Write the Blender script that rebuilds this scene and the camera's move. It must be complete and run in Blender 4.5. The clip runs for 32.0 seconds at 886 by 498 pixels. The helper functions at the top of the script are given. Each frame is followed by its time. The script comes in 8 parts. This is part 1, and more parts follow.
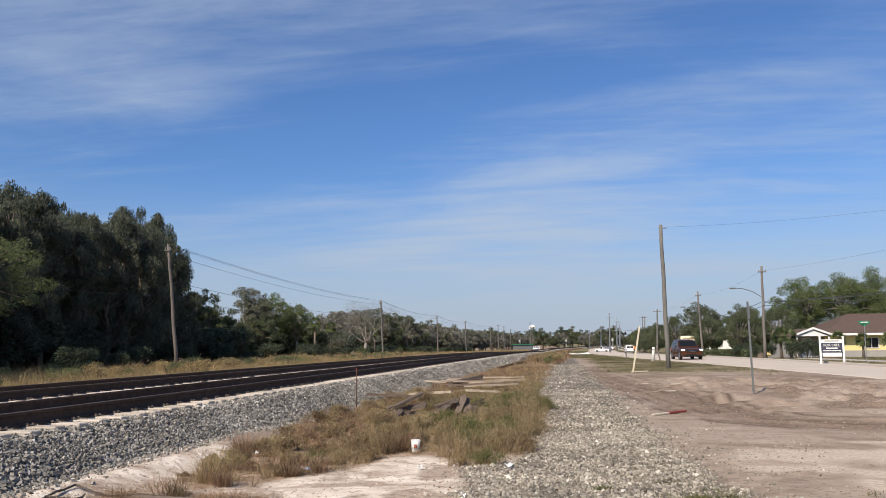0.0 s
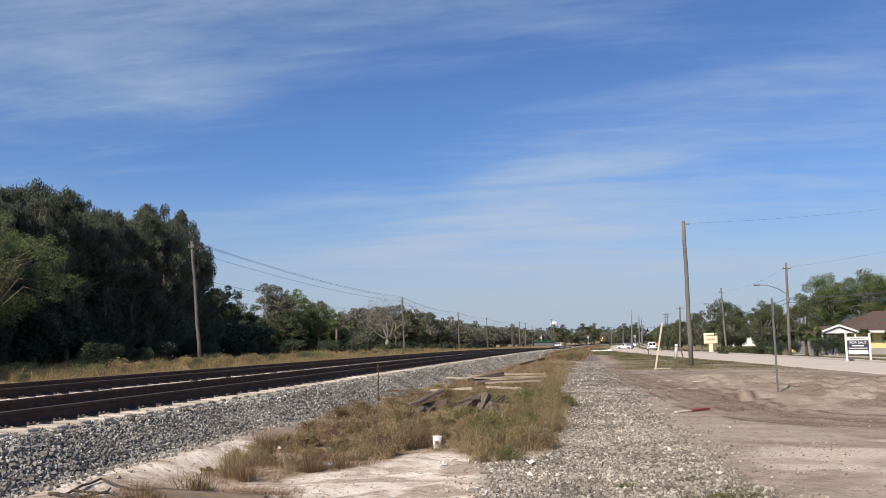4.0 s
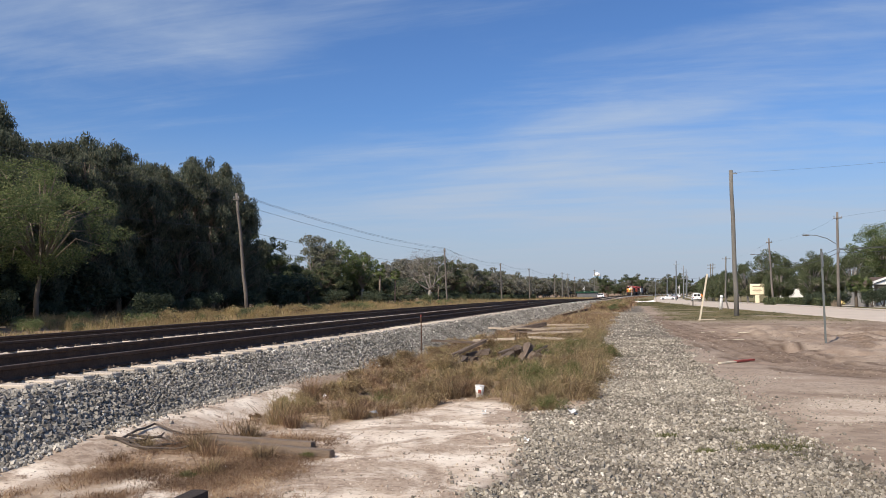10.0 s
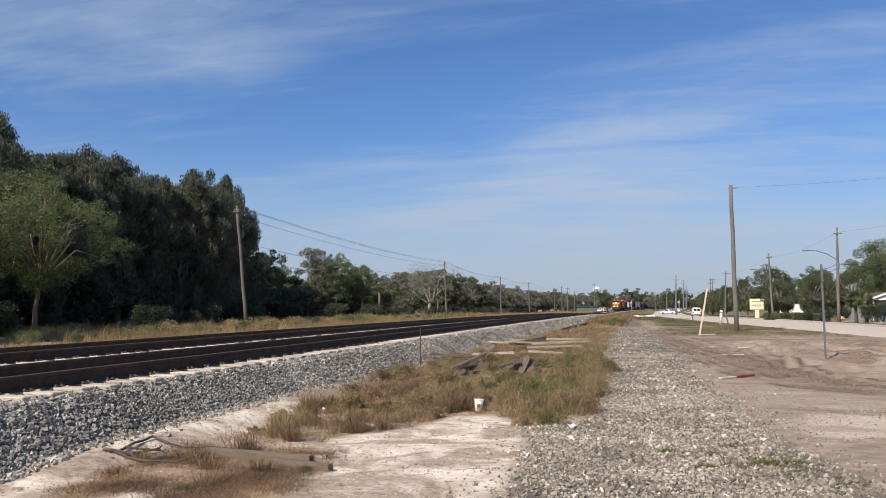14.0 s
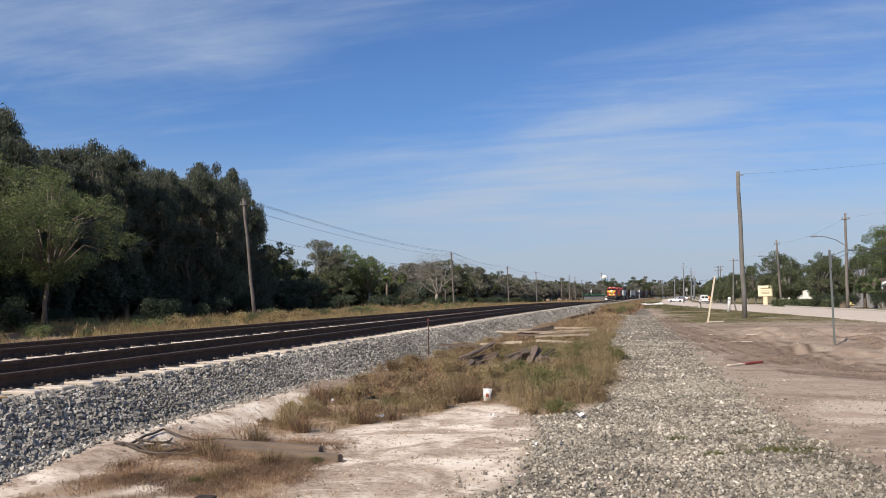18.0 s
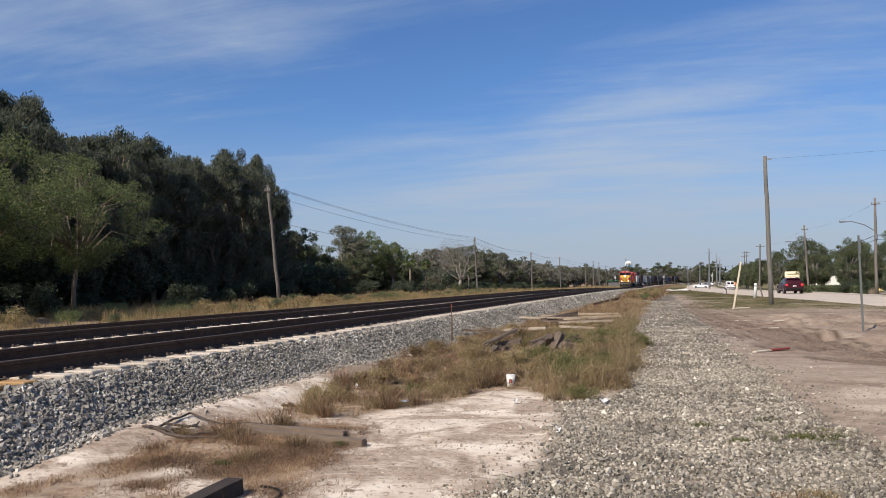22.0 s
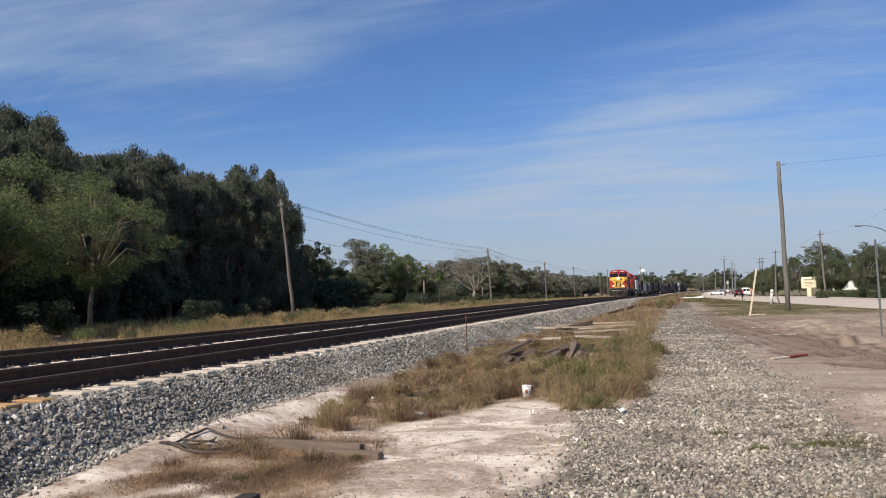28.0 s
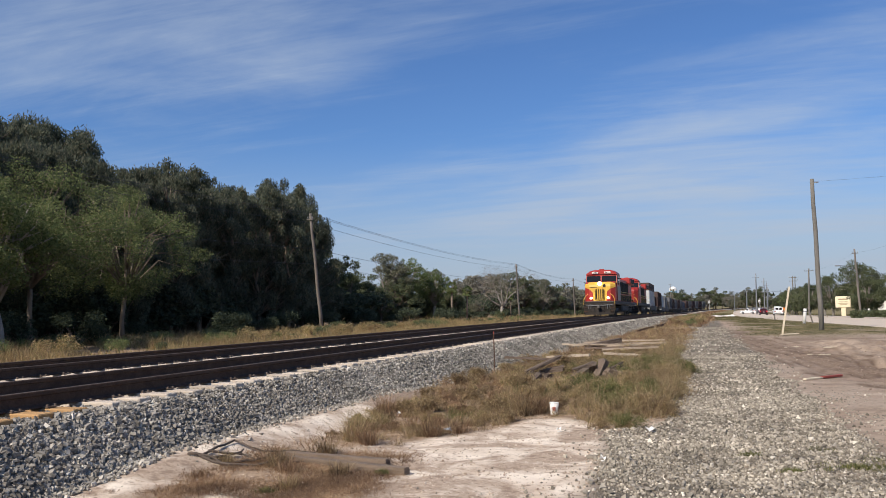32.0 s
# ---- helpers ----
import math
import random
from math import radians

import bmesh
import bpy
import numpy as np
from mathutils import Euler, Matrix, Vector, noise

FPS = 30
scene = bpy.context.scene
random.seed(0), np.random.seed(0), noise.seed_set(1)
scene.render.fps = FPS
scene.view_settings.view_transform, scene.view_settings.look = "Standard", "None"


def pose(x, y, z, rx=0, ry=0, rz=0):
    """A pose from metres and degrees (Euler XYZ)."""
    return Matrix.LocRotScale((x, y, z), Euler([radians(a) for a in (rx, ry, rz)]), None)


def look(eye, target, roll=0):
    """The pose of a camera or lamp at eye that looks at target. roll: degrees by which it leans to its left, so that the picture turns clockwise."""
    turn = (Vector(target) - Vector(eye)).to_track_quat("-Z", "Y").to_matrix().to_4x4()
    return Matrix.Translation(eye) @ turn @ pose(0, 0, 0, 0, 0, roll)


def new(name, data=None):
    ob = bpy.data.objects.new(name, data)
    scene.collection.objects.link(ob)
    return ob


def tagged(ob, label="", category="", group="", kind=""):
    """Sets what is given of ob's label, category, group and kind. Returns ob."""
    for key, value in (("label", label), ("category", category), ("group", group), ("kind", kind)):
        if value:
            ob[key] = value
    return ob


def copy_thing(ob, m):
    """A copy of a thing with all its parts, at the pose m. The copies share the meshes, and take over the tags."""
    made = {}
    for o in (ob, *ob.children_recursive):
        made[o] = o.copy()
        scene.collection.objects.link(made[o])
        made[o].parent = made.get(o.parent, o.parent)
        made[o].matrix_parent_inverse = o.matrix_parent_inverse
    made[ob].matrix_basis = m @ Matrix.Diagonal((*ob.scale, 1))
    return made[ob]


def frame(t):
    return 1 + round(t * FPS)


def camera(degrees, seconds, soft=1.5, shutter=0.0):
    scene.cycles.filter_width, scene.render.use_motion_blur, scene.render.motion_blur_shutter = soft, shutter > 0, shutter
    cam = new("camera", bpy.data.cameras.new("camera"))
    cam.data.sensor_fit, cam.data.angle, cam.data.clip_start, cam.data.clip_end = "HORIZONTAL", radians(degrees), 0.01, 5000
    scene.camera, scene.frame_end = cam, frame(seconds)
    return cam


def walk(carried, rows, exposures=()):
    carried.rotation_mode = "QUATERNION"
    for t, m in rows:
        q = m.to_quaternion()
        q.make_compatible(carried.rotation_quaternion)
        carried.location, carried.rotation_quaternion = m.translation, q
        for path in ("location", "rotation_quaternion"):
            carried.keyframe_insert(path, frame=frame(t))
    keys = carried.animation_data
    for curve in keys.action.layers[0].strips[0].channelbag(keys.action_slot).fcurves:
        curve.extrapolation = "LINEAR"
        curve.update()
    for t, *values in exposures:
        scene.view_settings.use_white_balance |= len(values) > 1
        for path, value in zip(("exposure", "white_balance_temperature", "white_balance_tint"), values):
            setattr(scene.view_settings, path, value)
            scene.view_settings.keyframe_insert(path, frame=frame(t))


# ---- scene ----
cam = camera(57.0, 32.0, soft=0.42)
EYE = (0.0, 0.0, 1.65)
# seconds, tilt, lean, turn of a camera held in the hand on one spot
TURNS = [
    (0.0, 96.69, 0.71, 9.23),
    (0.5, 96.73, 0.47, 9.09),
    (1.0, 96.77, 0.65, 8.83),
    (1.5, 96.67, 0.81, 8.92),
    (2.0, 96.68, 0.69, 9.21),
    (2.5, 96.67, 0.64, 9.36),
    (3.0, 96.55, 0.36, 9.77),
    (3.5, 96.54, 0.43, 10.26),
    (5.5, 95.23, 0.79, 11.54),
    (6.0, 94.58, 0.53, 11.41),
    (6.5, 94.48, 0.39, 11.52),
    (7.0, 94.58, 0.47, 11.64),
    (7.5, 94.27, 0.58, 11.65),
    (8.0, 93.93, 0.46, 11.70),
    (8.5, 93.75, 0.20, 11.73),
    (9.0, 93.36, 0.52, 12.18),
    (9.5, 93.04, 0.87, 13.02),
    (10.0, 93.06, 0.53, 13.68),
    (10.5, 93.21, 0.21, 14.17),
    (11.0, 93.23, 0.14, 13.92),
    (11.5, 92.92, 0.67, 13.68),
    (12.0, 92.78, 0.79, 13.86),
    (12.5, 92.94, 0.75, 13.97),
    (13.0, 93.44, 0.60, 13.91),
    (13.5, 93.89, 0.72, 13.85),
    (14.0, 94.00, 0.24, 13.65),
    (14.5, 94.03, -0.36, 13.24),
    (16.5, 93.50, 0.44, 12.81),
    (17.0, 94.17, 1.45, 13.05),
    (17.5, 94.17, 1.14, 13.46),
    (18.0, 93.33, 0.89, 14.17),
    (18.5, 92.54, 2.17, 14.96),
    (19.0, 92.06, 3.26, 15.46),
    (19.5, 91.27, 3.58, 15.13),
    (20.0, 91.38, 3.16, 14.78),
    (20.5, 92.39, 2.03, 14.90),
    (21.0, 92.69, 1.21, 15.53),
    (21.5, 92.46, 0.73, 15.87),
    (22.0, 92.36, 0.85, 15.81),
    (22.5, 92.39, 1.09, 15.93),
    (23.0, 92.27, 1.09, 16.18),
    (23.5, 92.01, 1.19, 16.39),
    (24.0, 91.78, 1.78, 16.57),
    (24.5, 91.96, 1.94, 16.78),
    (25.0, 92.46, 1.47, 16.99),
    (25.5, 92.76, 1.54, 17.16),
    (27.5, 92.93, 1.86, 17.06),
    (28.0, 93.19, 1.80, 16.79),
    (28.5, 93.53, 1.62, 16.72),
    (29.0, 93.89, 1.30, 16.89),
    (29.5, 93.90, 0.92, 17.13),
    (30.0, 93.66, 0.60, 17.37),
    (30.5, 93.67, 0.63, 17.35),
    (31.0, 94.13, 0.47, 17.15),
    (31.5, 94.33, 0.44, 17.44),
    (32.0, 94.30, 1.13, 18.73),
]
walk(cam, [(t, pose(*EYE, a, b, c)) for t, a, b, c in TURNS], ((0.0, 0.18), (19.0, 0.17), (20.0, 0.07), (21.0, 0.12), (22.5, 0.09), (32.0, 0.12)))

# ---- light ----
SUN_ELEV, SUN_AZ = radians(42), radians(206)          # azimuth clockwise from +y: behind and to the left
sun = new("sun", bpy.data.lights.new("sun", "SUN"))
sun.data.energy, sun.data.angle, sun.data.color = 5.0, radians(0.53), (1.0, 0.90, 0.76)
to_sun = Vector((math.sin(SUN_AZ) * math.cos(SUN_ELEV), math.cos(SUN_AZ) * math.cos(SUN_ELEV), math.sin(SUN_ELEV)))
sun.matrix_world = look(to_sun * 100, (0, 0, 0))

world = bpy.data.worlds.new("world")
scene.world = world
world.use_nodes = True
wn, wl = world.node_tree.nodes, world.node_tree.links
wn.clear()


def wnode(kind, **kw):
    n = wn.new(kind)
    for k, v in kw.items():
        n.inputs[k].default_value = v
    return n


def wmath(op, a, b=None):
    n = wn.new("ShaderNodeMath")
    n.operation = op
    for i, v in enumerate((a, b)):
        if v is None:
            continue
        if isinstance(v, (int, float)):
            n.inputs[i].default_value = v
        else:
            wl.new(v, n.inputs[i])
    return n.outputs[0]


sky = wn.new("ShaderNodeTexSky")
sky.sky_type, sky.sun_disc = "NISHITA", False
sky.sun_elevation, sky.sun_rotation = SUN_ELEV, SUN_AZ
sky.altitude, sky.air_density, sky.dust_density, sky.ozone_density = 0, 1.0, 0.7, 3.0
wco = wn.new("ShaderNodeTexCoord")
wsep = wn.new("ShaderNodeSeparateXYZ")
wl.new(wco.outputs["Generated"], wsep.inputs[0])
# thin high cloud: the direction is laid onto a flat layer overhead, and stretched into streaks
height = wmath("ADD", wmath("MAXIMUM", wsep.outputs[2], 0.0), 0.10)
wcomb = wn.new("ShaderNodeCombineXYZ")
wl.new(wmath("DIVIDE", wsep.outputs[0], height), wcomb.inputs[0])
wl.new(wmath("DIVIDE", wsep.outputs[1], height), wcomb.inputs[1])
wmap = wn.new("ShaderNodeMapping")
wmap.inputs["Rotation"].default_value = (0, 0, radians(-28))
wmap.inputs["Scale"].default_value = (0.55, 1.25, 1)
wmap.inputs["Location"].default_value = (3.1, 1.7, 0)
wl.new(wcomb.outputs[0], wmap.inputs[0])
cl1 = wnode("ShaderNodeTexNoise", Scale=0.75, Detail=5.0, Roughness=0.52, Distortion=0.4)
cl2 = wnode("ShaderNodeTexNoise", Scale=2.2, Detail=6.0, Roughness=0.6, Distortion=0.4)
wl.new(wmap.outputs[0], cl1.inputs["Vector"])
wl.new(wmap.outputs[0], cl2.inputs["Vector"])
wst = wn.new("ShaderNodeMapping")
wst.inputs["Rotation"].default_value = (0, 0, radians(-40))
wst.inputs["Scale"].default_value = (0.5, 3.2, 1)
wl.new(wcomb.outputs[0], wst.inputs[0])
cl3 = wnode("ShaderNodeTexNoise", Scale=1.3, Detail=7.0, Roughness=0.62, Distortion=0.6)
wl.new(wst.outputs[0], cl3.inputs["Vector"])
cloud = wmath("ADD", wmath("MULTIPLY", cl1.outputs[0], 0.40), wmath("ADD", wmath("MULTIPLY", cl2.outputs[0], 0.36), wmath("MULTIPLY", cl3.outputs[0], 0.25)))
cramp = wn.new("ShaderNodeMapRange")
cramp.interpolation_type = "SMOOTHSTEP"
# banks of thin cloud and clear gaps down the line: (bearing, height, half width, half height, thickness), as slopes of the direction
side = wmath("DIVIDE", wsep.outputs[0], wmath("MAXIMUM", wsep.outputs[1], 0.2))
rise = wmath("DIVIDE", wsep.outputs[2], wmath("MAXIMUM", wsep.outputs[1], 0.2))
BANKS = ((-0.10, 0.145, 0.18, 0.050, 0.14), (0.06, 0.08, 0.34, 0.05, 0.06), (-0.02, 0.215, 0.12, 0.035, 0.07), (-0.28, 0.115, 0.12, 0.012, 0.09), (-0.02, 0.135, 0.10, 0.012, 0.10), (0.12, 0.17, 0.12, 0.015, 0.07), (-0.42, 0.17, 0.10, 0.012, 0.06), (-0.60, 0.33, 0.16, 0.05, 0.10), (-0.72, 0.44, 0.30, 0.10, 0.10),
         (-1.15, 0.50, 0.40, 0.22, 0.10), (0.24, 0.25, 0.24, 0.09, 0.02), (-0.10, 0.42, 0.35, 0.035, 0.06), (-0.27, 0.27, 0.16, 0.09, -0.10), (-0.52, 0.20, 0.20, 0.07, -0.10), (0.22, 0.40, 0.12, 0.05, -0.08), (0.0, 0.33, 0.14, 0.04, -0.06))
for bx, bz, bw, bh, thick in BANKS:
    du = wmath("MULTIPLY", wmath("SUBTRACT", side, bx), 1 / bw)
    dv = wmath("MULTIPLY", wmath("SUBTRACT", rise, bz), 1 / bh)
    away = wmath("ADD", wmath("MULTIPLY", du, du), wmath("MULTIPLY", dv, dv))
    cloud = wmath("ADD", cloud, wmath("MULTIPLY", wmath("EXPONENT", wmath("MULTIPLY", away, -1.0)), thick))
wl.new(cloud, cramp.inputs["Value"])
for k, v in (("From Min", 0.42), ("From Max", 0.80), ("To Min", 0.0), ("To Max", 0.80)):
    cramp.inputs[k].default_value = v
wmix = wn.new("ShaderNodeMix")
wmix.data_type = "RGBA"
wl.new(cramp.outputs[0], wmix.inputs["Factor"])
wtint = wn.new("ShaderNodeMix")                       # a clear dry sky, deeper blue than the model's
wtint.data_type, wtint.blend_type = "RGBA", "MULTIPLY"
wtint.inputs["Factor"].default_value = 1.0
wtint.inputs[7].default_value = (0.70, 0.96, 1.34, 1)
wl.new(sky.outputs[0], wtint.inputs[6])
wl.new(wtint.outputs[2], wmix.inputs[6])
wmix.inputs[7].default_value = (5.5, 6.45, 7.8, 1)
# pale haze low over the horizon
haze = wn.new("ShaderNodeMapRange")
haze.interpolation_type = "SMOOTHSTEP"
wl.new(wsep.outputs[2], haze.inputs["Value"])
for k, v in (("From Min", -0.02), ("From Max", 0.22), ("To Min", 0.88), ("To Max", 0.0)):
    haze.inputs[k].default_value = v
whz = wn.new("ShaderNodeMix")
whz.data_type = "RGBA"
wl.new(haze.outputs[0], whz.inputs["Factor"])
wl.new(wmix.outputs[2], whz.inputs[6])
whz.inputs[7].default_value = (4.9, 5.55, 6.7, 1)
wbg = wn.new("ShaderNodeBackground")
wbg.inputs["Strength"].default_value = 0.080
wl.new(whz.outputs[2], wbg.inputs[0])
wl.new(wbg.outputs[0], wn.new("ShaderNodeOutputWorld").inputs[0])

# ---- materials ----
def material(name, c1, c2=None, scale=8.0, rough=0.8, metal=0.0, bump=0.0, fine=60.0, stretch=(1, 1, 1), island=False, spread=0.0, coords="Object", spec=0.5):
    """A surface of two colours mixed by coarse and fine noise; spread varies the brightness from object to object, or from island to island."""
    m = bpy.data.materials.new(name)
    m.use_nodes = True
    n, l = m.node_tree.nodes, m.node_tree.links
    b = n["Principled BSDF"]
    b.inputs["Roughness"].default_value, b.inputs["Metallic"].default_value = rough, metal
    b.inputs["Specular IOR Level"].default_value = spec
    co = n.new("ShaderNodeTexCoord")
    mp = n.new("ShaderNodeMapping")
    mp.inputs["Scale"].default_value = stretch
    l.new(co.outputs[coords], mp.inputs[0])
    n1, n2 = n.new("ShaderNodeTexNoise"), n.new("ShaderNodeTexNoise")
    n1.inputs["Scale"].default_value, n1.inputs["Detail"].default_value = scale, 4
    n2.inputs["Scale"].default_value, n2.inputs["Detail"].default_value = fine, 3
    l.new(mp.outputs[0], n1.inputs["Vector"]), l.new(mp.outputs[0], n2.inputs["Vector"])
    add = n.new("ShaderNodeMath")
    add.operation = "ADD"
    l.new(n1.outputs[0], add.inputs[0]), l.new(n2.outputs[0], add.inputs[1])
    rng = n.new("ShaderNodeMapRange")
    rng.inputs["From Min"].default_value, rng.inputs["From Max"].default_value = 0.72, 1.28
    l.new(add.outputs[0], rng.inputs["Value"])
    mix = n.new("ShaderNodeMix")
    mix.data_type = "RGBA"
    mix.inputs[6].default_value, mix.inputs[7].default_value = (*c1, 1), (*(c2 or c1), 1)
    l.new(rng.outputs[0], mix.inputs["Factor"])
    out = mix.outputs[2]
    if spread:
        src = n.new("ShaderNodeNewGeometry").outputs["Random Per Island"] if island else n.new("ShaderNodeObjectInfo").outputs["Random"]
        r2 = n.new("ShaderNodeMapRange")
        r2.inputs["To Min"].default_value, r2.inputs["To Max"].default_value = 1 - spread, 1 + spread
        l.new(src, r2.inputs["Value"])
        hs = n.new("ShaderNodeHueSaturation")
        l.new(r2.outputs[0], hs.inputs["Value"]), l.new(out, hs.inputs["Color"])
        out = hs.outputs[0]
    l.new(out, b.inputs["Base Color"])
    if bump:
        bp = n.new("ShaderNodeBump")
        bp.inputs["Strength"].default_value, bp.inputs["Distance"].default_value = bump, 0.02
        l.new(add.outputs[0], bp.inputs["Height"]), l.new(bp.outputs[0], b.inputs["Normal"])
    return m


def ramp_material(name, stops, rough=0.85, translucent=0.0, patch=0.9, shift=0.0):
    """Many small pieces in one mesh: each piece takes its own colour out of the ramp."""
    m = bpy.data.materials.new(name)
    m.use_nodes = True
    n, l = m.node_tree.nodes, m.node_tree.links
    b = n["Principled BSDF"]
    b.inputs["Roughness"].default_value, b.inputs["Specular IOR Level"].default_value = rough, 0.25
    geo = n.new("ShaderNodeNewGeometry")
    rp = n.new("ShaderNodeValToRGB")
    rp.color_ramp.elements[0].position, rp.color_ramp.elements[0].color = stops[0][0], (*stops[0][1], 1)
    rp.color_ramp.elements[1].position, rp.color_ramp.elements[1].color = stops[-1][0], (*stops[-1][1], 1)
    for p, c in stops[1:-1]:
        rp.color_ramp.elements.new(p).color = (*c, 1)
    # patches of another tone, about a metre wide, under the change from piece to piece
    nz = n.new("ShaderNodeTexNoise")
    nz.inputs["Scale"].default_value, nz.inputs["Detail"].default_value = patch, 3
    l.new(geo.outputs["Position"], nz.inputs["Vector"])
    pick = n.new("ShaderNodeMath")
    pick.operation = "MULTIPLY_ADD"
    l.new(nz.outputs[0], pick.inputs[0])
    pick.inputs[1].default_value = shift
    part_rnd = n.new("ShaderNodeMath")
    part_rnd.operation = "MULTIPLY_ADD"
    l.new(geo.outputs["Random Per Island"], part_rnd.inputs[0])
    part_rnd.inputs[1].default_value, part_rnd.inputs[2].default_value = 1 - shift * 0.3, -shift * 0.35
    l.new(part_rnd.outputs[0], pick.inputs[2])
    l.new(pick.outputs[0], rp.inputs[0])
    mr = n.new("ShaderNodeMapRange")
    for k, v in (("From Min", 0.3), ("From Max", 0.7), ("To Min", 0.72), ("To Max", 1.28)):
        mr.inputs[k].default_value = v
    l.new(nz.outputs[0], mr.inputs["Value"])
    hs = n.new("ShaderNodeHueSaturation")
    l.new(mr.outputs[0], hs.inputs["Value"]), l.new(rp.outputs[0], hs.inputs["Color"])
    l.new(hs.outputs[0], b.inputs["Base Color"])
    if translucent:
        tr, mx = n.new("ShaderNodeBsdfTranslucent"), n.new("ShaderNodeMixShader")
        l.new(hs.outputs[0], tr.inputs[0])
        mx.inputs[0].default_value = translucent
        l.new(b.outputs[0], mx.inputs[1]), l.new(tr.outputs[0], mx.inputs[2])
        l.new(mx.outputs[0], n["Material Output"].inputs[0])
    return m


def glow(name, colour, strength):
    m = bpy.data.materials.new(name)
    m.use_nodes = True
    b = m.node_tree.nodes["Principled BSDF"]
    b.inputs["Base Color"].default_value = (*colour, 1)
    b.inputs["Emission Color"].default_value, b.inputs["Emission Strength"].default_value = (*colour, 1), strength
    return m


STEEL_DARK = material("rail_steel", (0.055, 0.036, 0.028), (0.095, 0.062, 0.046), 6, 0.9, 0.0, 0.3, 40, spec=0.2)
STEEL_HEAD = material("rail_head", (0.085, 0.066, 0.056), (0.13, 0.105, 0.09), 3, 0.75, 0.2, spec=0.2)
TIE = material("tie", (0.60, 0.51, 0.415), (0.42, 0.355, 0.29), 3, 0.9, bump=0.5, stretch=(0.6, 4, 4), spread=0.18)
TIE_NEW = material("tie_new", (0.50, 0.30, 0.13), (0.38, 0.22, 0.10), 3, 0.9, bump=0.4, stretch=(0.6, 4, 4), spread=0.1)
STONE = ramp_material("ballast_stone", [(0, (0.10, 0.089, 0.076)), (0.35, (0.20, 0.182, 0.156)), (0.7, (0.30, 0.275, 0.238)), (0.94, (0.40, 0.368, 0.32)), (1, (0.60, 0.555, 0.49))])
GRAVEL = ramp_material("gravel_stone", [(0, (0.12, 0.102, 0.080)), (0.35, (0.225, 0.197, 0.158)), (0.7, (0.335, 0.296, 0.236)), (0.95, (0.44, 0.39, 0.32)), (1, (0.66, 0.60, 0.51))])
STONE_ONE = material("ballast_stone_loose", (0.15, 0.136, 0.118), (0.30, 0.275, 0.238), 9, 0.85, bump=0.3, spread=0.42)
GRAVEL_ONE = material("gravel_stone_loose", (0.18, 0.158, 0.127), (0.33, 0.292, 0.234), 9, 0.85, bump=0.3, spread=0.45)
BED = material("ballast_bed", (0.10, 0.095, 0.09), (0.40, 0.375, 0.35), 14, 0.95, bump=1.0, fine=30, coords="Object")
DRY = ramp_material("dry_grass", [(0, (0.11, 0.075, 0.045)), (0.25, (0.19, 0.128, 0.075)), (0.45, (0.32, 0.225, 0.128)), (0.62, (0.48, 0.365, 0.21)), (0.74, (0.30, 0.235, 0.115)), (0.88, (0.18, 0.16, 0.068)), (1, (0.125, 0.13, 0.05))], translucent=0.35, patch=1.3, shift=1.3)
RED_DRY = ramp_material("russet_grass", [(0, (0.10, 0.062, 0.04)), (0.4, (0.22, 0.135, 0.082)), (0.75, (0.38, 0.25, 0.15)), (1, (0.56, 0.44, 0.28))], translucent=0.35, patch=1.3, shift=1.0)
FIELD = ramp_material("field_grass", [(0, (0.19, 0.125, 0.07)), (0.3, (0.33, 0.23, 0.125)), (0.5, (0.45, 0.34, 0.185)), (0.68, (0.28, 0.225, 0.10)), (0.85, (0.15, 0.155, 0.06)), (1, (0.50, 0.39, 0.23))], translucent=0.35, patch=0.7, shift=1.2)
LAWN = ramp_material("lawn", [(0, (0.06, 0.068, 0.03)), (0.4, (0.10, 0.10, 0.045)), (0.7, (0.17, 0.14, 0.075)), (1, (0.28, 0.21, 0.13))], translucent=0.2, patch=0.5, shift=1.4)
WEED = ramp_material("green_weed", [(0, (0.09, 0.10, 0.038)), (0.6, (0.15, 0.15, 0.058)), (1, (0.24, 0.215, 0.095))], translucent=0.25)
PINE = ramp_material("pine_foliage", [(0, (0.064, 0.083, 0.061)), (0.5, (0.105, 0.121, 0.084)), (0.85, (0.155, 0.160, 0.108)), (1, (0.21, 0.185, 0.13))], translucent=0.4)
LEAF = ramp_material("leaf_green", [(0, (0.055, 0.080, 0.028)), (0.5, (0.095, 0.130, 0.042)), (0.85, (0.140, 0.175, 0.060)), (1, (0.20, 0.21, 0.085))], translucent=0.35)
LEAF_YOUNG = ramp_material("leaf_young", [(0, (0.092, 0.125, 0.055)), (0.45, (0.15, 0.187, 0.076)), (0.8, (0.21, 0.235, 0.10)), (1, (0.28, 0.26, 0.135))], translucent=0.45)
# undergrowth leaf, its colour lowered to carry the shade below the trees
LEAF_SHADED = ramp_material("leaf_shaded", [(0, (0.042, 0.058, 0.040)), (0.6, (0.072, 0.092, 0.058)), (1, (0.11, 0.125, 0.075))], translucent=0.3)
LEAF_LUSH = ramp_material("leaf_lush", [(0, (0.095, 0.125, 0.052)), (0.5, (0.15, 0.19, 0.075)), (0.85, (0.215, 0.25, 0.105)), (1, (0.29, 0.285, 0.14))], translucent=0.5)
# leaf paled and greyed: the haze of distance is put into its colour
LEAF_HAZE_TINT = ramp_material("leaf_haze_tint", [(0, (0.17, 0.17, 0.135)), (0.6, (0.25, 0.24, 0.195)), (1, (0.33, 0.305, 0.25))], translucent=0.4)
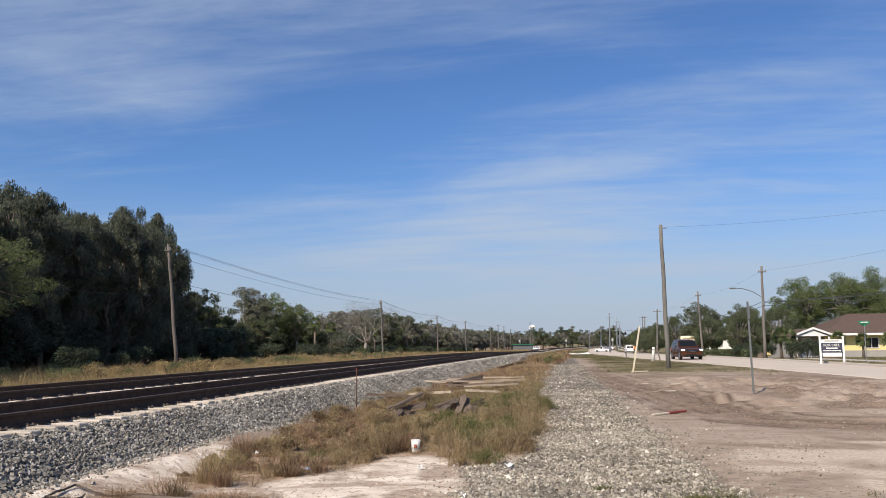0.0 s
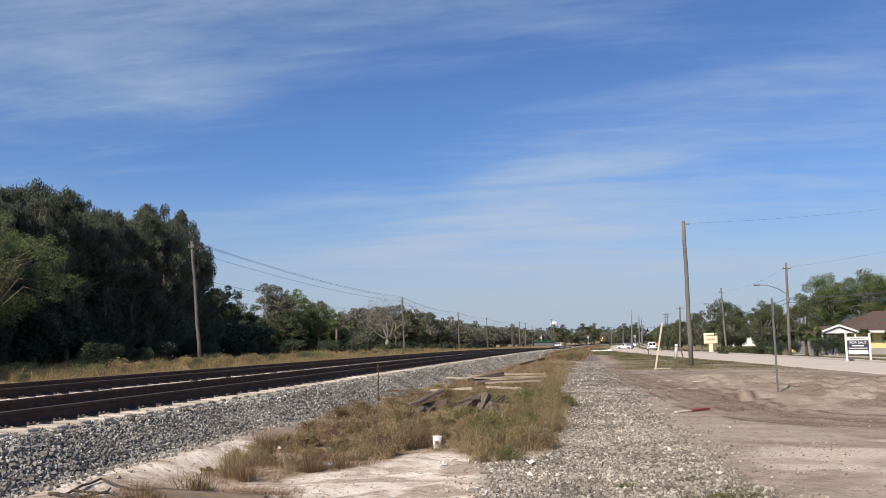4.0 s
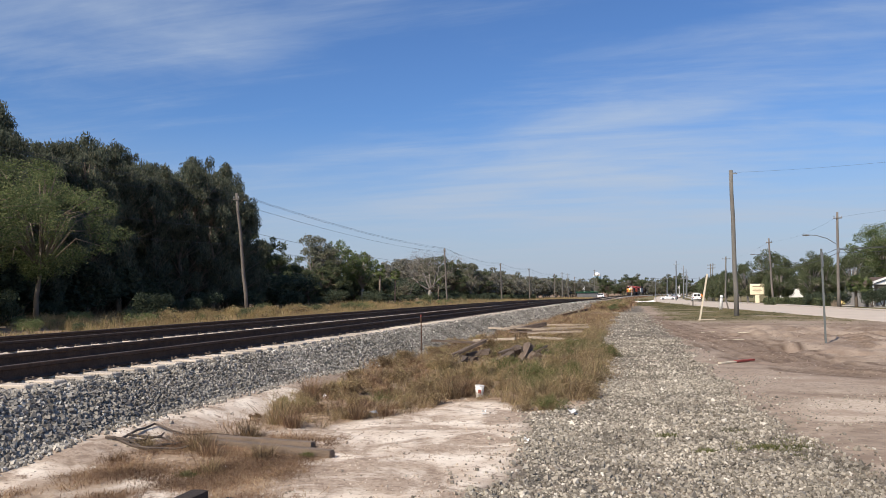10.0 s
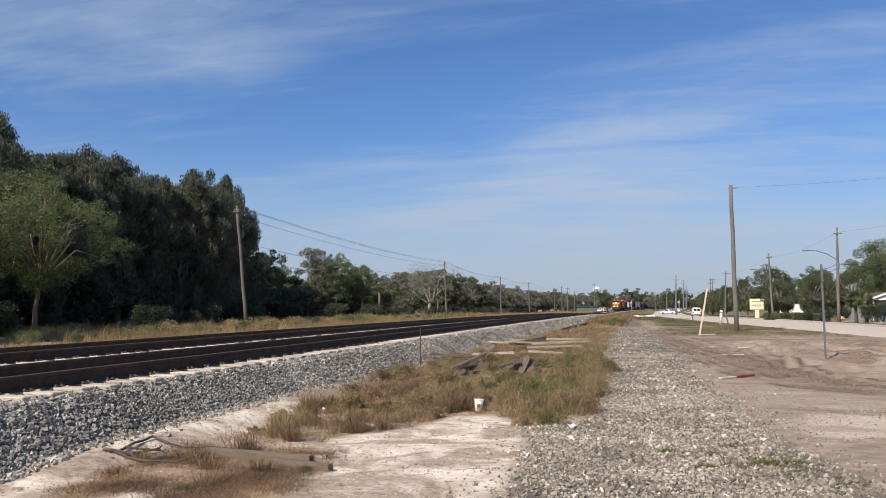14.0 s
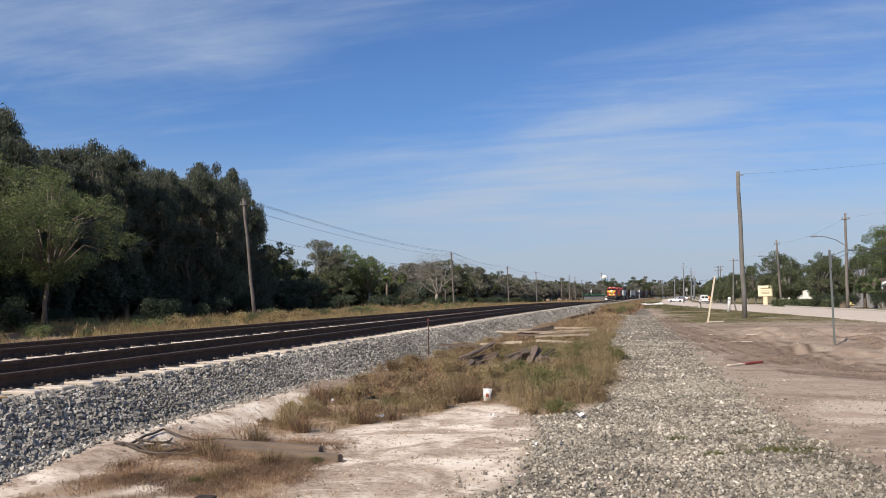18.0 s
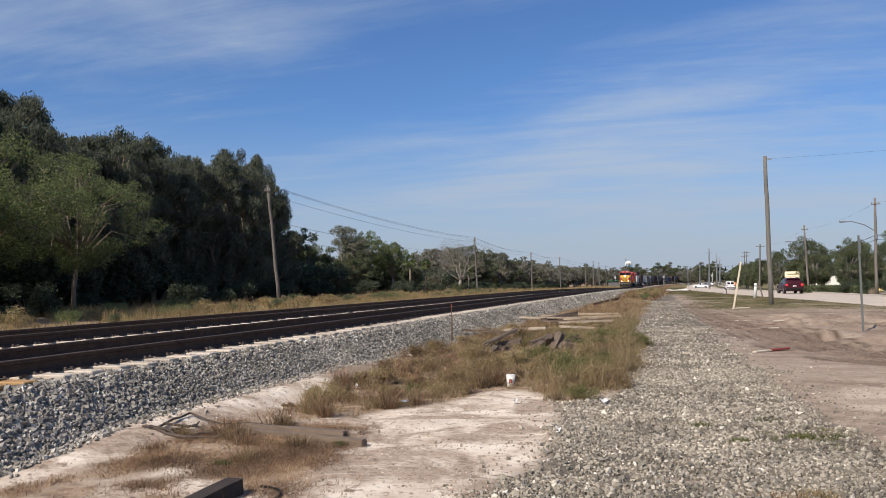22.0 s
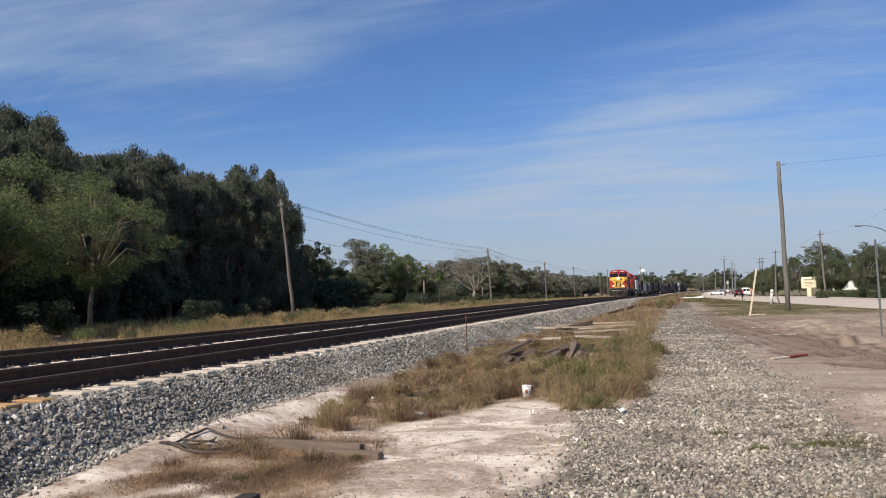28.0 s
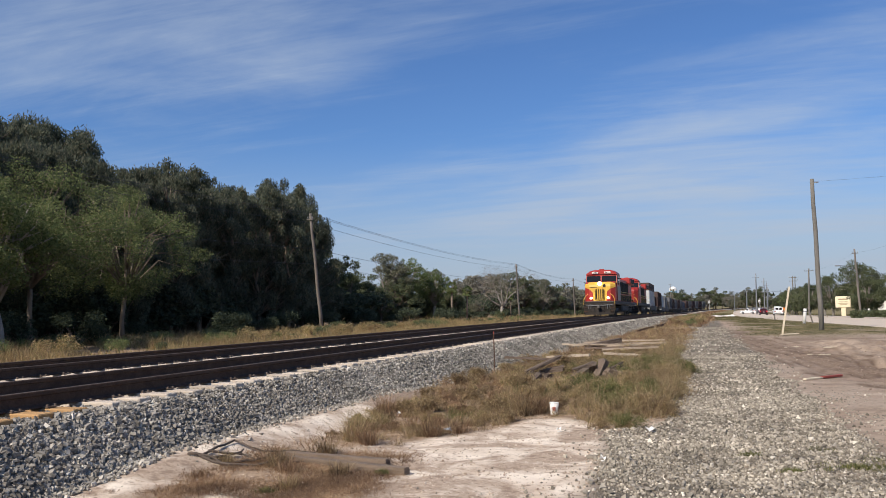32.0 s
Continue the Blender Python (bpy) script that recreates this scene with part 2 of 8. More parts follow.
TWIG = ramp_material("twig", [(0, (0.10, 0.085, 0.07)), (0.6, (0.17, 0.145, 0.12)), (1, (0.24, 0.20, 0.16))])
LEAF_DARK = ramp_material("leaf_dark", [(0, (0.065, 0.083, 0.045)), (0.6, (0.115, 0.136, 0.07)), (1, (0.175, 0.182, 0.095))], translucent=0.35)
LEAF_GREY = ramp_material("leaf_grey", [(0, (0.115, 0.12, 0.082)), (0.6, (0.175, 0.175, 0.12)), (1, (0.235, 0.22, 0.155))], translucent=0.3)
BARK = material("bark", (0.13, 0.10, 0.075), (0.25, 0.20, 0.155), 3, 0.95, bump=0.6, stretch=(3, 3, 0.6))
BARK_PALE = material("bark_pale", (0.21, 0.185, 0.155), (0.35, 0.31, 0.265), 3, 0.95, bump=0.5, stretch=(3, 3, 0.6))
POLE_WOOD = material("pole_wood", (0.12, 0.103, 0.09), (0.205, 0.18, 0.158), 4, 0.9, bump=0.4, stretch=(6, 6, 0.4))
POLE_GREY = material("pole_grey", (0.105, 0.098, 0.086), (0.20, 0.185, 0.165), 4, 0.9, bump=0.4, stretch=(6, 6, 0.4))
OLD_WOOD = material("old_timber", (0.08, 0.056, 0.042), (0.22, 0.165, 0.128), 4, 0.95, bump=0.8, stretch=(1, 6, 6), spread=0.25)
BEAM_WOOD = material("beam_wood", (0.16, 0.115, 0.082), (0.31, 0.23, 0.168), 3, 0.92, bump=0.7, stretch=(1, 7, 7), spread=0.12)
CREOSOTE = material("creosoted_timber", (0.030, 0.022, 0.017), (0.075, 0.055, 0.042), 4, 0.9, bump=0.7, stretch=(1, 6, 6))
PLANK = material("plank", (0.30, 0.235, 0.175), (0.56, 0.455, 0.35), 4, 0.9, bump=0.5, stretch=(1, 8, 8), spread=0.2)
PALE_WOOD = material("pale_wood", (0.66, 0.58, 0.44), (0.52, 0.44, 0.33), 3, 0.85, stretch=(5, 5, 0.6), bump=0.2)
ROOT = material("root_bark", (0.055, 0.042, 0.034), (0.12, 0.09, 0.07), 6, 0.9, bump=0.5)
SCRAP_BLUE = material("scrap_blue", (0.30, 0.36, 0.42), (0.22, 0.27, 0.33), 9, 0.5)
WIRE = material("wire", (0.03, 0.03, 0.032), (0.06, 0.06, 0.06), 4, 0.6)
METAL_GREY = material("galvanised", (0.20, 0.21, 0.22), (0.30, 0.31, 0.32), 6, 0.5, 0.6)
POST_GREEN = material("post_paint", (0.115, 0.125, 0.12), (0.17, 0.178, 0.17), 8, 0.6, 0.3)
CLIP = material("clip_steel", (0.10, 0.07, 0.052), (0.17, 0.125, 0.095), 12, 0.8, 0.1)
RUST = material("rusty_steel", (0.09, 0.045, 0.03), (0.16, 0.085, 0.05), 12, 0.85, 0.3, 0.5)
WHITE = material("white_paint", (0.78, 0.77, 0.74), (0.70, 0.68, 0.64), 4, 0.6)
CREAM = material("cream_board", (0.82, 0.72, 0.52), (0.76, 0.66, 0.46), 2, 0.6)
CREAM_DARK = material("cream_letter", (0.33, 0.25, 0.15), None, 3, 0.7)
YELLOW_WALL = material("yellow_wall", (0.78, 0.66, 0.30), (0.72, 0.60, 0.27), 1.5, 0.8, bump=0.1)
GREY_WALL = material("grey_wall", (0.36, 0.34, 0.31), (0.30, 0.28, 0.26), 1.5, 0.8)
# brown shingle, darkened in colour to stand for the yard trees' shade
ROOF = material("shingle", (0.075, 0.048, 0.038), (0.12, 0.078, 0.06), 3, 0.9, bump=0.4)
DARK_GLASS = material("dark_glass", (0.010, 0.011, 0.013), None, 3, 0.08, spec=0.3)
BLACK = material("black_plastic", (0.010, 0.010, 0.011), (0.018, 0.018, 0.019), 10, 0.7, spec=0.2)
TYRE = material("tyre", (0.022, 0.022, 0.022), (0.035, 0.034, 0.033), 20, 0.85)
CHROME = material("chrome", (0.65, 0.66, 0.68), None, 3, 0.2, 1.0)
CAR_BRONZE = material("bronze_paint", (0.15, 0.053, 0.026), (0.12, 0.043, 0.022), 2, 0.2, 0.65)
ALLOY = material("alloy_rim", (0.20, 0.20, 0.205), (0.13, 0.13, 0.135), 6, 0.4, 0.2)
CAR_MAROON = material("maroon_paint", (0.055, 0.006, 0.012), (0.045, 0.005, 0.010), 2, 0.28, 0.2)
CAR_WHITE = material("car_white", (0.76, 0.77, 0.78), None, 2, 0.35)
CAR_GREY = material("car_grey", (0.25, 0.26, 0.28), None, 2, 0.35, 0.3)
LAMP_ON = glow("lamp_on", (1.0, 0.86, 0.60), 7.0)
AMBER = glow("amber_lamp", (1.0, 0.42, 0.06), 3.0)
TAIL_ON = glow("tail_lamp", (0.8, 0.03, 0.04), 0.25)
TAIL_OFF = material("tail_lens", (0.30, 0.012, 0.012), None, 3, 0.3)
LOCO_RED = material("loco_red", (0.36, 0.028, 0.020), (0.28, 0.024, 0.019), 1.2, 0.45, bump=0.05)
LOCO_YELLOW = material("loco_yellow", (0.70, 0.42, 0.06), (0.60, 0.35, 0.05), 1.2, 0.45)
LOCO_GREY = material("loco_underframe", (0.055, 0.052, 0.050), (0.10, 0.09, 0.08), 3, 0.8, bump=0.2)
LOCO_DARK = material("loco_dark", (0.020, 0.018, 0.017), (0.045, 0.038, 0.033), 3, 0.9, bump=0.2, spec=0.15)
# silver and white of the train are lowered, the flank's shade put into them
SILVER = material("silver_band", (0.20, 0.19, 0.185), (0.13, 0.125, 0.12), 2, 0.5, 0.2)
BOX_WHITE = material("container_white", (0.52, 0.53, 0.53), (0.42, 0.42, 0.41), 1.0, 0.6)
BOX_GREY = material("container_grey", (0.13, 0.13, 0.135), (0.09, 0.09, 0.095), 1.0, 0.6)
BOX_BROWN = material("container_brown", (0.075, 0.042, 0.035), (0.055, 0.032, 0.028), 1.0, 0.7)
BOX_BLUE = material("container_blue", (0.03, 0.045, 0.08), (0.025, 0.038, 0.07), 1.0, 0.6)
HEDGE = LEAF_DARK
SIGN_BLUE = material("sign_navy", (0.035, 0.035, 0.06), None, 2, 0.5)
SIGN_GREEN = material("sign_green", (0.02, 0.20, 0.10), None, 2, 0.5)
TANK_BLUE = material("tank_blue", (0.30, 0.55, 0.74), (0.26, 0.50, 0.70), 0.2, 0.6)
ORANGE = material("signal_orange", (0.75, 0.25, 0.05), None, 2, 0.6)
RED_PAINT = material("red_paint", (0.30, 0.055, 0.04), (0.22, 0.045, 0.032), 10, 0.7)
SAND_CLOD = ramp_material("sand_clod", [(0, (0.26, 0.19, 0.14)), (0.35, (0.44, 0.34, 0.26)), (0.7, (0.52, 0.425, 0.335)), (1, (0.62, 0.53, 0.43))])
CLOD = ramp_material("earth_clod", [(0, (0.15, 0.105, 0.075)), (0.6, (0.27, 0.20, 0.15)), (1, (0.42, 0.33, 0.26))])
CONCRETE = material("concrete", (0.52, 0.46, 0.40), (0.44, 0.39, 0.34), 0.6, 0.9, bump=0.1, fine=25)
LIME = material("limestone_heap", (0.78, 0.75, 0.70), (0.62, 0.58, 0.53), 2, 0.95, bump=0.6)

# ---- mesh helpers ----
class Geo:
    """Collects vertices and faces, and links them as one mesh."""

    def __init__(self):
        self.v, self.f = [], []

    def add(self, verts, faces):
        k = len(self.v)
        self.v.extend(tuple(p) for p in verts)
        self.f.extend(tuple(i + k for i in face) for face in faces)
        return self

    def box(self, c, s, m=None, ch=0.0):
        """A box of centre c and size s; ch: the chamfer of its edges; m: a turn about the centre."""
        h = [a / 2 for a in s]
        ch = min(ch, min(h) * 0.8)
        pts, ids = [], {}
        for sx in (-1, 1):
            for sy in (-1, 1):
                for sz in (-1, 1):
                    sg = (sx, sy, sz)
                    for ax in range(3) if ch else (0,):
                        p = [sg[i] * (h[i] - (ch if ch and i != ax else 0)) for i in range(3)]
                        ids[sg, ax] = len(pts)
                        pts.append(p)
        fs = []
        for ax in range(3):
            u, w = (ax + 1) % 3, (ax + 2) % 3
            for sg in (-1, 1):
                loop = []
                for a, b in ((-1, -1), (1, -1), (1, 1), (-1, 1)):
                    k = [0, 0, 0]
                    k[ax], k[u], k[w] = sg, a, b
                    loop.append(ids[tuple(k), ax if ch else 0])
                fs.append(loop if sg > 0 else loop[::-1])
        if ch:
            for ax in range(3):
                u, w = (ax + 1) % 3, (ax + 2) % 3
                for a in (-1, 1):
                    for b in (-1, 1):
                        k0, k1 = [0, 0, 0], [0, 0, 0]
                        k0[ax], k1[ax] = -1, 1
                        k0[u] = k1[u] = a
                        k0[w] = k1[w] = b
                        loop = [ids[tuple(k0), u], ids[tuple(k1), u], ids[tuple(k1), w], ids[tuple(k0), w]]
                        fs.append(loop if a * b < 0 else loop[::-1])
            for sx in (-1, 1):
                for sy in (-1, 1):
                    for sz in (-1, 1):
                        loop = [ids[(sx, sy, sz), i] for i in range(3)]
                        fs.append(loop if sx * sy * sz > 0 else loop[::-1])
        m = m or Matrix()
        return self.add([Vector(c) + m.to_3x3() @ Vector(p) for p in pts], fs)

    def tube(self, pts, radii, n=8, caps=True):
        pts = [Vector(p) for p in pts]
        if isinstance(radii, (int, float)):
            radii = [radii] * len(pts)
        vs, fs = [], []
        side = None
        for i, p in enumerate(pts):
            d = (pts[min(i + 1, len(pts) - 1)] - pts[max(i - 1, 0)]).normalized()
            if side is None or abs(side.dot(d)) > 0.95:
                side = d.orthogonal().normalized()
            side = (side - d * side.dot(d)).normalized()
            up = d.cross(side)
            for k in range(n):
                a = 2 * math.pi * k / n
                vs.append(p + (side * math.cos(a) + up * math.sin(a)) * radii[i])
        for i in range(len(pts) - 1):
            for k in range(n):
                a, b = i * n + k, i * n + (k + 1) % n
                fs.append((a, b, b + n, a + n))
        if caps:
            fs.append(tuple(range(n))[::-1])
            fs.append(tuple((len(pts) - 1) * n + k for k in range(n)))
        return self.add(vs, fs)

    def lathe(self, profile, n=20, c=(0, 0, 0)):
        """Turns (radius, height) pairs about a vertical axis through c."""
        return self.tube([(c[0], c[1], c[2] + z) for r, z in profile], [max(r, 0.001) for r, z in profile], n)

    def prism(self, poly, x0, x1, inset=0.0):
        """Extrudes a (y, z) outline from x0 to x1."""
        n = len(poly)
        vs = [(x0, y, z) for y, z in poly] + [(x1, y, z) for y, z in poly]
        area = sum(poly[i][0] * poly[(i + 1) % n][1] - poly[(i + 1) % n][0] * poly[i][1] for i in range(n))
        fs = [tuple(range(n))[::-1], tuple(range(n, 2 * n))] + [(i, (i + 1) % n, (i + 1) % n + n, i + n) for i in range(n)]
        if area < 0:
            fs = [q[::-1] for q in fs]
        return self.add(vs, fs)

    def loft(self, rings, close=True):
        """Joins rings of equal length into a skin, with end faces."""
        n = len(rings[0])
        vs = [p for r in rings for p in r]
        fs = [(i * n + k, i * n + (k + 1) % n, (i + 1) * n + (k + 1) % n, (i + 1) * n + k) for i in range(len(rings) - 1) for k in range(n)]
        if close:
            fs += [tuple(range(n))[::-1], tuple((len(rings) - 1) * n + k for k in range(n))]
        return self.add(vs, fs)

    def mesh(self, name, mat, smooth=False):
        me = bpy.data.meshes.new(name)
        me.from_pydata(self.v, [], self.f)
        me.materials.append(mat)
        if smooth:
            me.polygons.foreach_set("use_smooth", [True] * len(me.polygons))
        me.update()
        return me


def part(name, geo, mat, parent=None, label="", smooth=False, at=None):
    """Links a Geo, or a ready mesh, as one object, under its thing."""
    me = geo.mesh(name, mat, smooth) if isinstance(geo, Geo) else geo
    ob = new(name, me)
    if parent is not None:
        ob.parent = parent
    if at is not None:
        ob.matrix_basis = at
    return tagged(ob, label)


def thing(name, label, category, m=None, group="", kind=""):
    ob = new(name)
    ob.empty_display_size = 0.2
    if m is not None:
        ob.matrix_basis = m
    return tagged(ob, label, category, group, kind)


def quads_mesh(name, v, nper, mat, tri=False):
    """A mesh of many separate little polygons, from an array of corners."""
    v = np.asarray(v, dtype=np.float32).reshape(-1, 3)
    count = len(v) // nper
    me = bpy.data.meshes.new(name)
    me.vertices.add(len(v))
    me.vertices.foreach_set("co", v.ravel())
    me.loops.add(len(v))
    me.loops.foreach_set("vertex_index", np.arange(len(v), dtype=np.int32))
    me.polygons.add(count)
    me.polygons.foreach_set("loop_start", np.arange(0, len(v), nper, dtype=np.int32))
    me.materials.append(mat)
    me.update(calc_edges=True)
    return me


def tri_mesh(name, v, f, mat, smooth=False):
    me = bpy.data.meshes.new(name)
    v, f = np.asarray(v, np.float32).reshape(-1, 3), np.asarray(f, np.int32).reshape(-1, 3)
    me.vertices.add(len(v))
    me.vertices.foreach_set("co", v.ravel())
    me.loops.add(f.size)
    me.loops.foreach_set("vertex_index", f.ravel())
    me.polygons.add(len(f))
    me.polygons.foreach_set("loop_start", np.arange(0, f.size, 3, dtype=np.int32))
    me.polygons.foreach_set("use_smooth", np.zeros(len(f), bool))
    me.materials.append(mat)
    me.update(calc_edges=True)
    return me


rng = np.random.default_rng(7)
LATTICE = rng.random((97, 97))


def vnoise(x, y, size, shift=0.0):
    """Smooth noise from 0 to 1 with bumps about as wide as size."""
    u, v = np.asarray(x) / size + shift, np.asarray(y) / size + shift * 1.7
    iu, iv = np.floor(u).astype(int), np.floor(v).astype(int)
    fu, fv = u - iu, v - iv
    fu, fv = fu * fu * (3 - 2 * fu), fv * fv * (3 - 2 * fv)
    a, b = LATTICE[iu % 97, iv % 97], LATTICE[(iu + 1) % 97, iv % 97]
    c, d = LATTICE[iu % 97, (iv + 1) % 97], LATTICE[(iu + 1) % 97, (iv + 1) % 97]
    return (a * (1 - fu) + b * fu) * (1 - fv) + (c * (1 - fu) + d * fu) * fv


def fbm(x, y, size, shift=0.0):
    return (vnoise(x, y, size, shift) + 0.5 * vnoise(x, y, size / 2.1, shift + 5) + 0.25 * vnoise(x, y, size / 4.3, shift + 9)) / 1.75


def step(a, b, x):
    t = np.clip((np.asarray(x, float) - a) / (b - a), 0, 1)
    return t * t * (3 - 2 * t)


# ---- the plan: y runs along the line, x to the right, ground near the camera at z = 0 ----
PLAN_Y = np.arange(-60.0, 721.0)
TRACK_X = np.interp(PLAN_Y, (-60, 30, 70, 110, 150, 190, 240, 290, 330, 380, 440, 500, 560, 650, 720), (0, 0, 0.7, 0.8, 0.2, -0.8, -1.5, -1.4, -0.5, 2.2, 7.4, 13, 19, 30, 40))
kernel = np.exp(-np.linspace(-2, 2, 61) ** 2)
TRACK_X = np.convolve(np.pad(TRACK_X, 30, mode="edge"), kernel / kernel.sum(), mode="valid")
CENTRE_1, CENTRE_2 = -8.07, -12.0
ROAD_Y = np.arange(-60.0, 721.0)
ROAD_X = np.interp(ROAD_Y, (-60, 0, 30, 50, 72, 100, 145, 250, 400, 720), (23, 17, 13.6, 11.1, 8.4, 6.0, 4.0, 3.2, 6.0, 30))
ROAD_X = np.convolve(np.pad(ROAD_X, 30, mode="edge"), kernel / kernel.sum(), mode="valid")


def bend(y):
    """How far the line swings sideways at y."""
    return np.interp(y, PLAN_Y, TRACK_X)


def road_edge(y):
    return np.interp(y, ROAD_Y, ROAD_X)


def road_w(y):
    """The road is wider further on, where a turning lane joins."""
    return np.interp(y, (48, 75, 110, 720), (6.8, 7.8, 9.2, 9.6))


def fall(y):
    """The land falls away gently beyond sixty metres."""
    return -1.35 * step(55, 270, y)


def gravel_left(y):
    return np.interp(y, (0, 4, 6.5, 8.5, 10, 11.2, 12, 13, 14.5, 20, 27.5, 61, 95, 150), (-2.0, -1.7, -1.45, -1.3, -1.42, -1.5, -1.0, -0.75, -0.85, -1.2, -1.8, -2.3, -2.2, -1.8))


def gravel_right(y):
    return np.interp(y, (0, 5, 7, 9.2, 12, 19, 30, 59, 113, 150), (3.4, 3.0, 2.5, 1.9, 1.55, 1.3, 1.2, 0.3, -0.4, -0.8))


TYRE_WAY = ((0.4, 56.0), (0.6, 48.8), (1.76, 34.9), (2.74, 27.2), (3.2, 21.5), (3.9, 18.6), (5.4, 17.4), (9.5, 17.0))


def tyre_way(x, y):
    """Signed distance from the line along which lorries have churned the dirt; 9 where it is far off."""
    x, y = np.asarray(x, float), np.asarray(y, float)
    best = np.full(np.broadcast(x, y).shape, 9.0)
    for (ax, ay), (bx, by) in zip(TYRE_WAY, TYRE_WAY[1:]):
        ux, uy = bx - ax, by - ay
        t = np.clip(((x - ax) * ux + (y - ay) * uy) / (ux * ux + uy * uy), 0, 1)
        dx, dy = x - ax - t * ux, y - ay - t * uy
        d = np.hypot(dx, dy) * np.sign(ux * dy - uy * dx)
        best = np.where(np.abs(d) < np.abs(best), d, best)
    return best


def ground_z(x, y):
    x, y = np.asarray(x, float), np.asarray(y, float)
    z = fall(y) + 0.25 * step(-14.5, -18, x)
    near = step(70, 30, y)
    z = z + near * 0.05 * (fbm(x, y, 1.6, 2) - 0.5) * step(-5.8, -5.0, x)
    z = z + 0.05 * (fbm(x, y, 0.55, 29) - 0.5) * step(13, 11.5, y) * step(-5.6, -4.8, x)
    z = z + 0.14 * step(-5.1, -5.75, x) * step(5.6, 8.2, y) * step(19, 13, y)
    # churned heaps of sand round the sign post, and the ruts beside them
    heap = step(2.0, 4.5, x) * step(12.5, 9.5, x) * step(17, 24, y) * step(44, 34, y)
    heap = heap * (1 - 0.95 * np.exp(-((x - 5.4) ** 2 + ((y - 26.5) / 2.2) ** 2) / 0.9))
    z = z + heap * (0.26 * np.maximum(fbm(x, y, 3.0, 4) - 0.35, 0) * 1.6 + 0.24 * fbm(x, y, 0.8, 1) - 0.16)
    z = z + heap * 0.34 * (fbm(x, y, 0.45, 13) - 0.5)
    d = tyre_way(x, y)
    for off in (-0.85, -0.45, 0.45, 0.85):
        z = z - 0.055 * np.exp(-((d - off) / 0.15) ** 2) * (d < 5)
    z = z - 0.025 * step(0.15, 0.6, x - gravel_left(y)) * step(0.15, 0.6, gravel_right(y) - x)
    return z

# ---- ground ----
def axis(*runs):
    out = []
    for a, b, d in runs:
        out += list(np.arange(a, b, d))
    return np.array(out + [runs[-1][1]])


GX = axis((-3000, -300, 300), (-300, -60, 20), (-60, -16, 2), (-16, -7, 0.6), (-7, 10, 0.12), (10, 40, 1.0), (40, 120, 8), (120, 300, 30), (300, 3000, 300))
GY = axis((-400, -20, 20), (-20, 3, 1.0), (3, 14, 0.13), (14, 36, 0.16), (36, 46, 0.3), (46, 130, 1.5), (130, 720, 8), (720, 4000, 200))
gx, gy = np.meshgrid(GX, GY)
gz = ground_z(gx, gy)
me = bpy.data.meshes.new("ground")
nx, ny = len(GX), len(GY)
idx = np.arange(nx * ny).reshape(ny, nx)
quads = np.stack([idx[:-1, :-1], idx[:-1, 1:], idx[1:, 1:], idx[1:, :-1]], -1).reshape(-1, 4)
me.vertices.add(nx * ny)
me.vertices.foreach_set("co", np.stack([gx, gy, gz], -1).astype(np.float32).ravel())
me.loops.add(quads.size)
me.loops.foreach_set("vertex_index", quads.astype(np.int32).ravel())
me.polygons.add(len(quads))
me.polygons.foreach_set("loop_start", np.arange(0, quads.size, 4, dtype=np.int32))
me.polygons.foreach_set("use_smooth", np.ones(len(quads), bool))
me.update(calc_edges=True)


def weed_cover(x, y):
    """Where dry weeds grow between the ballast and the gravel drive."""
    wob = 0.9 * (fbm(x, y, 2.4, 3) - 0.5)
    ragged = 1.1 * (fbm(x, y, 0.7, 6) - 0.5)
    inside = step(-0.35, 0.25, gravel_left(y) - x + wob * 0.8 + 0.35 * step(14, 17, y)) * step(0.0, 0.35, x - np.interp(y, (9, 10.5, 12, 14, 17, 24), (-4.9, -5.25, -5.4, -5.6, -5.8, -5.8)) + 0.5 * ragged)
    edge = np.interp(x, (-5.2, -4.4, -3.9, -3.65, -3.1, -2.7, -2.2, -1.2), (9.1, 9.1, 9.3, 10.2, 10.9, 12.1, 12.3, 10.7))
    far = step(-0.25, 0.45, y - edge + 0.9 * ragged)
    near = step(0.38, 0.54, fbm(x, y, 0.9, 8)) * step(4.8, 5.6, y) * step(9.2, 8.6, y) * step(-2.7, -3.5, x + 0.3 * (y - 7)) * step(-5.4, -5.0, x)
    pile = 1 - 0.9 * np.exp(-(((x + 3.1) / 1.3) ** 2 + ((y - 18.3) / 0.9) ** 2) ** 2)
    return np.clip(inside * far + 0.8 * near, 0, 1) * step(120, 95, y) * pile


def green_cover(x, y):
    """Where short grass grows: along the road, beyond the drive, and across the road."""
    wob = fbm(x, y, 4.0, 11) - 0.5
    verge = step(0.2, 1.6, x - gravel_right(y) - 0.4 + 2 * wob) * step(38, 56, y - 0.35 * (x - 5) + 14 * wob)
    end = step(85, 110, y + 20 * wob)
    across = step(0.0, 0.5, x - road_edge(y) - road_w(y))
    spots = step(0.60, 0.70, fbm(x, y, 0.8, 21)) * step(1.0, 1.6, x) * step(3.2, 2.2, x) * step(9.5, 8.3, y)
    return np.clip(np.maximum.reduce([verge * step(0.22, 0.42, fbm(x, y, 2.5, 14)), end, across, spots * 0.7]), 0, 1)


def gravel_cover(x, y):
    wob = 0.7 * (fbm(x, y, 1.1, 17) - 0.5)
    return step(-0.15, 0.2, x - gravel_left(y) + wob) * step(-0.15, 0.3, gravel_right(y) - x + wob) * step(140, 100, y)


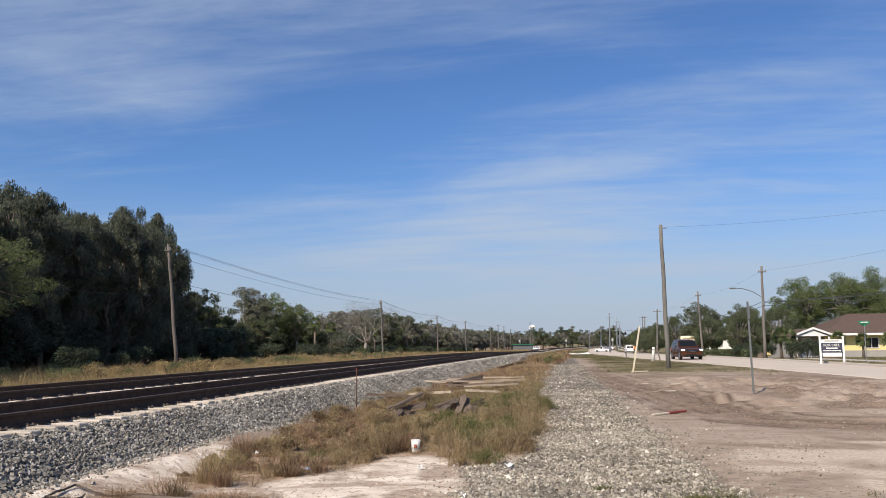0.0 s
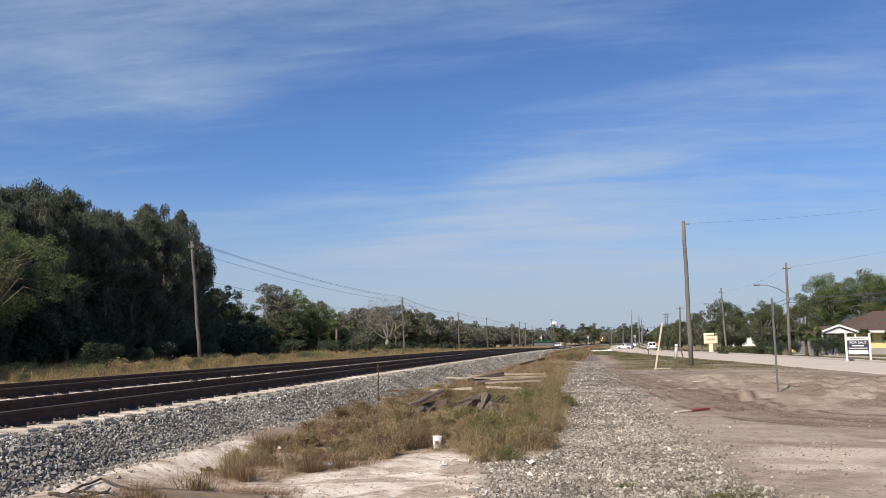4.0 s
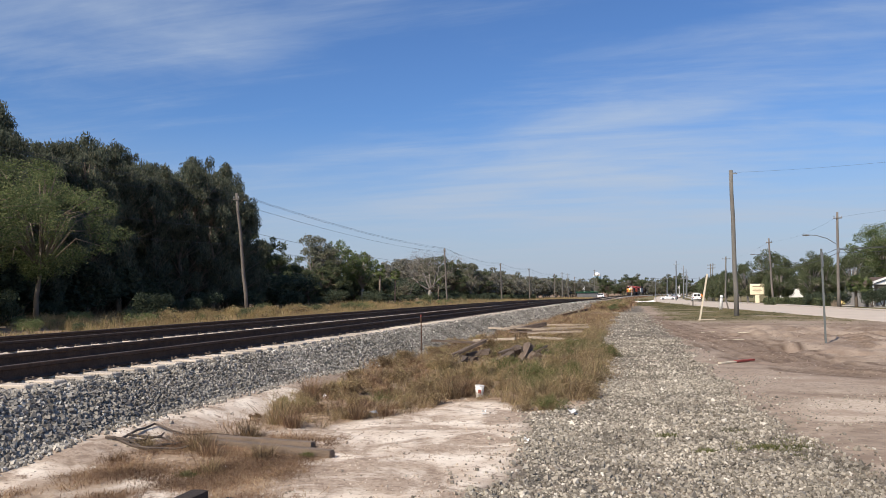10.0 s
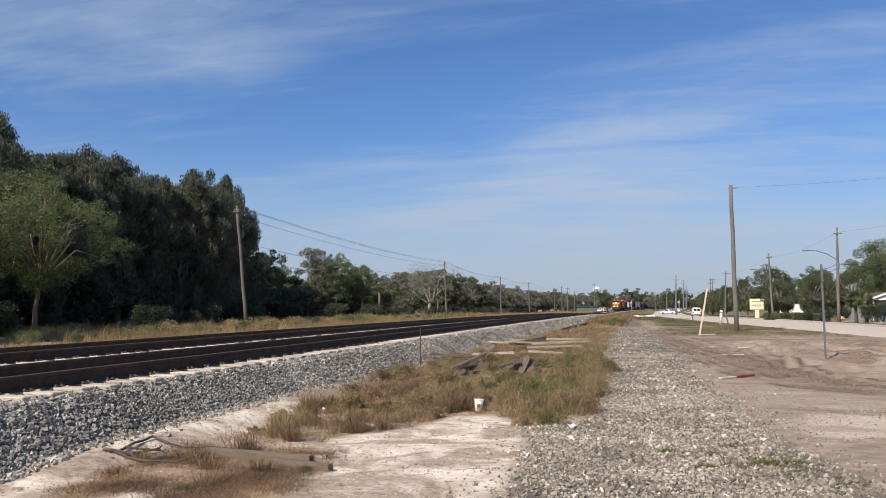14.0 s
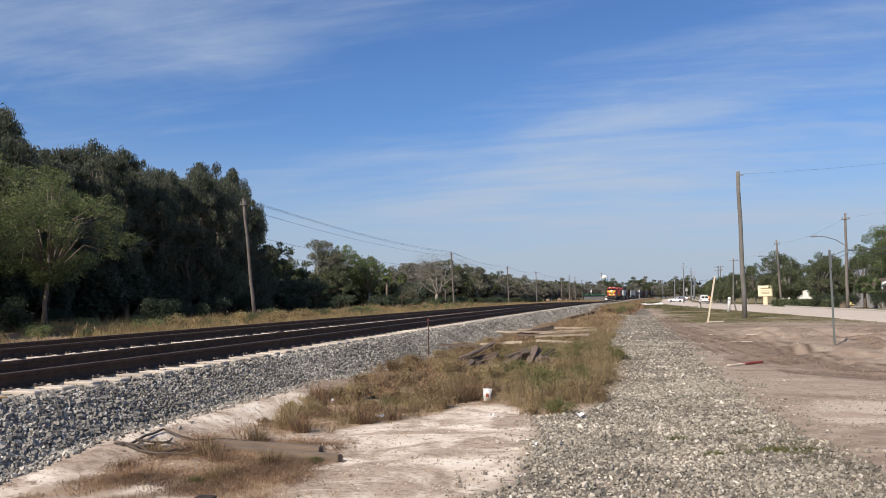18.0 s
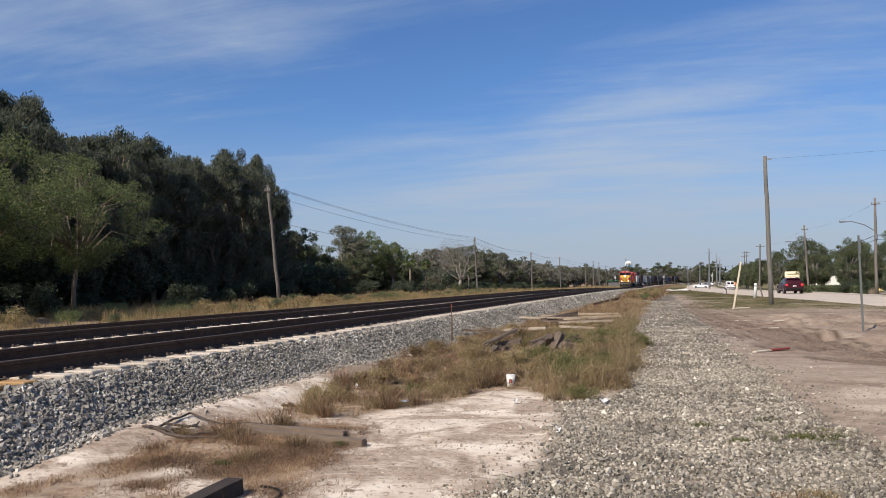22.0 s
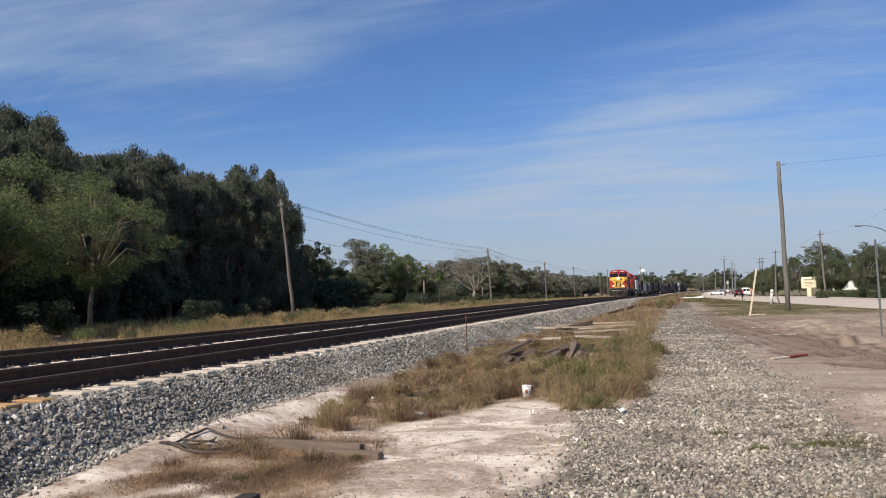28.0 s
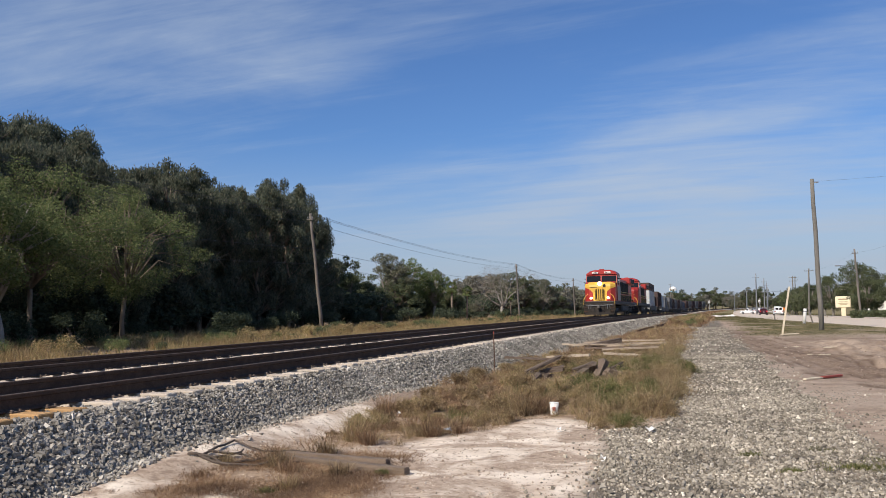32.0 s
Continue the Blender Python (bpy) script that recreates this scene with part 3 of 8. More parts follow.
def sand_cover(x, y):
    wob = 0.6 * (fbm(x, y, 1.5, 23) - 0.5)
    return step(-0.2, 0.2, gravel_left(y) - x + wob) * step(13.2, 12.0, y + wob) * step(-6.5, -6.0, x)


cover = np.stack([sand_cover(gx, gy), np.maximum(green_cover(gx, gy), 0), gravel_cover(gx, gy), np.clip(weed_cover(gx, gy) + step(-13.5, -15, gx), 0, 1)], -1)
far_way = np.abs(tyre_way(gx, gy))
churn = np.exp(-(far_way / 1.15) ** 2) * step(0.2, 0.5, fbm(gx, gy, 1.0, 33) + 0.1)
churn = np.maximum(churn, step(4.0, 6.5, gx) * step(14, 18, gy) * step(46, 38, gy) * step(0.36, 0.56, fbm(gx, gy, 1.7, 37)))
churn = np.maximum(churn, 0.8 * step(33, 40, gy) * step(46, 41, gy) * step(1.5, 3, gx) * step(0.45, 0.6, fbm(gx, gy, 1.5, 39)))
way = tyre_way(gx, gy)
ruts = sum(np.exp(-((way - o + 0.25 * (fbm(gx, gy, 2.0, 47 + k) - 0.5)) / 0.11) ** 2) for k, o in enumerate((-1.3, -0.85, -0.45, 0.0, 0.45, 0.85, 1.35))) * (np.abs(way) < 5)
ruts = np.clip(ruts, 0, 1) * step(0.35, 0.6, fbm(gx, gy, 1.4, 59) + 0.08)
worn = step(0.52, 0.66, fbm(gx, gy, 1.3, 43)) * step(1.5, 2.5, gx) * step(18, 15, gy)
soil = me.color_attributes.new("soil", "FLOAT_COLOR", "POINT")
soil.data.foreach_set("color", np.stack([churn, worn, ruts, worn * 0 + 1], -1).astype(np.float32).ravel())
attr = me.color_attributes.new("cover", "FLOAT_COLOR", "POINT")
attr.data.foreach_set("color", cover.astype(np.float32).ravel())


def ground_material():
    m = bpy.data.materials.new("ground")
    m.use_nodes = True
    n, l = m.node_tree.nodes, m.node_tree.links
    b = n["Principled BSDF"]
    b.inputs["Roughness"].default_value, b.inputs["Specular IOR Level"].default_value = 0.95, 0.15
    at = n.new("ShaderNodeVertexColor")
    at.layer_name = "cover"
    sp = n.new("ShaderNodeSeparateColor")
    l.new(at.outputs["Color"], sp.inputs[0])
    co = n.new("ShaderNodeTexCoord")

    def noise_at(scale, detail=4):
        t = n.new("ShaderNodeTexNoise")
        t.inputs["Scale"].default_value, t.inputs["Detail"].default_value = scale, detail
        l.new(co.outputs["Object"], t.inputs["Vector"])
        return t.outputs[0]

    def span(v, a, b2):
        r = n.new("ShaderNodeMapRange")
        r.inputs["From Min"].default_value, r.inputs["From Max"].default_value = a, b2
        l.new(v, r.inputs["Value"])
        return r.outputs[0]

    def mix(fac, a, b2):
        x = n.new("ShaderNodeMix")
        x.data_type = "RGBA"
        l.new(fac, x.inputs["Factor"])
        for i, c in ((6, a), (7, b2)):
            if isinstance(c, tuple):
                x.inputs[i].default_value = (*c, 1)
            else:
                l.new(c, x.inputs[i])
        return x.outputs[2]

    big, mid, small, grit = noise_at(0.35), noise_at(2.2, 6), noise_at(14, 5), noise_at(70, 3)
    so = n.new("ShaderNodeVertexColor")
    so.layer_name = "soil"
    ss = n.new("ShaderNodeSeparateColor")
    l.new(so.outputs["Color"], ss.inputs[0])
    stain = n.new("ShaderNodeTexNoise")
    stain.inputs["Scale"].default_value, stain.inputs["Detail"].default_value, stain.inputs["Roughness"].default_value, stain.inputs["Distortion"].default_value = 0.9, 8, 0.66, 0.4
    l.new(co.outputs["Object"], stain.inputs["Vector"])
    fleck = n.new("ShaderNodeTexNoise")
    fleck.inputs["Scale"].default_value, fleck.inputs["Detail"].default_value, fleck.inputs["Roughness"].default_value = 7.0, 9, 0.72
    l.new(co.outputs["Object"], fleck.inputs["Vector"])
    # the darker tone also puts the shade of small relief into the colour
    dirt = mix(span(mid, 0.36, 0.64), (0.25, 0.185, 0.138), (0.40, 0.315, 0.242))
    dirt = mix(span(big, 0.46, 0.60), dirt, (0.39, 0.31, 0.243))
    dirt = mix(span(small, 0.56, 0.68), dirt, (0.25, 0.19, 0.145))
    dirt = mix(span(fleck.outputs[0], 0.52, 0.64), dirt, (0.215, 0.162, 0.122))
    dirt = mix(ss.outputs[1], dirt, mix(span(small, 0.4, 0.6), (0.44, 0.35, 0.27), (0.57, 0.47, 0.375)))
    dark = mix(span(small, 0.38, 0.62), (0.15, 0.105, 0.075), (0.27, 0.20, 0.15))
    dirt = mix(ss.outputs[0], dirt, dark)
    # rut lines too fine for the mesh, their shade put into the colour
    dirt = mix(ss.outputs[2], dirt, (0.125, 0.085, 0.06))
    lay = n.new("ShaderNodeMapping")
    lay.inputs["Scale"].default_value = (0.75, 1.2, 1)
    lay.inputs["Rotation"].default_value = (0, 0, radians(-12))
    l.new(co.outputs["Object"], lay.inputs[0])
    tracks = n.new("ShaderNodeTexNoise")
    tracks.inputs["Scale"].default_value, tracks.inputs["Detail"].default_value, tracks.inputs["Distortion"].default_value = 0.8, 6, 0.25
    l.new(lay.outputs[0], tracks.inputs["Vector"])
    dirt = mix(span(tracks.outputs[0], 0.54, 0.72), dirt, (0.30, 0.22, 0.165))
    sand = mix(span(mid, 0.34, 0.62), (0.55, 0.44, 0.345), (0.80, 0.70, 0.585))
    sand = mix(span(stain.outputs[0], 0.47, 0.55), sand, mix(span(fleck.outputs[0], 0.42, 0.58), (0.29, 0.215, 0.16), (0.50, 0.395, 0.305)))
    sand = mix(span(fleck.outputs[0], 0.55, 0.63), sand, (0.27, 0.20, 0.148))
    sand = mix(span(grit, 0.68, 0.74), sand, (0.30, 0.22, 0.165))
    green = mix(span(small, 0.4, 0.6), (0.12, 0.115, 0.05), (0.23, 0.185, 0.10))
    green = mix(span(mid, 0.52, 0.66), green, (0.30, 0.225, 0.13))
    gravel = mix(span(grit, 0.4, 0.6), (0.075, 0.064, 0.05), (0.20, 0.176, 0.142))
    gravel = mix(span(mid, 0.52, 0.68), gravel, (0.36, 0.29, 0.225))
    weeds = mix(span(fleck.outputs[0], 0.40, 0.60), (0.18, 0.12, 0.075), (0.38, 0.275, 0.185))
    weeds = mix(span(stain.outputs[0], 0.56, 0.70), weeds, (0.50, 0.39, 0.29))
    c = mix(sp.outputs[0], dirt, sand)
    c = mix(sp.outputs[1], c, green)
    c = mix(sp.outputs[2], c, gravel)
    c = mix(at.outputs["Alpha"], c, weeds)
    l.new(c, b.inputs["Base Color"])
    add = n.new("ShaderNodeMath")
    add.operation = "MULTIPLY_ADD"
    l.new(grit, add.inputs[0])
    add.inputs[1].default_value = 0.25
    l.new(fleck.outputs[0], add.inputs[2])
    bp = n.new("ShaderNodeBump")
    bp.inputs["Strength"].default_value, bp.inputs["Distance"].default_value = 0.55, 0.04
    l.new(add.outputs[0], bp.inputs["Height"]), l.new(bp.outputs[0], b.inputs["Normal"])
    return m


me.materials.append(ground_material())
ground = tagged(new("ground", me), "sandy pale ground with dirt, weeds and a gravel drive", "ground", kind="structure")


# ---- road ----
def strip(name, x_of, profile, ys, mat, label, category, uvz=0.0):
    """A long strip along the plan: profile gives (offset, height) across it."""
    rings = np.array([[(x_of(y) + o, y, float(fall(y)) + h) for o, h in (profile(y) if callable(profile) else profile)] for y in ys])
    k, n = rings.shape[1], len(ys)
    i = np.arange(k * n).reshape(n, k)
    q = np.stack([i[:-1, :-1], i[:-1, 1:], i[1:, 1:], i[1:, :-1]], -1).reshape(-1, 4)
    m = bpy.data.meshes.new(name)
    m.from_pydata(rings.reshape(-1, 3).tolist(), [], q.tolist())
    m.materials.append(mat)
    return tagged(new(name, m), label, category, kind="structure")


ys_road = np.concatenate([np.arange(-60, 160, 3), np.arange(160, 721, 10)])
ROAD_MAT = material("road_surface", (0.56, 0.47, 0.385), (0.47, 0.395, 0.32), 0.5, 0.9, bump=0.15, fine=18)
strip("road", road_edge, lambda y: [(-0.25, -0.05), (0, 0.035), (road_w(y) / 2, 0.075), (road_w(y), 0.035), (road_w(y) + 0.01, -0.05)], ys_road, ROAD_MAT, "pale sun-bleached two-lane road surface", "road")
strip("kerb", lambda y: road_edge(y) + road_w(y), [(0.012, -0.05), (0.012, 0.15), (0.04, 0.17), (0.17, 0.17), (0.18, -0.05)], ys_road, CONCRETE, "low concrete kerb along the far side of the road", "kerb")
PAVE = material("pavement", (0.50, 0.45, 0.40), (0.42, 0.38, 0.33), 0.7, 0.9, fine=20)
strip("pavement", lambda y: road_edge(y) + 12.6, [(0, -0.05), (0, 0.05), (1.5, 0.05), (1.5, -0.05)], ys_road, PAVE, "narrow concrete footpath behind the kerb", "pavement")

# ---- railway ----
ys_line = np.concatenate([np.arange(-60, 200, 2.5), np.arange(200, 721, 6)])
RAIL_TOP, TIE_TOP = 0.833, 0.65
ballast_bed = strip("ballast", lambda y: float(bend(y)), [(-5.75, -0.06), (-6.52, 0.525), (-6.80, 0.555), (-9.4, 0.565), (-10.0, 0.56), (-10.7, 0.60), (-13.35, 0.60), (-13.55, 0.57), (-14.6, 0.05)], ys_line, BED, "raised bed of grey crushed-stone ballast under two tracks", "ballast")

RAIL_PROFILE = [(-0.076, 0), (0.076, 0), (0.076, 0.014), (0.022, 0.032), (0.010, 0.05), (0.010, 0.125), (0.036, 0.140), (0.036, 0.176), (0.028, 0.185), (-0.028, 0.185), (-0.036, 0.176), (-0.036, 0.140), (-0.010, 0.125), (-0.010, 0.05), (-0.022, 0.032), (-0.076, 0.014)]


def rail_mesh(offset):
    g = Geo()
    rings = [[(offset + float(bend(y)) + o, y, TIE_TOP + float(fall(y)) + h) for o, h in RAIL_PROFILE] for y in ys_line]
    g.loft(rings)
    m = g.mesh("rail", STEEL_DARK)
    m.materials.append(STEEL_HEAD)
    n = len(RAIL_PROFILE)
    for k, p in enumerate(m.polygons):
        if k < (len(ys_line) - 1) * n and k % n == 8:
            p.material_index = 1
    return m


TIE_PITCH = 0.52
tie_shape = Geo().box((0.0, 0, -0.085), (2.58, 0.225, 0.17), ch=0.012)
tie_old, tie_fresh = tie_shape.mesh("tie", TIE), tie_shape.mesh("tie", TIE_NEW)
clip_geo = Geo()
for s in (-1, 1):
    for dy in (-0.055, 0.055):
        clip_geo.box((0.105 * s, dy, 0.016), (0.05, 0.03, 0.03), ch=0.006)
    clip_geo.box((0.09 * s, 0, 0.006), (0.12, 0.18, 0.012))
clip_mesh = clip_geo.mesh("rail_clip", CLIP)
lines = []
for name, centre, label in (("railway_track", CENTRE_1, "near railway track with dark steel rails on weathered ties"), ("railway_track", CENTRE_2, "far railway track with dark steel rails on weathered ties")):
    tr = thing(name, label, "railway track", kind="structure", group="railway tracks")
    for s in (-0.75, 0.75):
        part("rail", rail_mesh(centre + s), STEEL_DARK, tr)
    lines.append((tr, centre))


def lay_ties():
    """The sleepers and rail fastenings of both tracks; past 300 a track they are joined."""
    pick = random.Random(5)
    for (tr, centre), base in zip(lines, (6.9, 7.1)):
        rest = Geo()
        for k in range(-40, 640):
            y = base + k * TIE_PITCH + pick.uniform(-0.02, 0.02)
            x = centre + float(bend(y)) + pick.uniform(-0.035, 0.035)
            z = TIE_TOP + float(fall(y)) - 0.002
            if -8 <= k < 285:
                fresh = centre == CENTRE_1 and k in (1, -1, 0)
                part("tie", tie_fresh if fresh else tie_old, None, tr, at=pose(x, y, z + pick.uniform(-0.012, 0.004), pick.uniform(-0.6, 0.6), pick.uniform(-0.4, 0.4), pick.uniform(-1.2, 1.2)), label="fresh orange-brown tie" if fresh else "")
                if k < 90:
                    for s in (-0.75, 0.75):
                        part("rail_clip", clip_mesh, None, tr, at=pose(centre + s + float(bend(y)), y, z + 0.002))
            else:
                rest.box((x, y, z - 0.085), (2.5, 0.235, 0.17))
        part("far_ties", rest, TIE, tr)["kind"] = "stuff"


# ---- loose stone ----
def stone_field(name, xs, ys, zs, size, mat, label, category, seed, plain=False):
    """Separate angular stones, one mesh: x, y, z and size arrays."""
    r = np.random.default_rng(seed)
    n = len(xs)
    base = np.array([(a, b, c) for a in (-0.7, 0.7) for b in (-0.7, 0.7) for c in (-0.7, 0.7)], float)
    faces = np.array([(0, 1, 3), (0, 3, 2), (4, 6, 7), (4, 7, 5), (0, 4, 5), (0, 5, 1), (2, 3, 7), (2, 7, 6), (0, 2, 6), (0, 6, 4), (1, 5, 7), (1, 7, 3)])
    if plain:
        base = np.array([(1, 0, 0), (-1, 0, 0), (0, 1, 0), (0, -1, 0), (0, 0, 0.9), (0, 0, -0.9)], float)
        faces = np.array([(0, 2, 4), (2, 1, 4), (1, 3, 4), (3, 0, 4), (2, 0, 5), (1, 2, 5), (3, 1, 5), (0, 3, 5)])
    corners = len(base)
    v = base[None] * r.uniform(0.72, 1.12, (n, corners, 1)) + r.uniform(-0.16, 0.16, (n, corners, 3))
    # each stone turned at random
    q = r.normal(size=(n, 4))
    q /= np.linalg.norm(q, axis=1)[:, None]
    w, x, y, z = q.T
    rot = np.stack([1 - 2 * (y * y + z * z), 2 * (x * y - z * w), 2 * (x * z + y * w), 2 * (x * y + z * w), 1 - 2 * (x * x + z * z), 2 * (y * z - x * w), 2 * (x * z - y * w), 2 * (y * z + x * w), 1 - 2 * (x * x + y * y)], -1).reshape(n, 3, 3)
    v = np.einsum("nij,nkj->nki", rot, v * (size[:, None] * r.uniform(0.6, 1.15, (n, 3)))[:, None, :])
    v += np.stack([xs, ys, zs], -1)[:, None, :]
    f = faces[None] + (np.arange(n) * corners)[:, None, None]
    return tagged(new(name, tri_mesh(name, v, f, mat)), label, category, kind="stuff")


def single_stones(parent, mat, spots, seed):
    """Stones lying loose on top, each an object of its own on one of a dozen shared meshes."""
    r = np.random.default_rng(seed)
    shapes = []
    for k in range(12):
        base = np.array([(a, b, c) for a in (-1, 1) for b in (-1, 1) for c in (-1, 1)], float) * r.uniform(0.55, 0.85, (8, 1)) + r.uniform(-0.18, 0.18, (8, 3))
        base *= (1.0, r.uniform(0.65, 0.9), r.uniform(0.5, 0.75))
        shapes.append(tri_mesh("stone", base, [(0, 1, 3), (0, 3, 2), (4, 6, 7), (4, 7, 5), (0, 4, 5), (0, 5, 1), (2, 3, 7), (2, 7, 6), (0, 2, 6), (0, 6, 4), (1, 5, 7), (1, 7, 3)], mat))
    for k, (x, y, z, size) in enumerate(spots):
        part("stone", shapes[k % 12], None, parent, at=pose(x, y, z, *r.uniform(-25, 25, 2), r.uniform(0, 360)) @ Matrix.Scale(size, 4))


def shoulder_z(x):
    return np.interp(-x, (5.75, 6.52, 6.80), (-0.06, 0.54, 0.58))


def lay_stones():
    r = np.random.default_rng(11)
    # ballast shoulder, thick near the camera and coarser further on
    for y0, y1, per, size in ((4, 9, 3000, 0.025), (9, 16, 2500, 0.026), (16, 32, 1150, 0.033), (32, 60, 420, 0.048), (60, 120, 110, 0.085)):
        n = int((y1 - y0) * 1.45 * per)
        y = r.uniform(y0, y1, n)
        x = -r.uniform(5.45, 7.0, n) + 0.25 * (vnoise(y, y * 0, 0.8) - 0.5)
        keep = (x < -5.72) | (r.random(n) < np.clip((x + 5.72) * -1.6 + 0.4, 0, 1) ** 2)
        x, y = x[keep], y[keep]
        bank = -5.72 - 0.26 * step(19, 14, y) * step(5.6, 8.2, y)
        keep = (x < bank + 0.10 * r.normal(size=len(x))) | (r.random(len(x)) < 0.05)
        x, y = x[keep], y[keep]
        s = r.uniform(0.6, 1.35, len(x)) * size
        z = np.maximum(shoulder_z(x), ground_z(x, y)) + fall(y) * 1.0 + r.uniform(-0.2, 0.75, len(x)) * s
        z = np.where(x > -5.72 - 0.26 * step(19, 14, y) * step(5.6, 8.2, y), ground_z(x, y) + 0.3 * s, z)
        # no stones on the tie tops
        k = (y - 6.9) / TIE_PITCH
        on_tie = (x < -6.70) & (np.abs(k - np.round(k)) * TIE_PITCH < 0.13)
        stone_field("ballast_stones", x[~on_tie] + bend(y[~on_tie]), y[~on_tie], z[~on_tie], s[~on_tie], STONE, "grey angular ballast stones on the shoulder of the bed", "ballast", 3 + int(y0), y0 >= 9)
    y = r.uniform(5.4, 9.0, 300)
    x = -r.uniform(5.95, 6.75, 300)
    s = 0.030 + 0.016 * r.random(300)
    single_stones(ballast_bed, STONE_ONE, zip(x + bend(y), y, shoulder_z(x) + fall(y) + 0.9 * s, s), 91)
    # crib stones between and beyond the ties
    n = 40000
    y, x = 4 + 56 * r.random(n) ** 1.5, -r.uniform(6.6, 13.5, n)
    x = np.where(r.random(n) < 0.4, -r.uniform(6.55, 7.3, n), x)
    k1, k2 = (y - 6.9) / TIE_PITCH, (y - 7.1) / TIE_PITCH
    on1 = (x > -9.35) & (np.abs(k1 - np.round(k1)) * TIE_PITCH < 0.13)
    on2 = (x < -10.7) & (np.abs(k2 - np.round(k2)) * TIE_PITCH < 0.13)
    x, y = x[~(on1 | on2)], y[~(on1 | on2)]
    s = r.uniform(0.6, 1.3, len(x)) * 0.038
    stone_field("ballast_stones", x + bend(y), y, np.where(x > -7.4, 0.59, 0.565) + fall(y) + r.uniform(-0.4, 0.4, len(x)) * s, s, STONE, "grey ballast stones between the ties", "ballast", 41, True)
    # a rough ridge of stone between the two tracks
    for y0, y1, n, size in ((4, 30, 9000, 0.034), (30, 70, 5500, 0.05), (70, 150, 3600, 0.08)):
        y, x = r.uniform(y0, y1, n), -r.normal(10.15, 0.42, n)
        s = r.uniform(0.6, 1.3, n) * size
        stone_field("ballast_stones", x + bend(y), y, 0.575 + 0.07 * np.exp(-((x + 10.15) / 0.4) ** 2) + fall(y) + r.uniform(-0.3, 0.3, n) * s, s, STONE, "grey ballast stones heaped between the tracks", "ballast", 43 + int(y0), True)
    # gravel of the drive
    for y0, y1, n, size in ((4.5, 9, 44000, 0.0185), (9, 16, 40000, 0.0205), (16, 30, 25000, 0.025), (30, 65, 11000, 0.033)):
        y = r.uniform(y0, y1, n)
        a, b = gravel_left(y) - 0.35, gravel_right(y) + 0.45
        x = a + (b - a) * r.random(n)
        keep = r.random(n) < gravel_cover(x, y) * (0.35 + 0.9 * step(0.35, 0.6, fbm(x, y, 1.2, 31))) * (1 - 0.45 * step(13, 30, y)) + 0.03
        x, y = x[keep], y[keep]
        s = size * (0.4 + 1.2 * r.random(len(x)) ** 1.4) * np.where(r.random(len(x)) < 0.04, 1.7, 1)
        stone_field("gravel", x, y, ground_z(x, y) + 0.25 * s, s, GRAVEL, "crushed grey gravel of the drive", "gravel", 61 + int(y0), True)
    y = r.uniform(5.0, 8.5, 300)
    x = gravel_left(y) + 0.1 + (gravel_right(y) - gravel_left(y) - 0.6) * r.random(300)
    s = 0.022 + 0.014 * r.random(300)
    single_stones(ground, GRAVEL_ONE, zip(x, y, ground_z(x, y) + 0.5 * s, s), 92)
    # clods thrown up where lorries have turned
    n = 9000
    y, x = r.uniform(14, 44, n), r.uniform(0.8, 11.5, n)
    near_way = np.exp(-(np.abs(tyre_way(x, y)) / 1.2) ** 2)
    keep = (r.random(n) < np.maximum(near_way, 0.8 * step(4, 6, x) * step(0.42, 0.6, fbm(x, y, 1.7, 37)))) & (x < road_edge(y) - 0.5) & (gravel_cover(x, y) < 0.4)
    x, y = x[keep], y[keep]
    s = 0.008 + 0.030 * r.random(len(x)) ** 4
    stone_field("earth_clods", x, y, ground_z(x, y) + 0.1 * s, s, CLOD, "clods of dry brown earth on churned dirt", "earth clods", 79, True)
    # loose pale stone strewn past the edge of the drive
    n = 1500
    y = r.uniform(9.5, 17, n)
    x = gravel_right(y) + 0.2 + 2.0 * r.random(n) ** 1.6
    keep = r.random(n) < step(0.45, 0.62, fbm(x, y, 0.9, 57))
    x, y = x[keep], y[keep]
    s = 0.008 + 0.016 * r.random(len(x)) ** 2
    stone_field("gravel", x, y, ground_z(x, y) + 0.2 * s, s, GRAVEL, "loose gravel strewn on dirt beside the drive", "gravel", 80, True)
    # crumbs of trodden sand
    n = 15000
    y = 4.2 + 9.2 * r.random(n) ** 1.3
    x = r.uniform(-5.7, -0.9, n)
    keep = (sand_cover(x, y) > 0.5) & (r.random(n) < 0.25 + step(0.42, 0.6, fbm(x, y, 0.6, 67)))
    x, y = x[keep], y[keep]
    s = 0.004 + 0.013 * r.random(len(x)) ** 3
    stone_field("sand_crumbs", x, y, ground_z(x, y) + 0.3 * s, s, SAND_CLOD, "crumbs and lumps of pale trodden sand", "sand", 78, True)
    # pebbles and crumbs on the sand and the dirt
    n = 11000
    y = 3.8 + 26 * r.random(n) ** 2.2
    x = r.uniform(-5.6, 9, n)
    s = 0.003 + 0.016 * r.random(n) ** 7 + 0.0003 * y
    keep = (gravel_cover(x, y) < 0.5) & (weed_cover(x, y) < 0.6) & ((x < 1.5) | (r.random(n) < 0.4))
    x, y, s = x[keep], y[keep], s[keep]
    stone_field("pebbles", x, y, ground_z(x, y) + 0.25 * s, s, GRAVEL, "scattered pebbles and crumbs on the sand", "pebbles", 77, True)

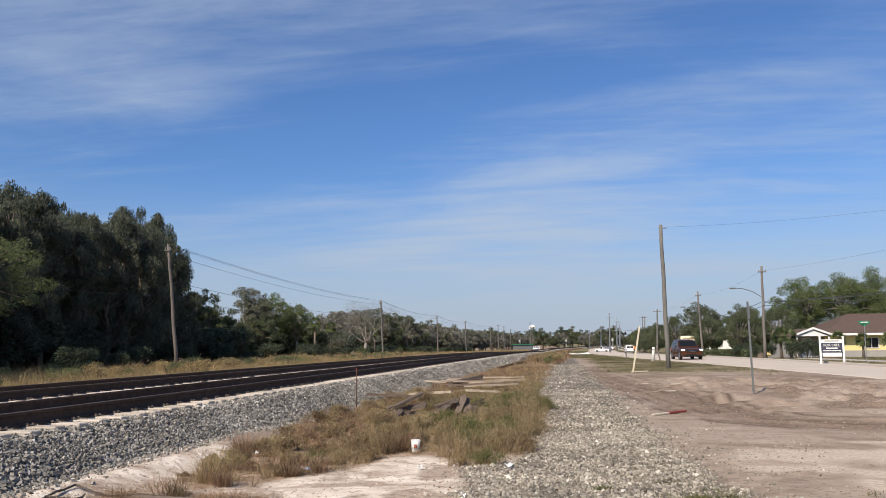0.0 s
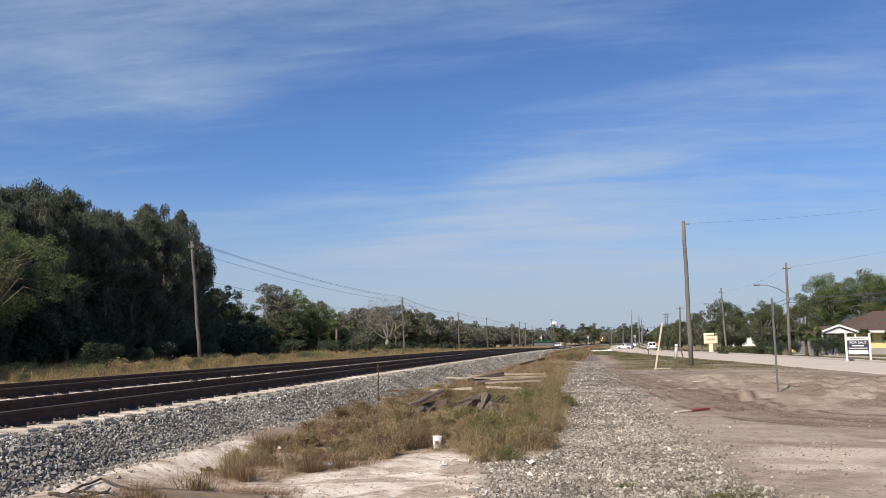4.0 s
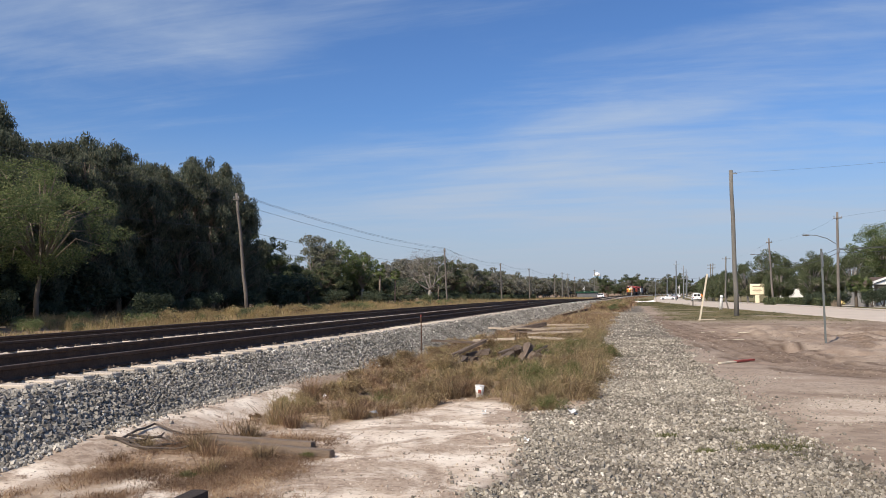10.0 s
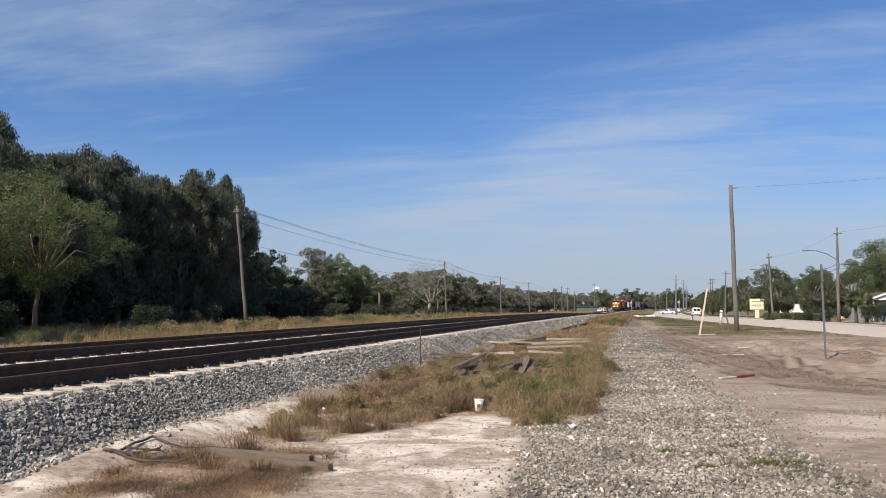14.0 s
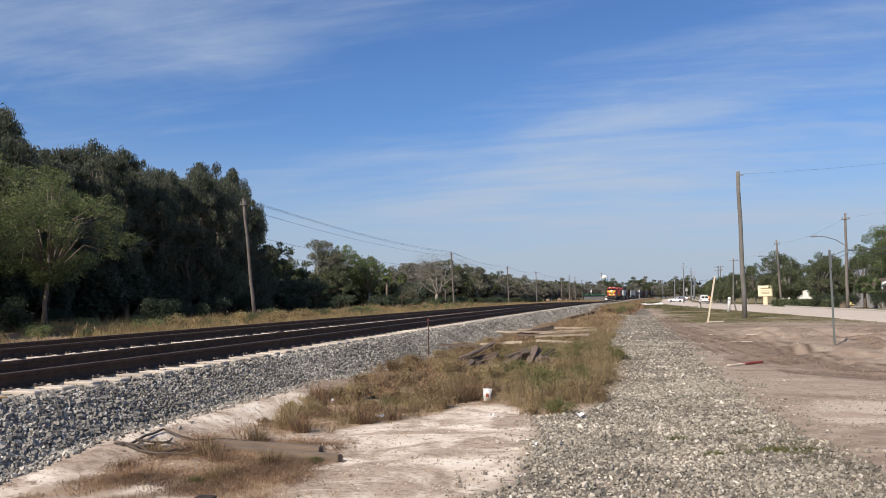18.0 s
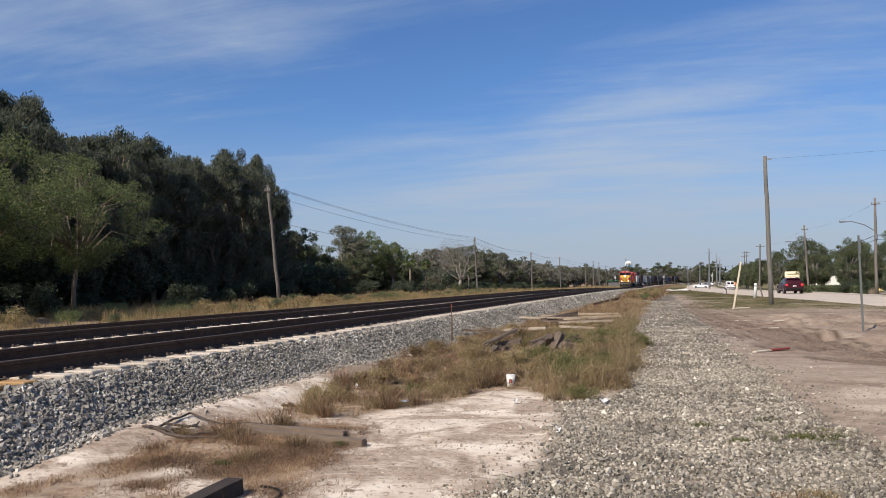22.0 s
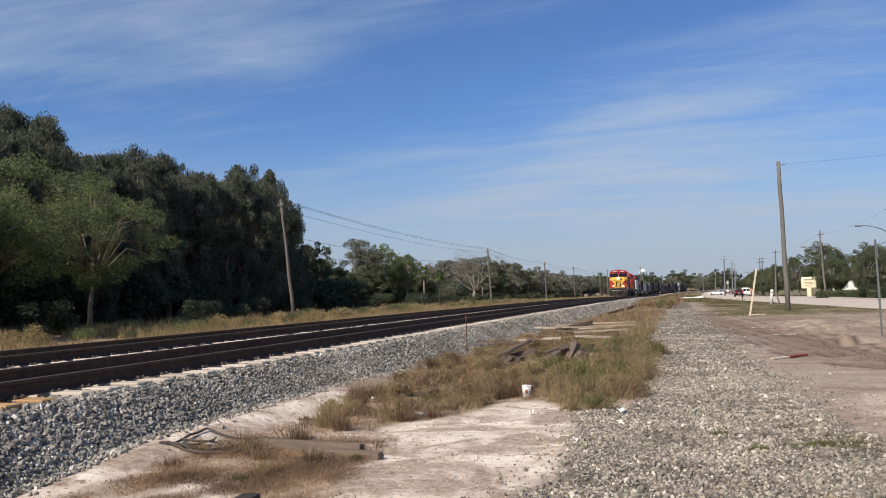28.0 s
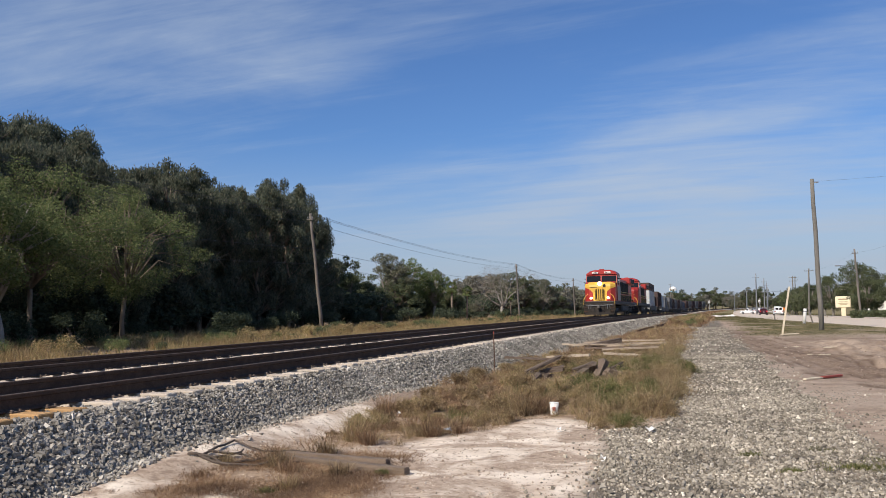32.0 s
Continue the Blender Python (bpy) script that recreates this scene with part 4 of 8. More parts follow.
# ---- grass and weeds ----
def blades(name, x, y, height, width, lean, mat, label, category, seed, z=None, out=None):
    """Bent blades that arch outwards from the middle of their tuft, in one mesh. out: the way that each one leans."""
    r = np.random.default_rng(seed)
    n = len(x)
    z = ground_z(x, y) if z is None else z
    a = r.uniform(0, 2 * np.pi, n) if out is None else out + r.normal(size=n) * 0.55
    face = r.uniform(0, np.pi, n)
    rel = 0.22 + 0.95 * r.random(n) ** 1.5
    h = height * rel
    reach = lean * h * r.uniform(0.1, 0.75, n)
    bx, by = np.cos(a) * reach, np.sin(a) * reach
    wx, wy = np.cos(face) * width / 2, np.sin(face) * width / 2
    sink = np.clip(reach / (h + 1e-6), 0, 1.7)
    kink = r.normal(size=(2, n)) * 0.16 * h
    p0 = np.stack([x, y, z - 0.02], -1)
    p1 = np.stack([x + bx * 0.30 + kink[0], y + by * 0.30 + kink[1], z + h * (0.60 - 0.15 * sink)], -1)
    p2 = np.stack([x + bx, y + by, z + h * (1 - 0.45 * sink)], -1)
    w = np.stack([wx, wy, np.zeros(n)], -1)
    v = np.stack([p0 - w, p0 + w, p1 + w * 0.8, p1 - w * 0.8, p2], 1)
    i = (np.arange(n) * 5)[:, None, None]
    f = np.array([(0, 1, 2), (0, 2, 3), (3, 2, 4)])[None] + i
    return tagged(new(name, tri_mesh(name, v, f, mat)), label, category, kind="stuff")


def clumped(r, n, x0, x1, y0, y1, accept, per=26, spread=0.10):
    """Points in tufts, over the ground that accept() likes, with each one's way out of its tuft."""
    m = n // per
    cx, cy = r.uniform(x0, x1, m * 3), r.uniform(y0, y1, m * 3)
    ok = r.random(m * 3) < accept(cx, cy)
    cx, cy = cx[ok][:m], cy[ok][:m]
    s = spread * r.uniform(0.4, 1.5, len(cx))
    dx, dy = r.normal(size=len(cx) * per) * np.repeat(s, per), r.normal(size=len(cx) * per) * np.repeat(s, per)
    tall = np.repeat(r.uniform(0.55, 1.3, len(cx)), per)
    # every tuft leans its own way, and its blades fan round that
    out = np.arctan2(dy + np.repeat(r.normal(size=len(cx)) * s * 0.6, per), dx + np.repeat(r.normal(size=len(cx)) * s * 0.6, per))
    return np.repeat(cx, per) + dx, np.repeat(cy, per) + dy, tall, out


def plant_grass():
    r = np.random.default_rng(19)

    def russet(x, y):
        return weed_cover(x, y) * step(0.38, 0.56, fbm(x, y, 2.2, 41) + 0.25 * step(-3.2, -4.6, x) + 0.12 * step(22, 34, y))

    x, y, t, o = clumped(r, 26000, -5.8, -0.6, 8.8, 24, lambda a, b: weed_cover(a, b) * step(0.40, 0.60, fbm(a, b, 0.9, 71)), 46, 0.045)
    blades("dry_grass", x, y, 0.26 * t ** 1.6, 0.0045, 2.4, DRY, "dry tan and green weeds between the ballast and the drive", "dry grass", 1, out=o)
    x, y, t, o = clumped(r, 24000, -5.8, -0.6, 24, 100, lambda a, b: weed_cover(a, b) * step(0.3, 0.6, fbm(a, b, 2.0, 73)), 26, 0.10)
    blades("dry_grass", x, y, 0.30 * t ** 1.4, 0.011, 1.2, DRY, "dry tan weeds beside the drive", "dry grass", 2, out=o)
    x, y, t, o = clumped(r, 52000, -5.9, -1.5, 8.8, 60, russet, 48, 0.06)
    blades("russet_grass", x, y, 0.24 * t ** 1.6, 0.006, 2.4, RED_DRY, "reddish-brown dry grass along the foot of the ballast", "dry grass", 3, out=o)
    # olive shoots in the middle of the strip
    x, y, t, o = clumped(r, 15000, -4.2, -0.8, 11.5, 32, lambda a, b: weed_cover(a, b) * step(0.46, 0.62, fbm(a, b, 1.5, 91)), 50, 0.05)
    blades("green_grass", x, y, 0.34 * t ** 1.3, 0.005, 1.8, WEED, "dull green grass tufts among dry weeds", "grass", 13, out=o)
    # taller straw by the drive's edge and round the heap of old ties
    x, y, t, o = clumped(r, 20000, -3.4, -0.8, 12.2, 34, lambda a, b: weed_cover(a, b) * step(0.42, 0.6, fbm(a, b, 1.2, 51) + 0.25 * step(-2.4, -1.6, a)), 60, 0.05)
    blades("tall_straw", x, y, 0.56 * t ** 1.4, 0.0045, 1.7, DRY, "tall straw-coloured grass tufts", "dry grass", 4, out=o)
    # fallen straw under the weeds, and low litter on the near sand
    x, y, t, o = clumped(r, 26000, -5.7, -0.8, 8.8, 26, lambda a, b: weed_cover(a, b), 30, 0.16)
    blades("straw_litter", x, y, 0.05 * t, 0.005, 9.0, RED_DRY, "fallen brown straw lying under the weeds", "dry grass", 14, out=o)
    x, y, t, o = clumped(r, 46000, -5.4, -2.4, 4.9, 9.3, lambda a, b: weed_cover(a, b) * step(0.34, 0.54, fbm(a, b, 0.6, 61)), 44, 0.09)
    blades("straw_litter", x, y, 0.08 * t ** 1.5, 0.005, 5.0, RED_DRY, "flattened brown grass on the sand", "dry grass", 5, out=o)
    for k, (cx, cy, h) in enumerate(((-4.45, 8.75, 0.26), (-4.7, 7.95, 0.26), (-4.55, 7.8, 0.22), (-4.3, 7.6, 0.17), (-3.9, 6.9, 0.14), (-5.1, 7.2, 0.10), (-5.25, 7.9, 0.12), (-3.7, 10.3, 0.3), (-4.5, 9.6, 0.36), (-4.2, 9.4, 0.30), (-4.9, 10.6, 0.36), (-5.2, 12.3, 0.42), (-2.95, 12.5, 0.46), (-2.8, 12.8, 0.40), (-1.6, 12.8, 0.36), (-3.4, 10.6, 0.22), (-3.75, 7.65, 0.15))):
        n = 240
        a = r.normal(size=(n, 2)) * 0.05
        blades("grass_tuft", cx + a[:, 0], cy + a[:, 1], np.full(n, h * 1.25), 0.005, 1.3, (DRY, RED_DRY)[k % 2], "small tuft of dry grass on pale sand", "grass tuft", 90 + k, out=np.arctan2(a[:, 1], a[:, 0]))
    # low twiggy weeds, thickest along the edge of the sand
    twig = [weed_clump(160 + k, 0.24 + 0.05 * k, 0.24 + 0.07 * k, 1900, 0.0062, (RED_DRY, DRY, DRY, WEED)[k]) for k in range(4)]
    for k in range(300):
        wx, wy = float(r.uniform(-5.7, -0.8)), float(10.2 + 18 * r.random() ** 1.4)
        if weed_cover(wx, wy) < 0.25 or abs(wx + 2.5) + abs(wy - 12.6) < 1.0:
            continue
        tree_at("weed_bush", twig[k % 3 if wx < -3.2 else (0, 1, 2, 2, 1, 3, 2)[k % 7]], wx, wy, "low twiggy dried weed at the edge of the sand", "weed", "twiggy weeds", float(r.uniform(0.5, 0.85) if wy < 12.6 else r.uniform(0.55, 1.35)), float(r.uniform(0, 360)), 1.15)
    # green specks in the drive and short grass on the verge
    x, y, t, o = clumped(r, 6500, 0.9, 4.2, 5.5, 10.5, lambda a, b: step(0.52, 0.66, fbm(a, b, 0.8, 21)), 26, 0.07)
    for px, py, wide, m in ((1.45, 9.2, 0.11, WEED), (1.25, 9.3, 0.08, WEED), (0.61, 8.92, 0.05, WEED), (0.25, 9.8, 0.05, WEED), (0.75, 6.65, 0.12, RED_DRY), (1.0, 6.8, 0.10, DRY), (0.85, 6.2, 0.11, WEED), (1.1, 6.3, 0.10, WEED), (-0.55, 5.85, 0.07, WEED), (-4.05, 6.75, 0.04, WEED), (-3.3, 7.75, 0.03, WEED)):
        at = r.normal(size=(520, 2)) * wide
        blades("green_weeds", px + at[:, 0], py + at[:, 1] * 0.7, np.full(520, 0.075), 0.005, 2.0, m, "low patch of weeds growing through gravel", "weeds", 120 + int(px * 10))
    blades("green_weeds", x, y, 0.055 * t, 0.005, 1.2, WEED, "small green weeds growing through the gravel", "weeds", 6, out=o)
    x, y, t, o = clumped(r, 40000, 0.2, 16, 40, 100, lambda a, b: green_cover(a, b) * (a < road_edge(b) - 0.3), 20, 0.35)
    blades("verge_grass", x, y, 0.065 * t, 0.022, 1.4, LAWN, "short patchy green grass on the road verge", "grass", 7, out=o)
    x, y, t, o = clumped(r, 26000, -4, 24, 100, 300, lambda a, b: ((a < road_edge(b) - 0.4) | (a > road_edge(b) + road_w(b) + 0.4)) * 1.0, 14, 0.8)
    blades("verge_grass", x, y, 0.16 * t, 0.07, 0.7, LAWN, "patchy grass further along the road", "grass", 8, out=o)
    x, y, t, o = clumped(r, 30000, 10, 34, 38, 120, lambda a, b: step(0.3, 0.6, a - road_edge(b) - road_w(b)) * (abs(a - road_edge(b) - 13.35) > 0.9), 16, 0.4)
    blades("lawn", x, y, 0.09 * t, 0.03, 0.7, LAWN, "mown green lawn across the road", "lawn", 9, out=o)
    x, y, t, o = clumped(r, 30000, -5.6, -2.2, 66, 420, lambda a, b: 0.35 + 0.65 * step(0.3, 0.6, fbm(a, b, 5, 81)), 16, 0.4)
    blades("russet_grass", x + bend(y), y, (0.35 + 0.40 * step(66, 88, y)) * t, 0.05, 0.9, RED_DRY, "dry brown grass along the line further on", "dry grass", 12, out=o)
    # the tall field beyond the tracks
    x, y, t, o = clumped(r, 80000, -31, -16.0, 8, 75, lambda a, b: 0.15 + 0.85 * step(0.38, 0.6, fbm(a, b, 2.2, 61)), 50, 0.13)
    blades("field_grass", x, y, (0.55 * t ** 1.5) * (0.35 + 0.65 * step(-15.0, -20, x)), 0.016, 1.3, FIELD, "tall dry yellow-brown grass between the tracks and the trees", "field grass", 10, out=o)
    x, y, t, o = clumped(r, 36000, -33, -15.0, 75, 330, lambda a, b: 0.6 + 0 * a, 20, 0.6)
    blades("field_grass", x + bend(y), y, (0.8 * t) * (0.35 + 0.65 * step(-15.0, -20, x)), 0.06, 0.8, FIELD, "dry grass along the far side of the line", "field grass", 11, out=o)


# ---- trees ----
def leaf_cloud(r, centres, radii, n, size, droop=0.0, aspect=1.0, shell=0.55):
    """Corners of n little leaf quads, spread through ellipsoids."""
    centres, radii = np.asarray(centres, float), np.asarray(radii, float)
    vol = radii.prod(1) ** 0.7
    k = r.choice(len(centres), n, p=vol / vol.sum())
    d = r.normal(size=(n, 3))
    d /= np.linalg.norm(d, axis=1)[:, None]
    rad = shell + (1 - shell) * r.random(n) ** 0.5
    p = centres[k] + d * radii[k] * (rad * r.uniform(0.75, 1.12, n))[:, None]
    u = r.normal(size=(n, 3))
    if droop:
        u = u * (1 - droop) + np.array([0, 0, -1.6]) * droop
    u /= np.linalg.norm(u, axis=1)[:, None]
    w = np.cross(u, r.normal(size=(n, 3)))
    w /= np.linalg.norm(w, axis=1)[:, None] + 1e-9
    s = size * r.uniform(0.5, 1.4, n)[:, None]
    u, w = u * s * aspect, w * s
    return np.stack([p - u * 0.5, p + w * 0.5, p + u * 0.5, p - w * 0.5], 1)


def limb(g, r, p, d, length, rad, depth, ends, up=0.25, wander=0.35):
    """A branch that forks; the tips are gathered in ends."""
    pts, rr = [p], [rad]
    k = 4
    for i in range(k):
        d = (d + Vector(r.normal(size=3) * wander * 0.5) + Vector((0, 0, up * 0.3))).normalized()
        p = p + d * (length / k)
        pts.append(p)
        rr.append(rad * (1 - 0.55 * (i + 1) / k))
    g.tube(pts, rr, 6 if rad > 0.05 else 4)
    if depth <= 0:
        ends.append(p)
        return
    for j in range(2 + (r.random() < 0.5)):
        side = Vector(r.normal(size=3))
        limb(g, r, pts[-1 - (j % 2)], (d + side * 0.55).normalized(), length * r.uniform(0.6, 0.8), rr[-1 - (j % 2)] * 0.8, depth - 1, ends, up, wander)


def broad_tree(seed, h, spread, leaves, size, bark, leaf, fork=0.3, bare=1.0, depth=3, trunk=0.16, low=0.16, clumps=38, puff=(0.16, 0.36)):
    """Meshes of a broad-leaved tree: trunk with limbs, and a crown of uneven clumps."""
    r = np.random.default_rng(seed)
    g = Geo()
    top = Vector((r.normal() * 0.12, r.normal() * 0.12, h * fork))
    g.tube([(0, 0, -0.15), (0.04, 0.02, h * fork * 0.5), top], [trunk * 1.35, trunk, trunk * 0.85], 8)
    if depth > 3:
        ends = []
        for k in range(5):
            a = 2 * math.pi * (k + r.random() * 0.7) / 5
            limb(g, r, top, Vector((math.cos(a) * 1.35, math.sin(a) * 1.35, 0.9)).normalized(), h * 0.30, trunk * 0.6, depth - 1, ends, 0.15, 0.45)
        cs = np.array([tuple(p) for p in ends])
        rs = np.full((len(cs), 3), spread * 0.13)
    else:
        cs, rs = [], []
        for k in range(clumps):
            d = r.normal(size=3)
            d /= np.linalg.norm(d)
            q = r.uniform(0.35, 0.92)
            z = h * (low + (1 - low) / 2) + d[2] * q * h * (1 - low) * 0.46
            waist = 0.62 + 0.38 * math.sin(math.pi * min(1.0, max(0.0, (z / h - low) / (1 - low))) ** 0.8)
            cs.append((d[0] * q * spread * waist, d[1] * q * spread * waist, z))
            s = r.uniform(*puff) * spread
            rs.append((s, s, s * 0.8))
        for k in range(min(clumps, 16 if clumps < 40 else 44)):
            tip = Vector(cs[k])
            mid = top.lerp(tip, 0.5) + Vector((0, 0, 0.12 * h * (tip.z > top.z)))
            g.tube([top, mid, tip], [trunk * 0.5, trunk * 0.3, 0.02], 5)
            side = mid.lerp(tip, 0.4) + Vector(r.normal(size=3) * 0.5)
            g.tube([mid, side], [trunk * 0.2, 0.012], 4)
        cs, rs = np.array(cs), np.array(rs)
    if not leaves:
        return g.mesh("trunk", bark, True), None
    tops = leaf_cloud(r, cs, rs, leaves, size, 0.15, 1.6, 0.3)
    return g.mesh("trunk", bark, True), quads_mesh("crown", tops, 4, leaf)


def pine_tree(seed, h, spread, leaves, size):
    """A tall feathery casuarina: one leader, drooping sprays."""
    r = np.random.default_rng(seed)
    g = Geo()
    pts = [Vector((0, 0, -0.15))]
    for i in range(7):
        pts.append(Vector((r.normal() * 0.16 * i / 3, r.normal() * 0.16 * i / 3, h * (i + 1) / 7.4)))
    g.tube(pts, [0.20 * (1 - 0.12 * i) for i in range(8)], 7)
    cs, rs = [], []
    for k in range(60):
        z = h * (0.07 + 0.90 * (k + r.random()) / 60)
        out = spread * (0.30 + 0.75 * math.sin(min(1.0, (1.05 - z / h) * 1.35) * math.pi / 2)) * r.uniform(0.35, 1.0)
        a = r.uniform(0, 2 * math.pi)
        tip = Vector((math.cos(a) * out, math.sin(a) * out, z + out * 0.55))
        at = pts[min(7, int(z / h * 7))]
        g.tube([at, (at + tip) / 2 + Vector((0, 0, 0.1)), tip], [0.05, 0.035, 0.015], 4)
        cs.append(tip - Vector((0, 0, 0.25)))
        q = r.uniform(0.28, 0.88)
        rs.append((q * 0.72, q * 0.72, q * 1.40))
    cs.append(Vector((pts[-1].x, pts[-1].y, h * 0.97)))
    rs.append((0.5, 0.5, 0.9))
    return g.mesh("trunk", BARK, True), quads_mesh("crown", leaf_cloud(r, [tuple(c) for c in cs], rs, leaves, size, 0.62, 4.6, 0.1), 4, PINE)


def palm_tree(seed, h):
    """A cabbage palm: a straight grey trunk and a ball of fan leaves."""
    r = np.random.default_rng(seed)
    g = Geo().tube([(0, 0, -0.15), (0.05, 0.02, h * 0.4), (0.12, 0.05, h * 0.8)], [0.20, 0.15, 0.15], 9)
    v = []
    c = np.array([0.12, 0.05, h * 0.82])
    for k in range(46):
        a, e = r.uniform(0, 2 * math.pi), r.uniform(-0.9, 1.25)
        d = np.array([math.cos(a) * math.cos(e), math.sin(a) * math.cos(e), math.sin(e)])
        stem = c + d * r.uniform(0.35, 0.70)
        side = np.cross(d, (0, 0, 1.0))
        side /= np.linalg.norm(side) + 1e-9
        nrm = np.cross(side, d)
        for j in range(13):
            b = (j - 6) / 6 * 1.25
            t = d * math.cos(b) + side * math.sin(b)
            tip = stem + t * r.uniform(0.5, 0.72) - np.array([0, 0, 0.28 * abs(b) + 0.12])
            w = np.cross(t, nrm) * 0.045
            v.append([stem, (stem + tip) / 2 + w, tip, (stem + tip) / 2 - w])
    return g.mesh("trunk", BARK, True), quads_mesh("crown", np.array(v), 4, LEAF_LUSH)


def shrub(seed, rx, h, leaves, size, leaf):
    r = np.random.default_rng(seed)
    g = Geo()
    cs, rs = [], []
    for k in range(9):
        a, q = r.uniform(0, 2 * math.pi), r.uniform(0.1, 0.9)
        tip = Vector((math.cos(a) * rx * q, math.sin(a) * rx * q, h * r.uniform(0.35, 0.8)))
        g.tube([(0, 0, -0.05), tip * 0.5 + Vector((0, 0, 0.1)), tip], [0.03, 0.02, 0.008], 4)
        cs.append(tuple(tip))
        rs.append((rx * 0.42, rx * 0.42, h * 0.26))
    return g.mesh("stem", BARK), quads_mesh("foliage", leaf_cloud(r, cs, rs, leaves, size, 0.1, 1.6, 0.2), 4, leaf)


def weed_clump(seed, rx, h, leaves, size, leaf):
    """A loose clump of dried stalks: thin blades that rise and fan out, with fine tips."""
    r = np.random.default_rng(seed)
    g = Geo()
    cs, rs = [], []
    for k in range(16):
        a, q = r.uniform(0, 2 * math.pi), r.uniform(0.05, 1.0)
        tip = Vector((math.cos(a) * rx * q, math.sin(a) * rx * q, h * r.uniform(0.35, 0.95) * (1.15 - 0.5 * q)))
        g.tube([(tip.x * 0.25, tip.y * 0.25, -0.03), (tip.x * 0.55, tip.y * 0.55, tip.z * 0.65), tip], [0.004, 0.003, 0.002], 4)
        cs.append((tip.x * 0.8, tip.y * 0.8, tip.z * 0.72))
        rs.append((rx * 0.24, rx * 0.24, h * 0.30))
    return g.mesh("stem", leaf), quads_mesh("foliage", leaf_cloud(r, cs, rs, leaves, size, 0.30, 10.0, 0.05), 4, leaf)


def plant(name, meshes, m, label, category, group=""):
    ob = thing(name, label, category, m, group)
    part("trunk" if "shrub" not in name and "bush" not in name else "stem", meshes[0], None, ob)
    if meshes[1]:
        part("crown" if "shrub" not in name and "bush" not in name else "foliage", meshes[1], None, ob)
    return ob


def tree_at(name, meshes, x, y, label, category, group="", s=1.0, turn=0.0, wide=1.0):
    ob = plant(name, meshes, pose(x, y, float(ground_z(x, y)) - 0.05, 0, 0, turn), label, category, group)
    ob.scale = (s * wide, s * wide, s)
    return ob


def plant_trees():
    r = random.Random(3)
    pines = [pine_tree(20 + k, 13.0, 2.5, 21000, 0.055) for k in range(4)]
    # the dark stand beyond the tracks: a front row and rows behind it
    spots = []
    skyline = ((0.5, 1.02, 1.07, 1.12, 1.18, 1.26, 1.34, 1.44, 1.56, 1.62, 1.72, 1.85, 1.95, 2.1), (0.30, 0.310, 0.303, 0.255, 0.255, 0.280, 0.288, 0.298, 0.264, 0.270, 0.314, 0.300, 0.285, 0.2))
    # unseen trees at the near ends of the back rows are added for shade
    for x0, y0, gap, lo in ((-34.5, 30, 2.5, 0.84), (-38, 16, 2.7, 0.84), (-42, 6, 3.2, 0.84), (-48, -4, 4.0, 0.84)):
        y = y0
        while y < -x0 / 0.517 - 1.2:
            tx, ty = x0 + r.uniform(-1.3, 1.3), y + r.uniform(-0.7, 0.7)
            tall = 1.5 - tx * float(np.interp(-ty / tx, *skyline))
            spots.append((tx, ty, tall * r.uniform(lo, 1.0) / 13.0))
            y += gap
    for k, (x, y, s) in enumerate(spots):
        tree_at("pine_tree", pines[k % 4], x, y, "tall dark feathery casuarina in a dense stand beyond the tracks", "tree", "dark stand of trees", s, r.uniform(0, 360), 1.32)
    young = [broad_tree(40 + k, 9.0, 4.0, 34000, 0.052, BARK, LEAF_YOUNG, 0.30, low=0.20, trunk=0.10, clumps=90, puff=(0.08, 0.22)) for k in range(2)]
    lush = broad_tree(46, 7.5, 3.2, 24000, 0.062, BARK_PALE, LEAF_LUSH, 0.25, low=0.3, clumps=70, puff=(0.10, 0.27))
    for m, x, y, s, lab in ((young[0], -29.5, 35.0, 1.0, "broad tree with thin yellow-green spring leaves and pale limbs"), (young[1], -29.0, 28.5, 1.02, "broad tree with thin yellow-green spring leaves"),
                            (lush, -27.5, 25.5, 1.0, "leafy bright green tree at the edge of the stand"), (young[0], -30.5, 23.0, 1.15, "tall broad tree with fresh green leaves"), (lush, -28.5, 19.5, 1.1, "leafy green tree beyond the tracks")):
        tree_at("broad_tree", m, x, y, lab, "tree", "", s, r.uniform(0, 360), 1.15)
    # understorey in front of the stand
    bush = [shrub(60 + k, 1.1, 1.7, 3600, 0.065, LEAF_SHADED if k else LEAF_DARK) for k in range(3)]
    for k, y in enumerate(np.arange(16, 112, 5.5)):
        x = -29.5 + r.uniform(-2.2, 1.2) - (3 if y > 60 else 0)
        tree_at("shrub", bush[1 + k % 2], x, y, "low dark green shrub at the edge of the trees", "shrub", "shrubs by the field", r.uniform(0.6, 1.3), r.uniform(0, 360), 1.2)
    dry = [shrub(66 + k, 0.7, 0.9, 2200, 0.03, (FIELD, DRY, LEAF_YOUNG, LEAF_DARK)[k]) for k in range(4)]
    for k in range(150):
        y = r.uniform(14, 120)
        x = r.uniform(-29, -20.5)
        tree_at("dry_bush", dry[(0, 3, 0, 2, 0, 3)[k % 6]], x, y, "rounded dry bush in the tall grass", "bush", "bushes in the field", r.uniform(0.45, 1.0), r.uniform(0, 360), 1.3)
    for k in range(46):
        y = r.uniform(68, 150)
        x = r.uniform(-5.2, -2.6) + float(bend(y))
        tree_at("dry_bush", dry[(0, 1, 2)[k % 3]], x, y, "rounded dry bush beside the foot of the ballast", "bush", "bushes by the ballast", r.uniform(0.6, 1.05), r.uniform(0, 360), 1.2)
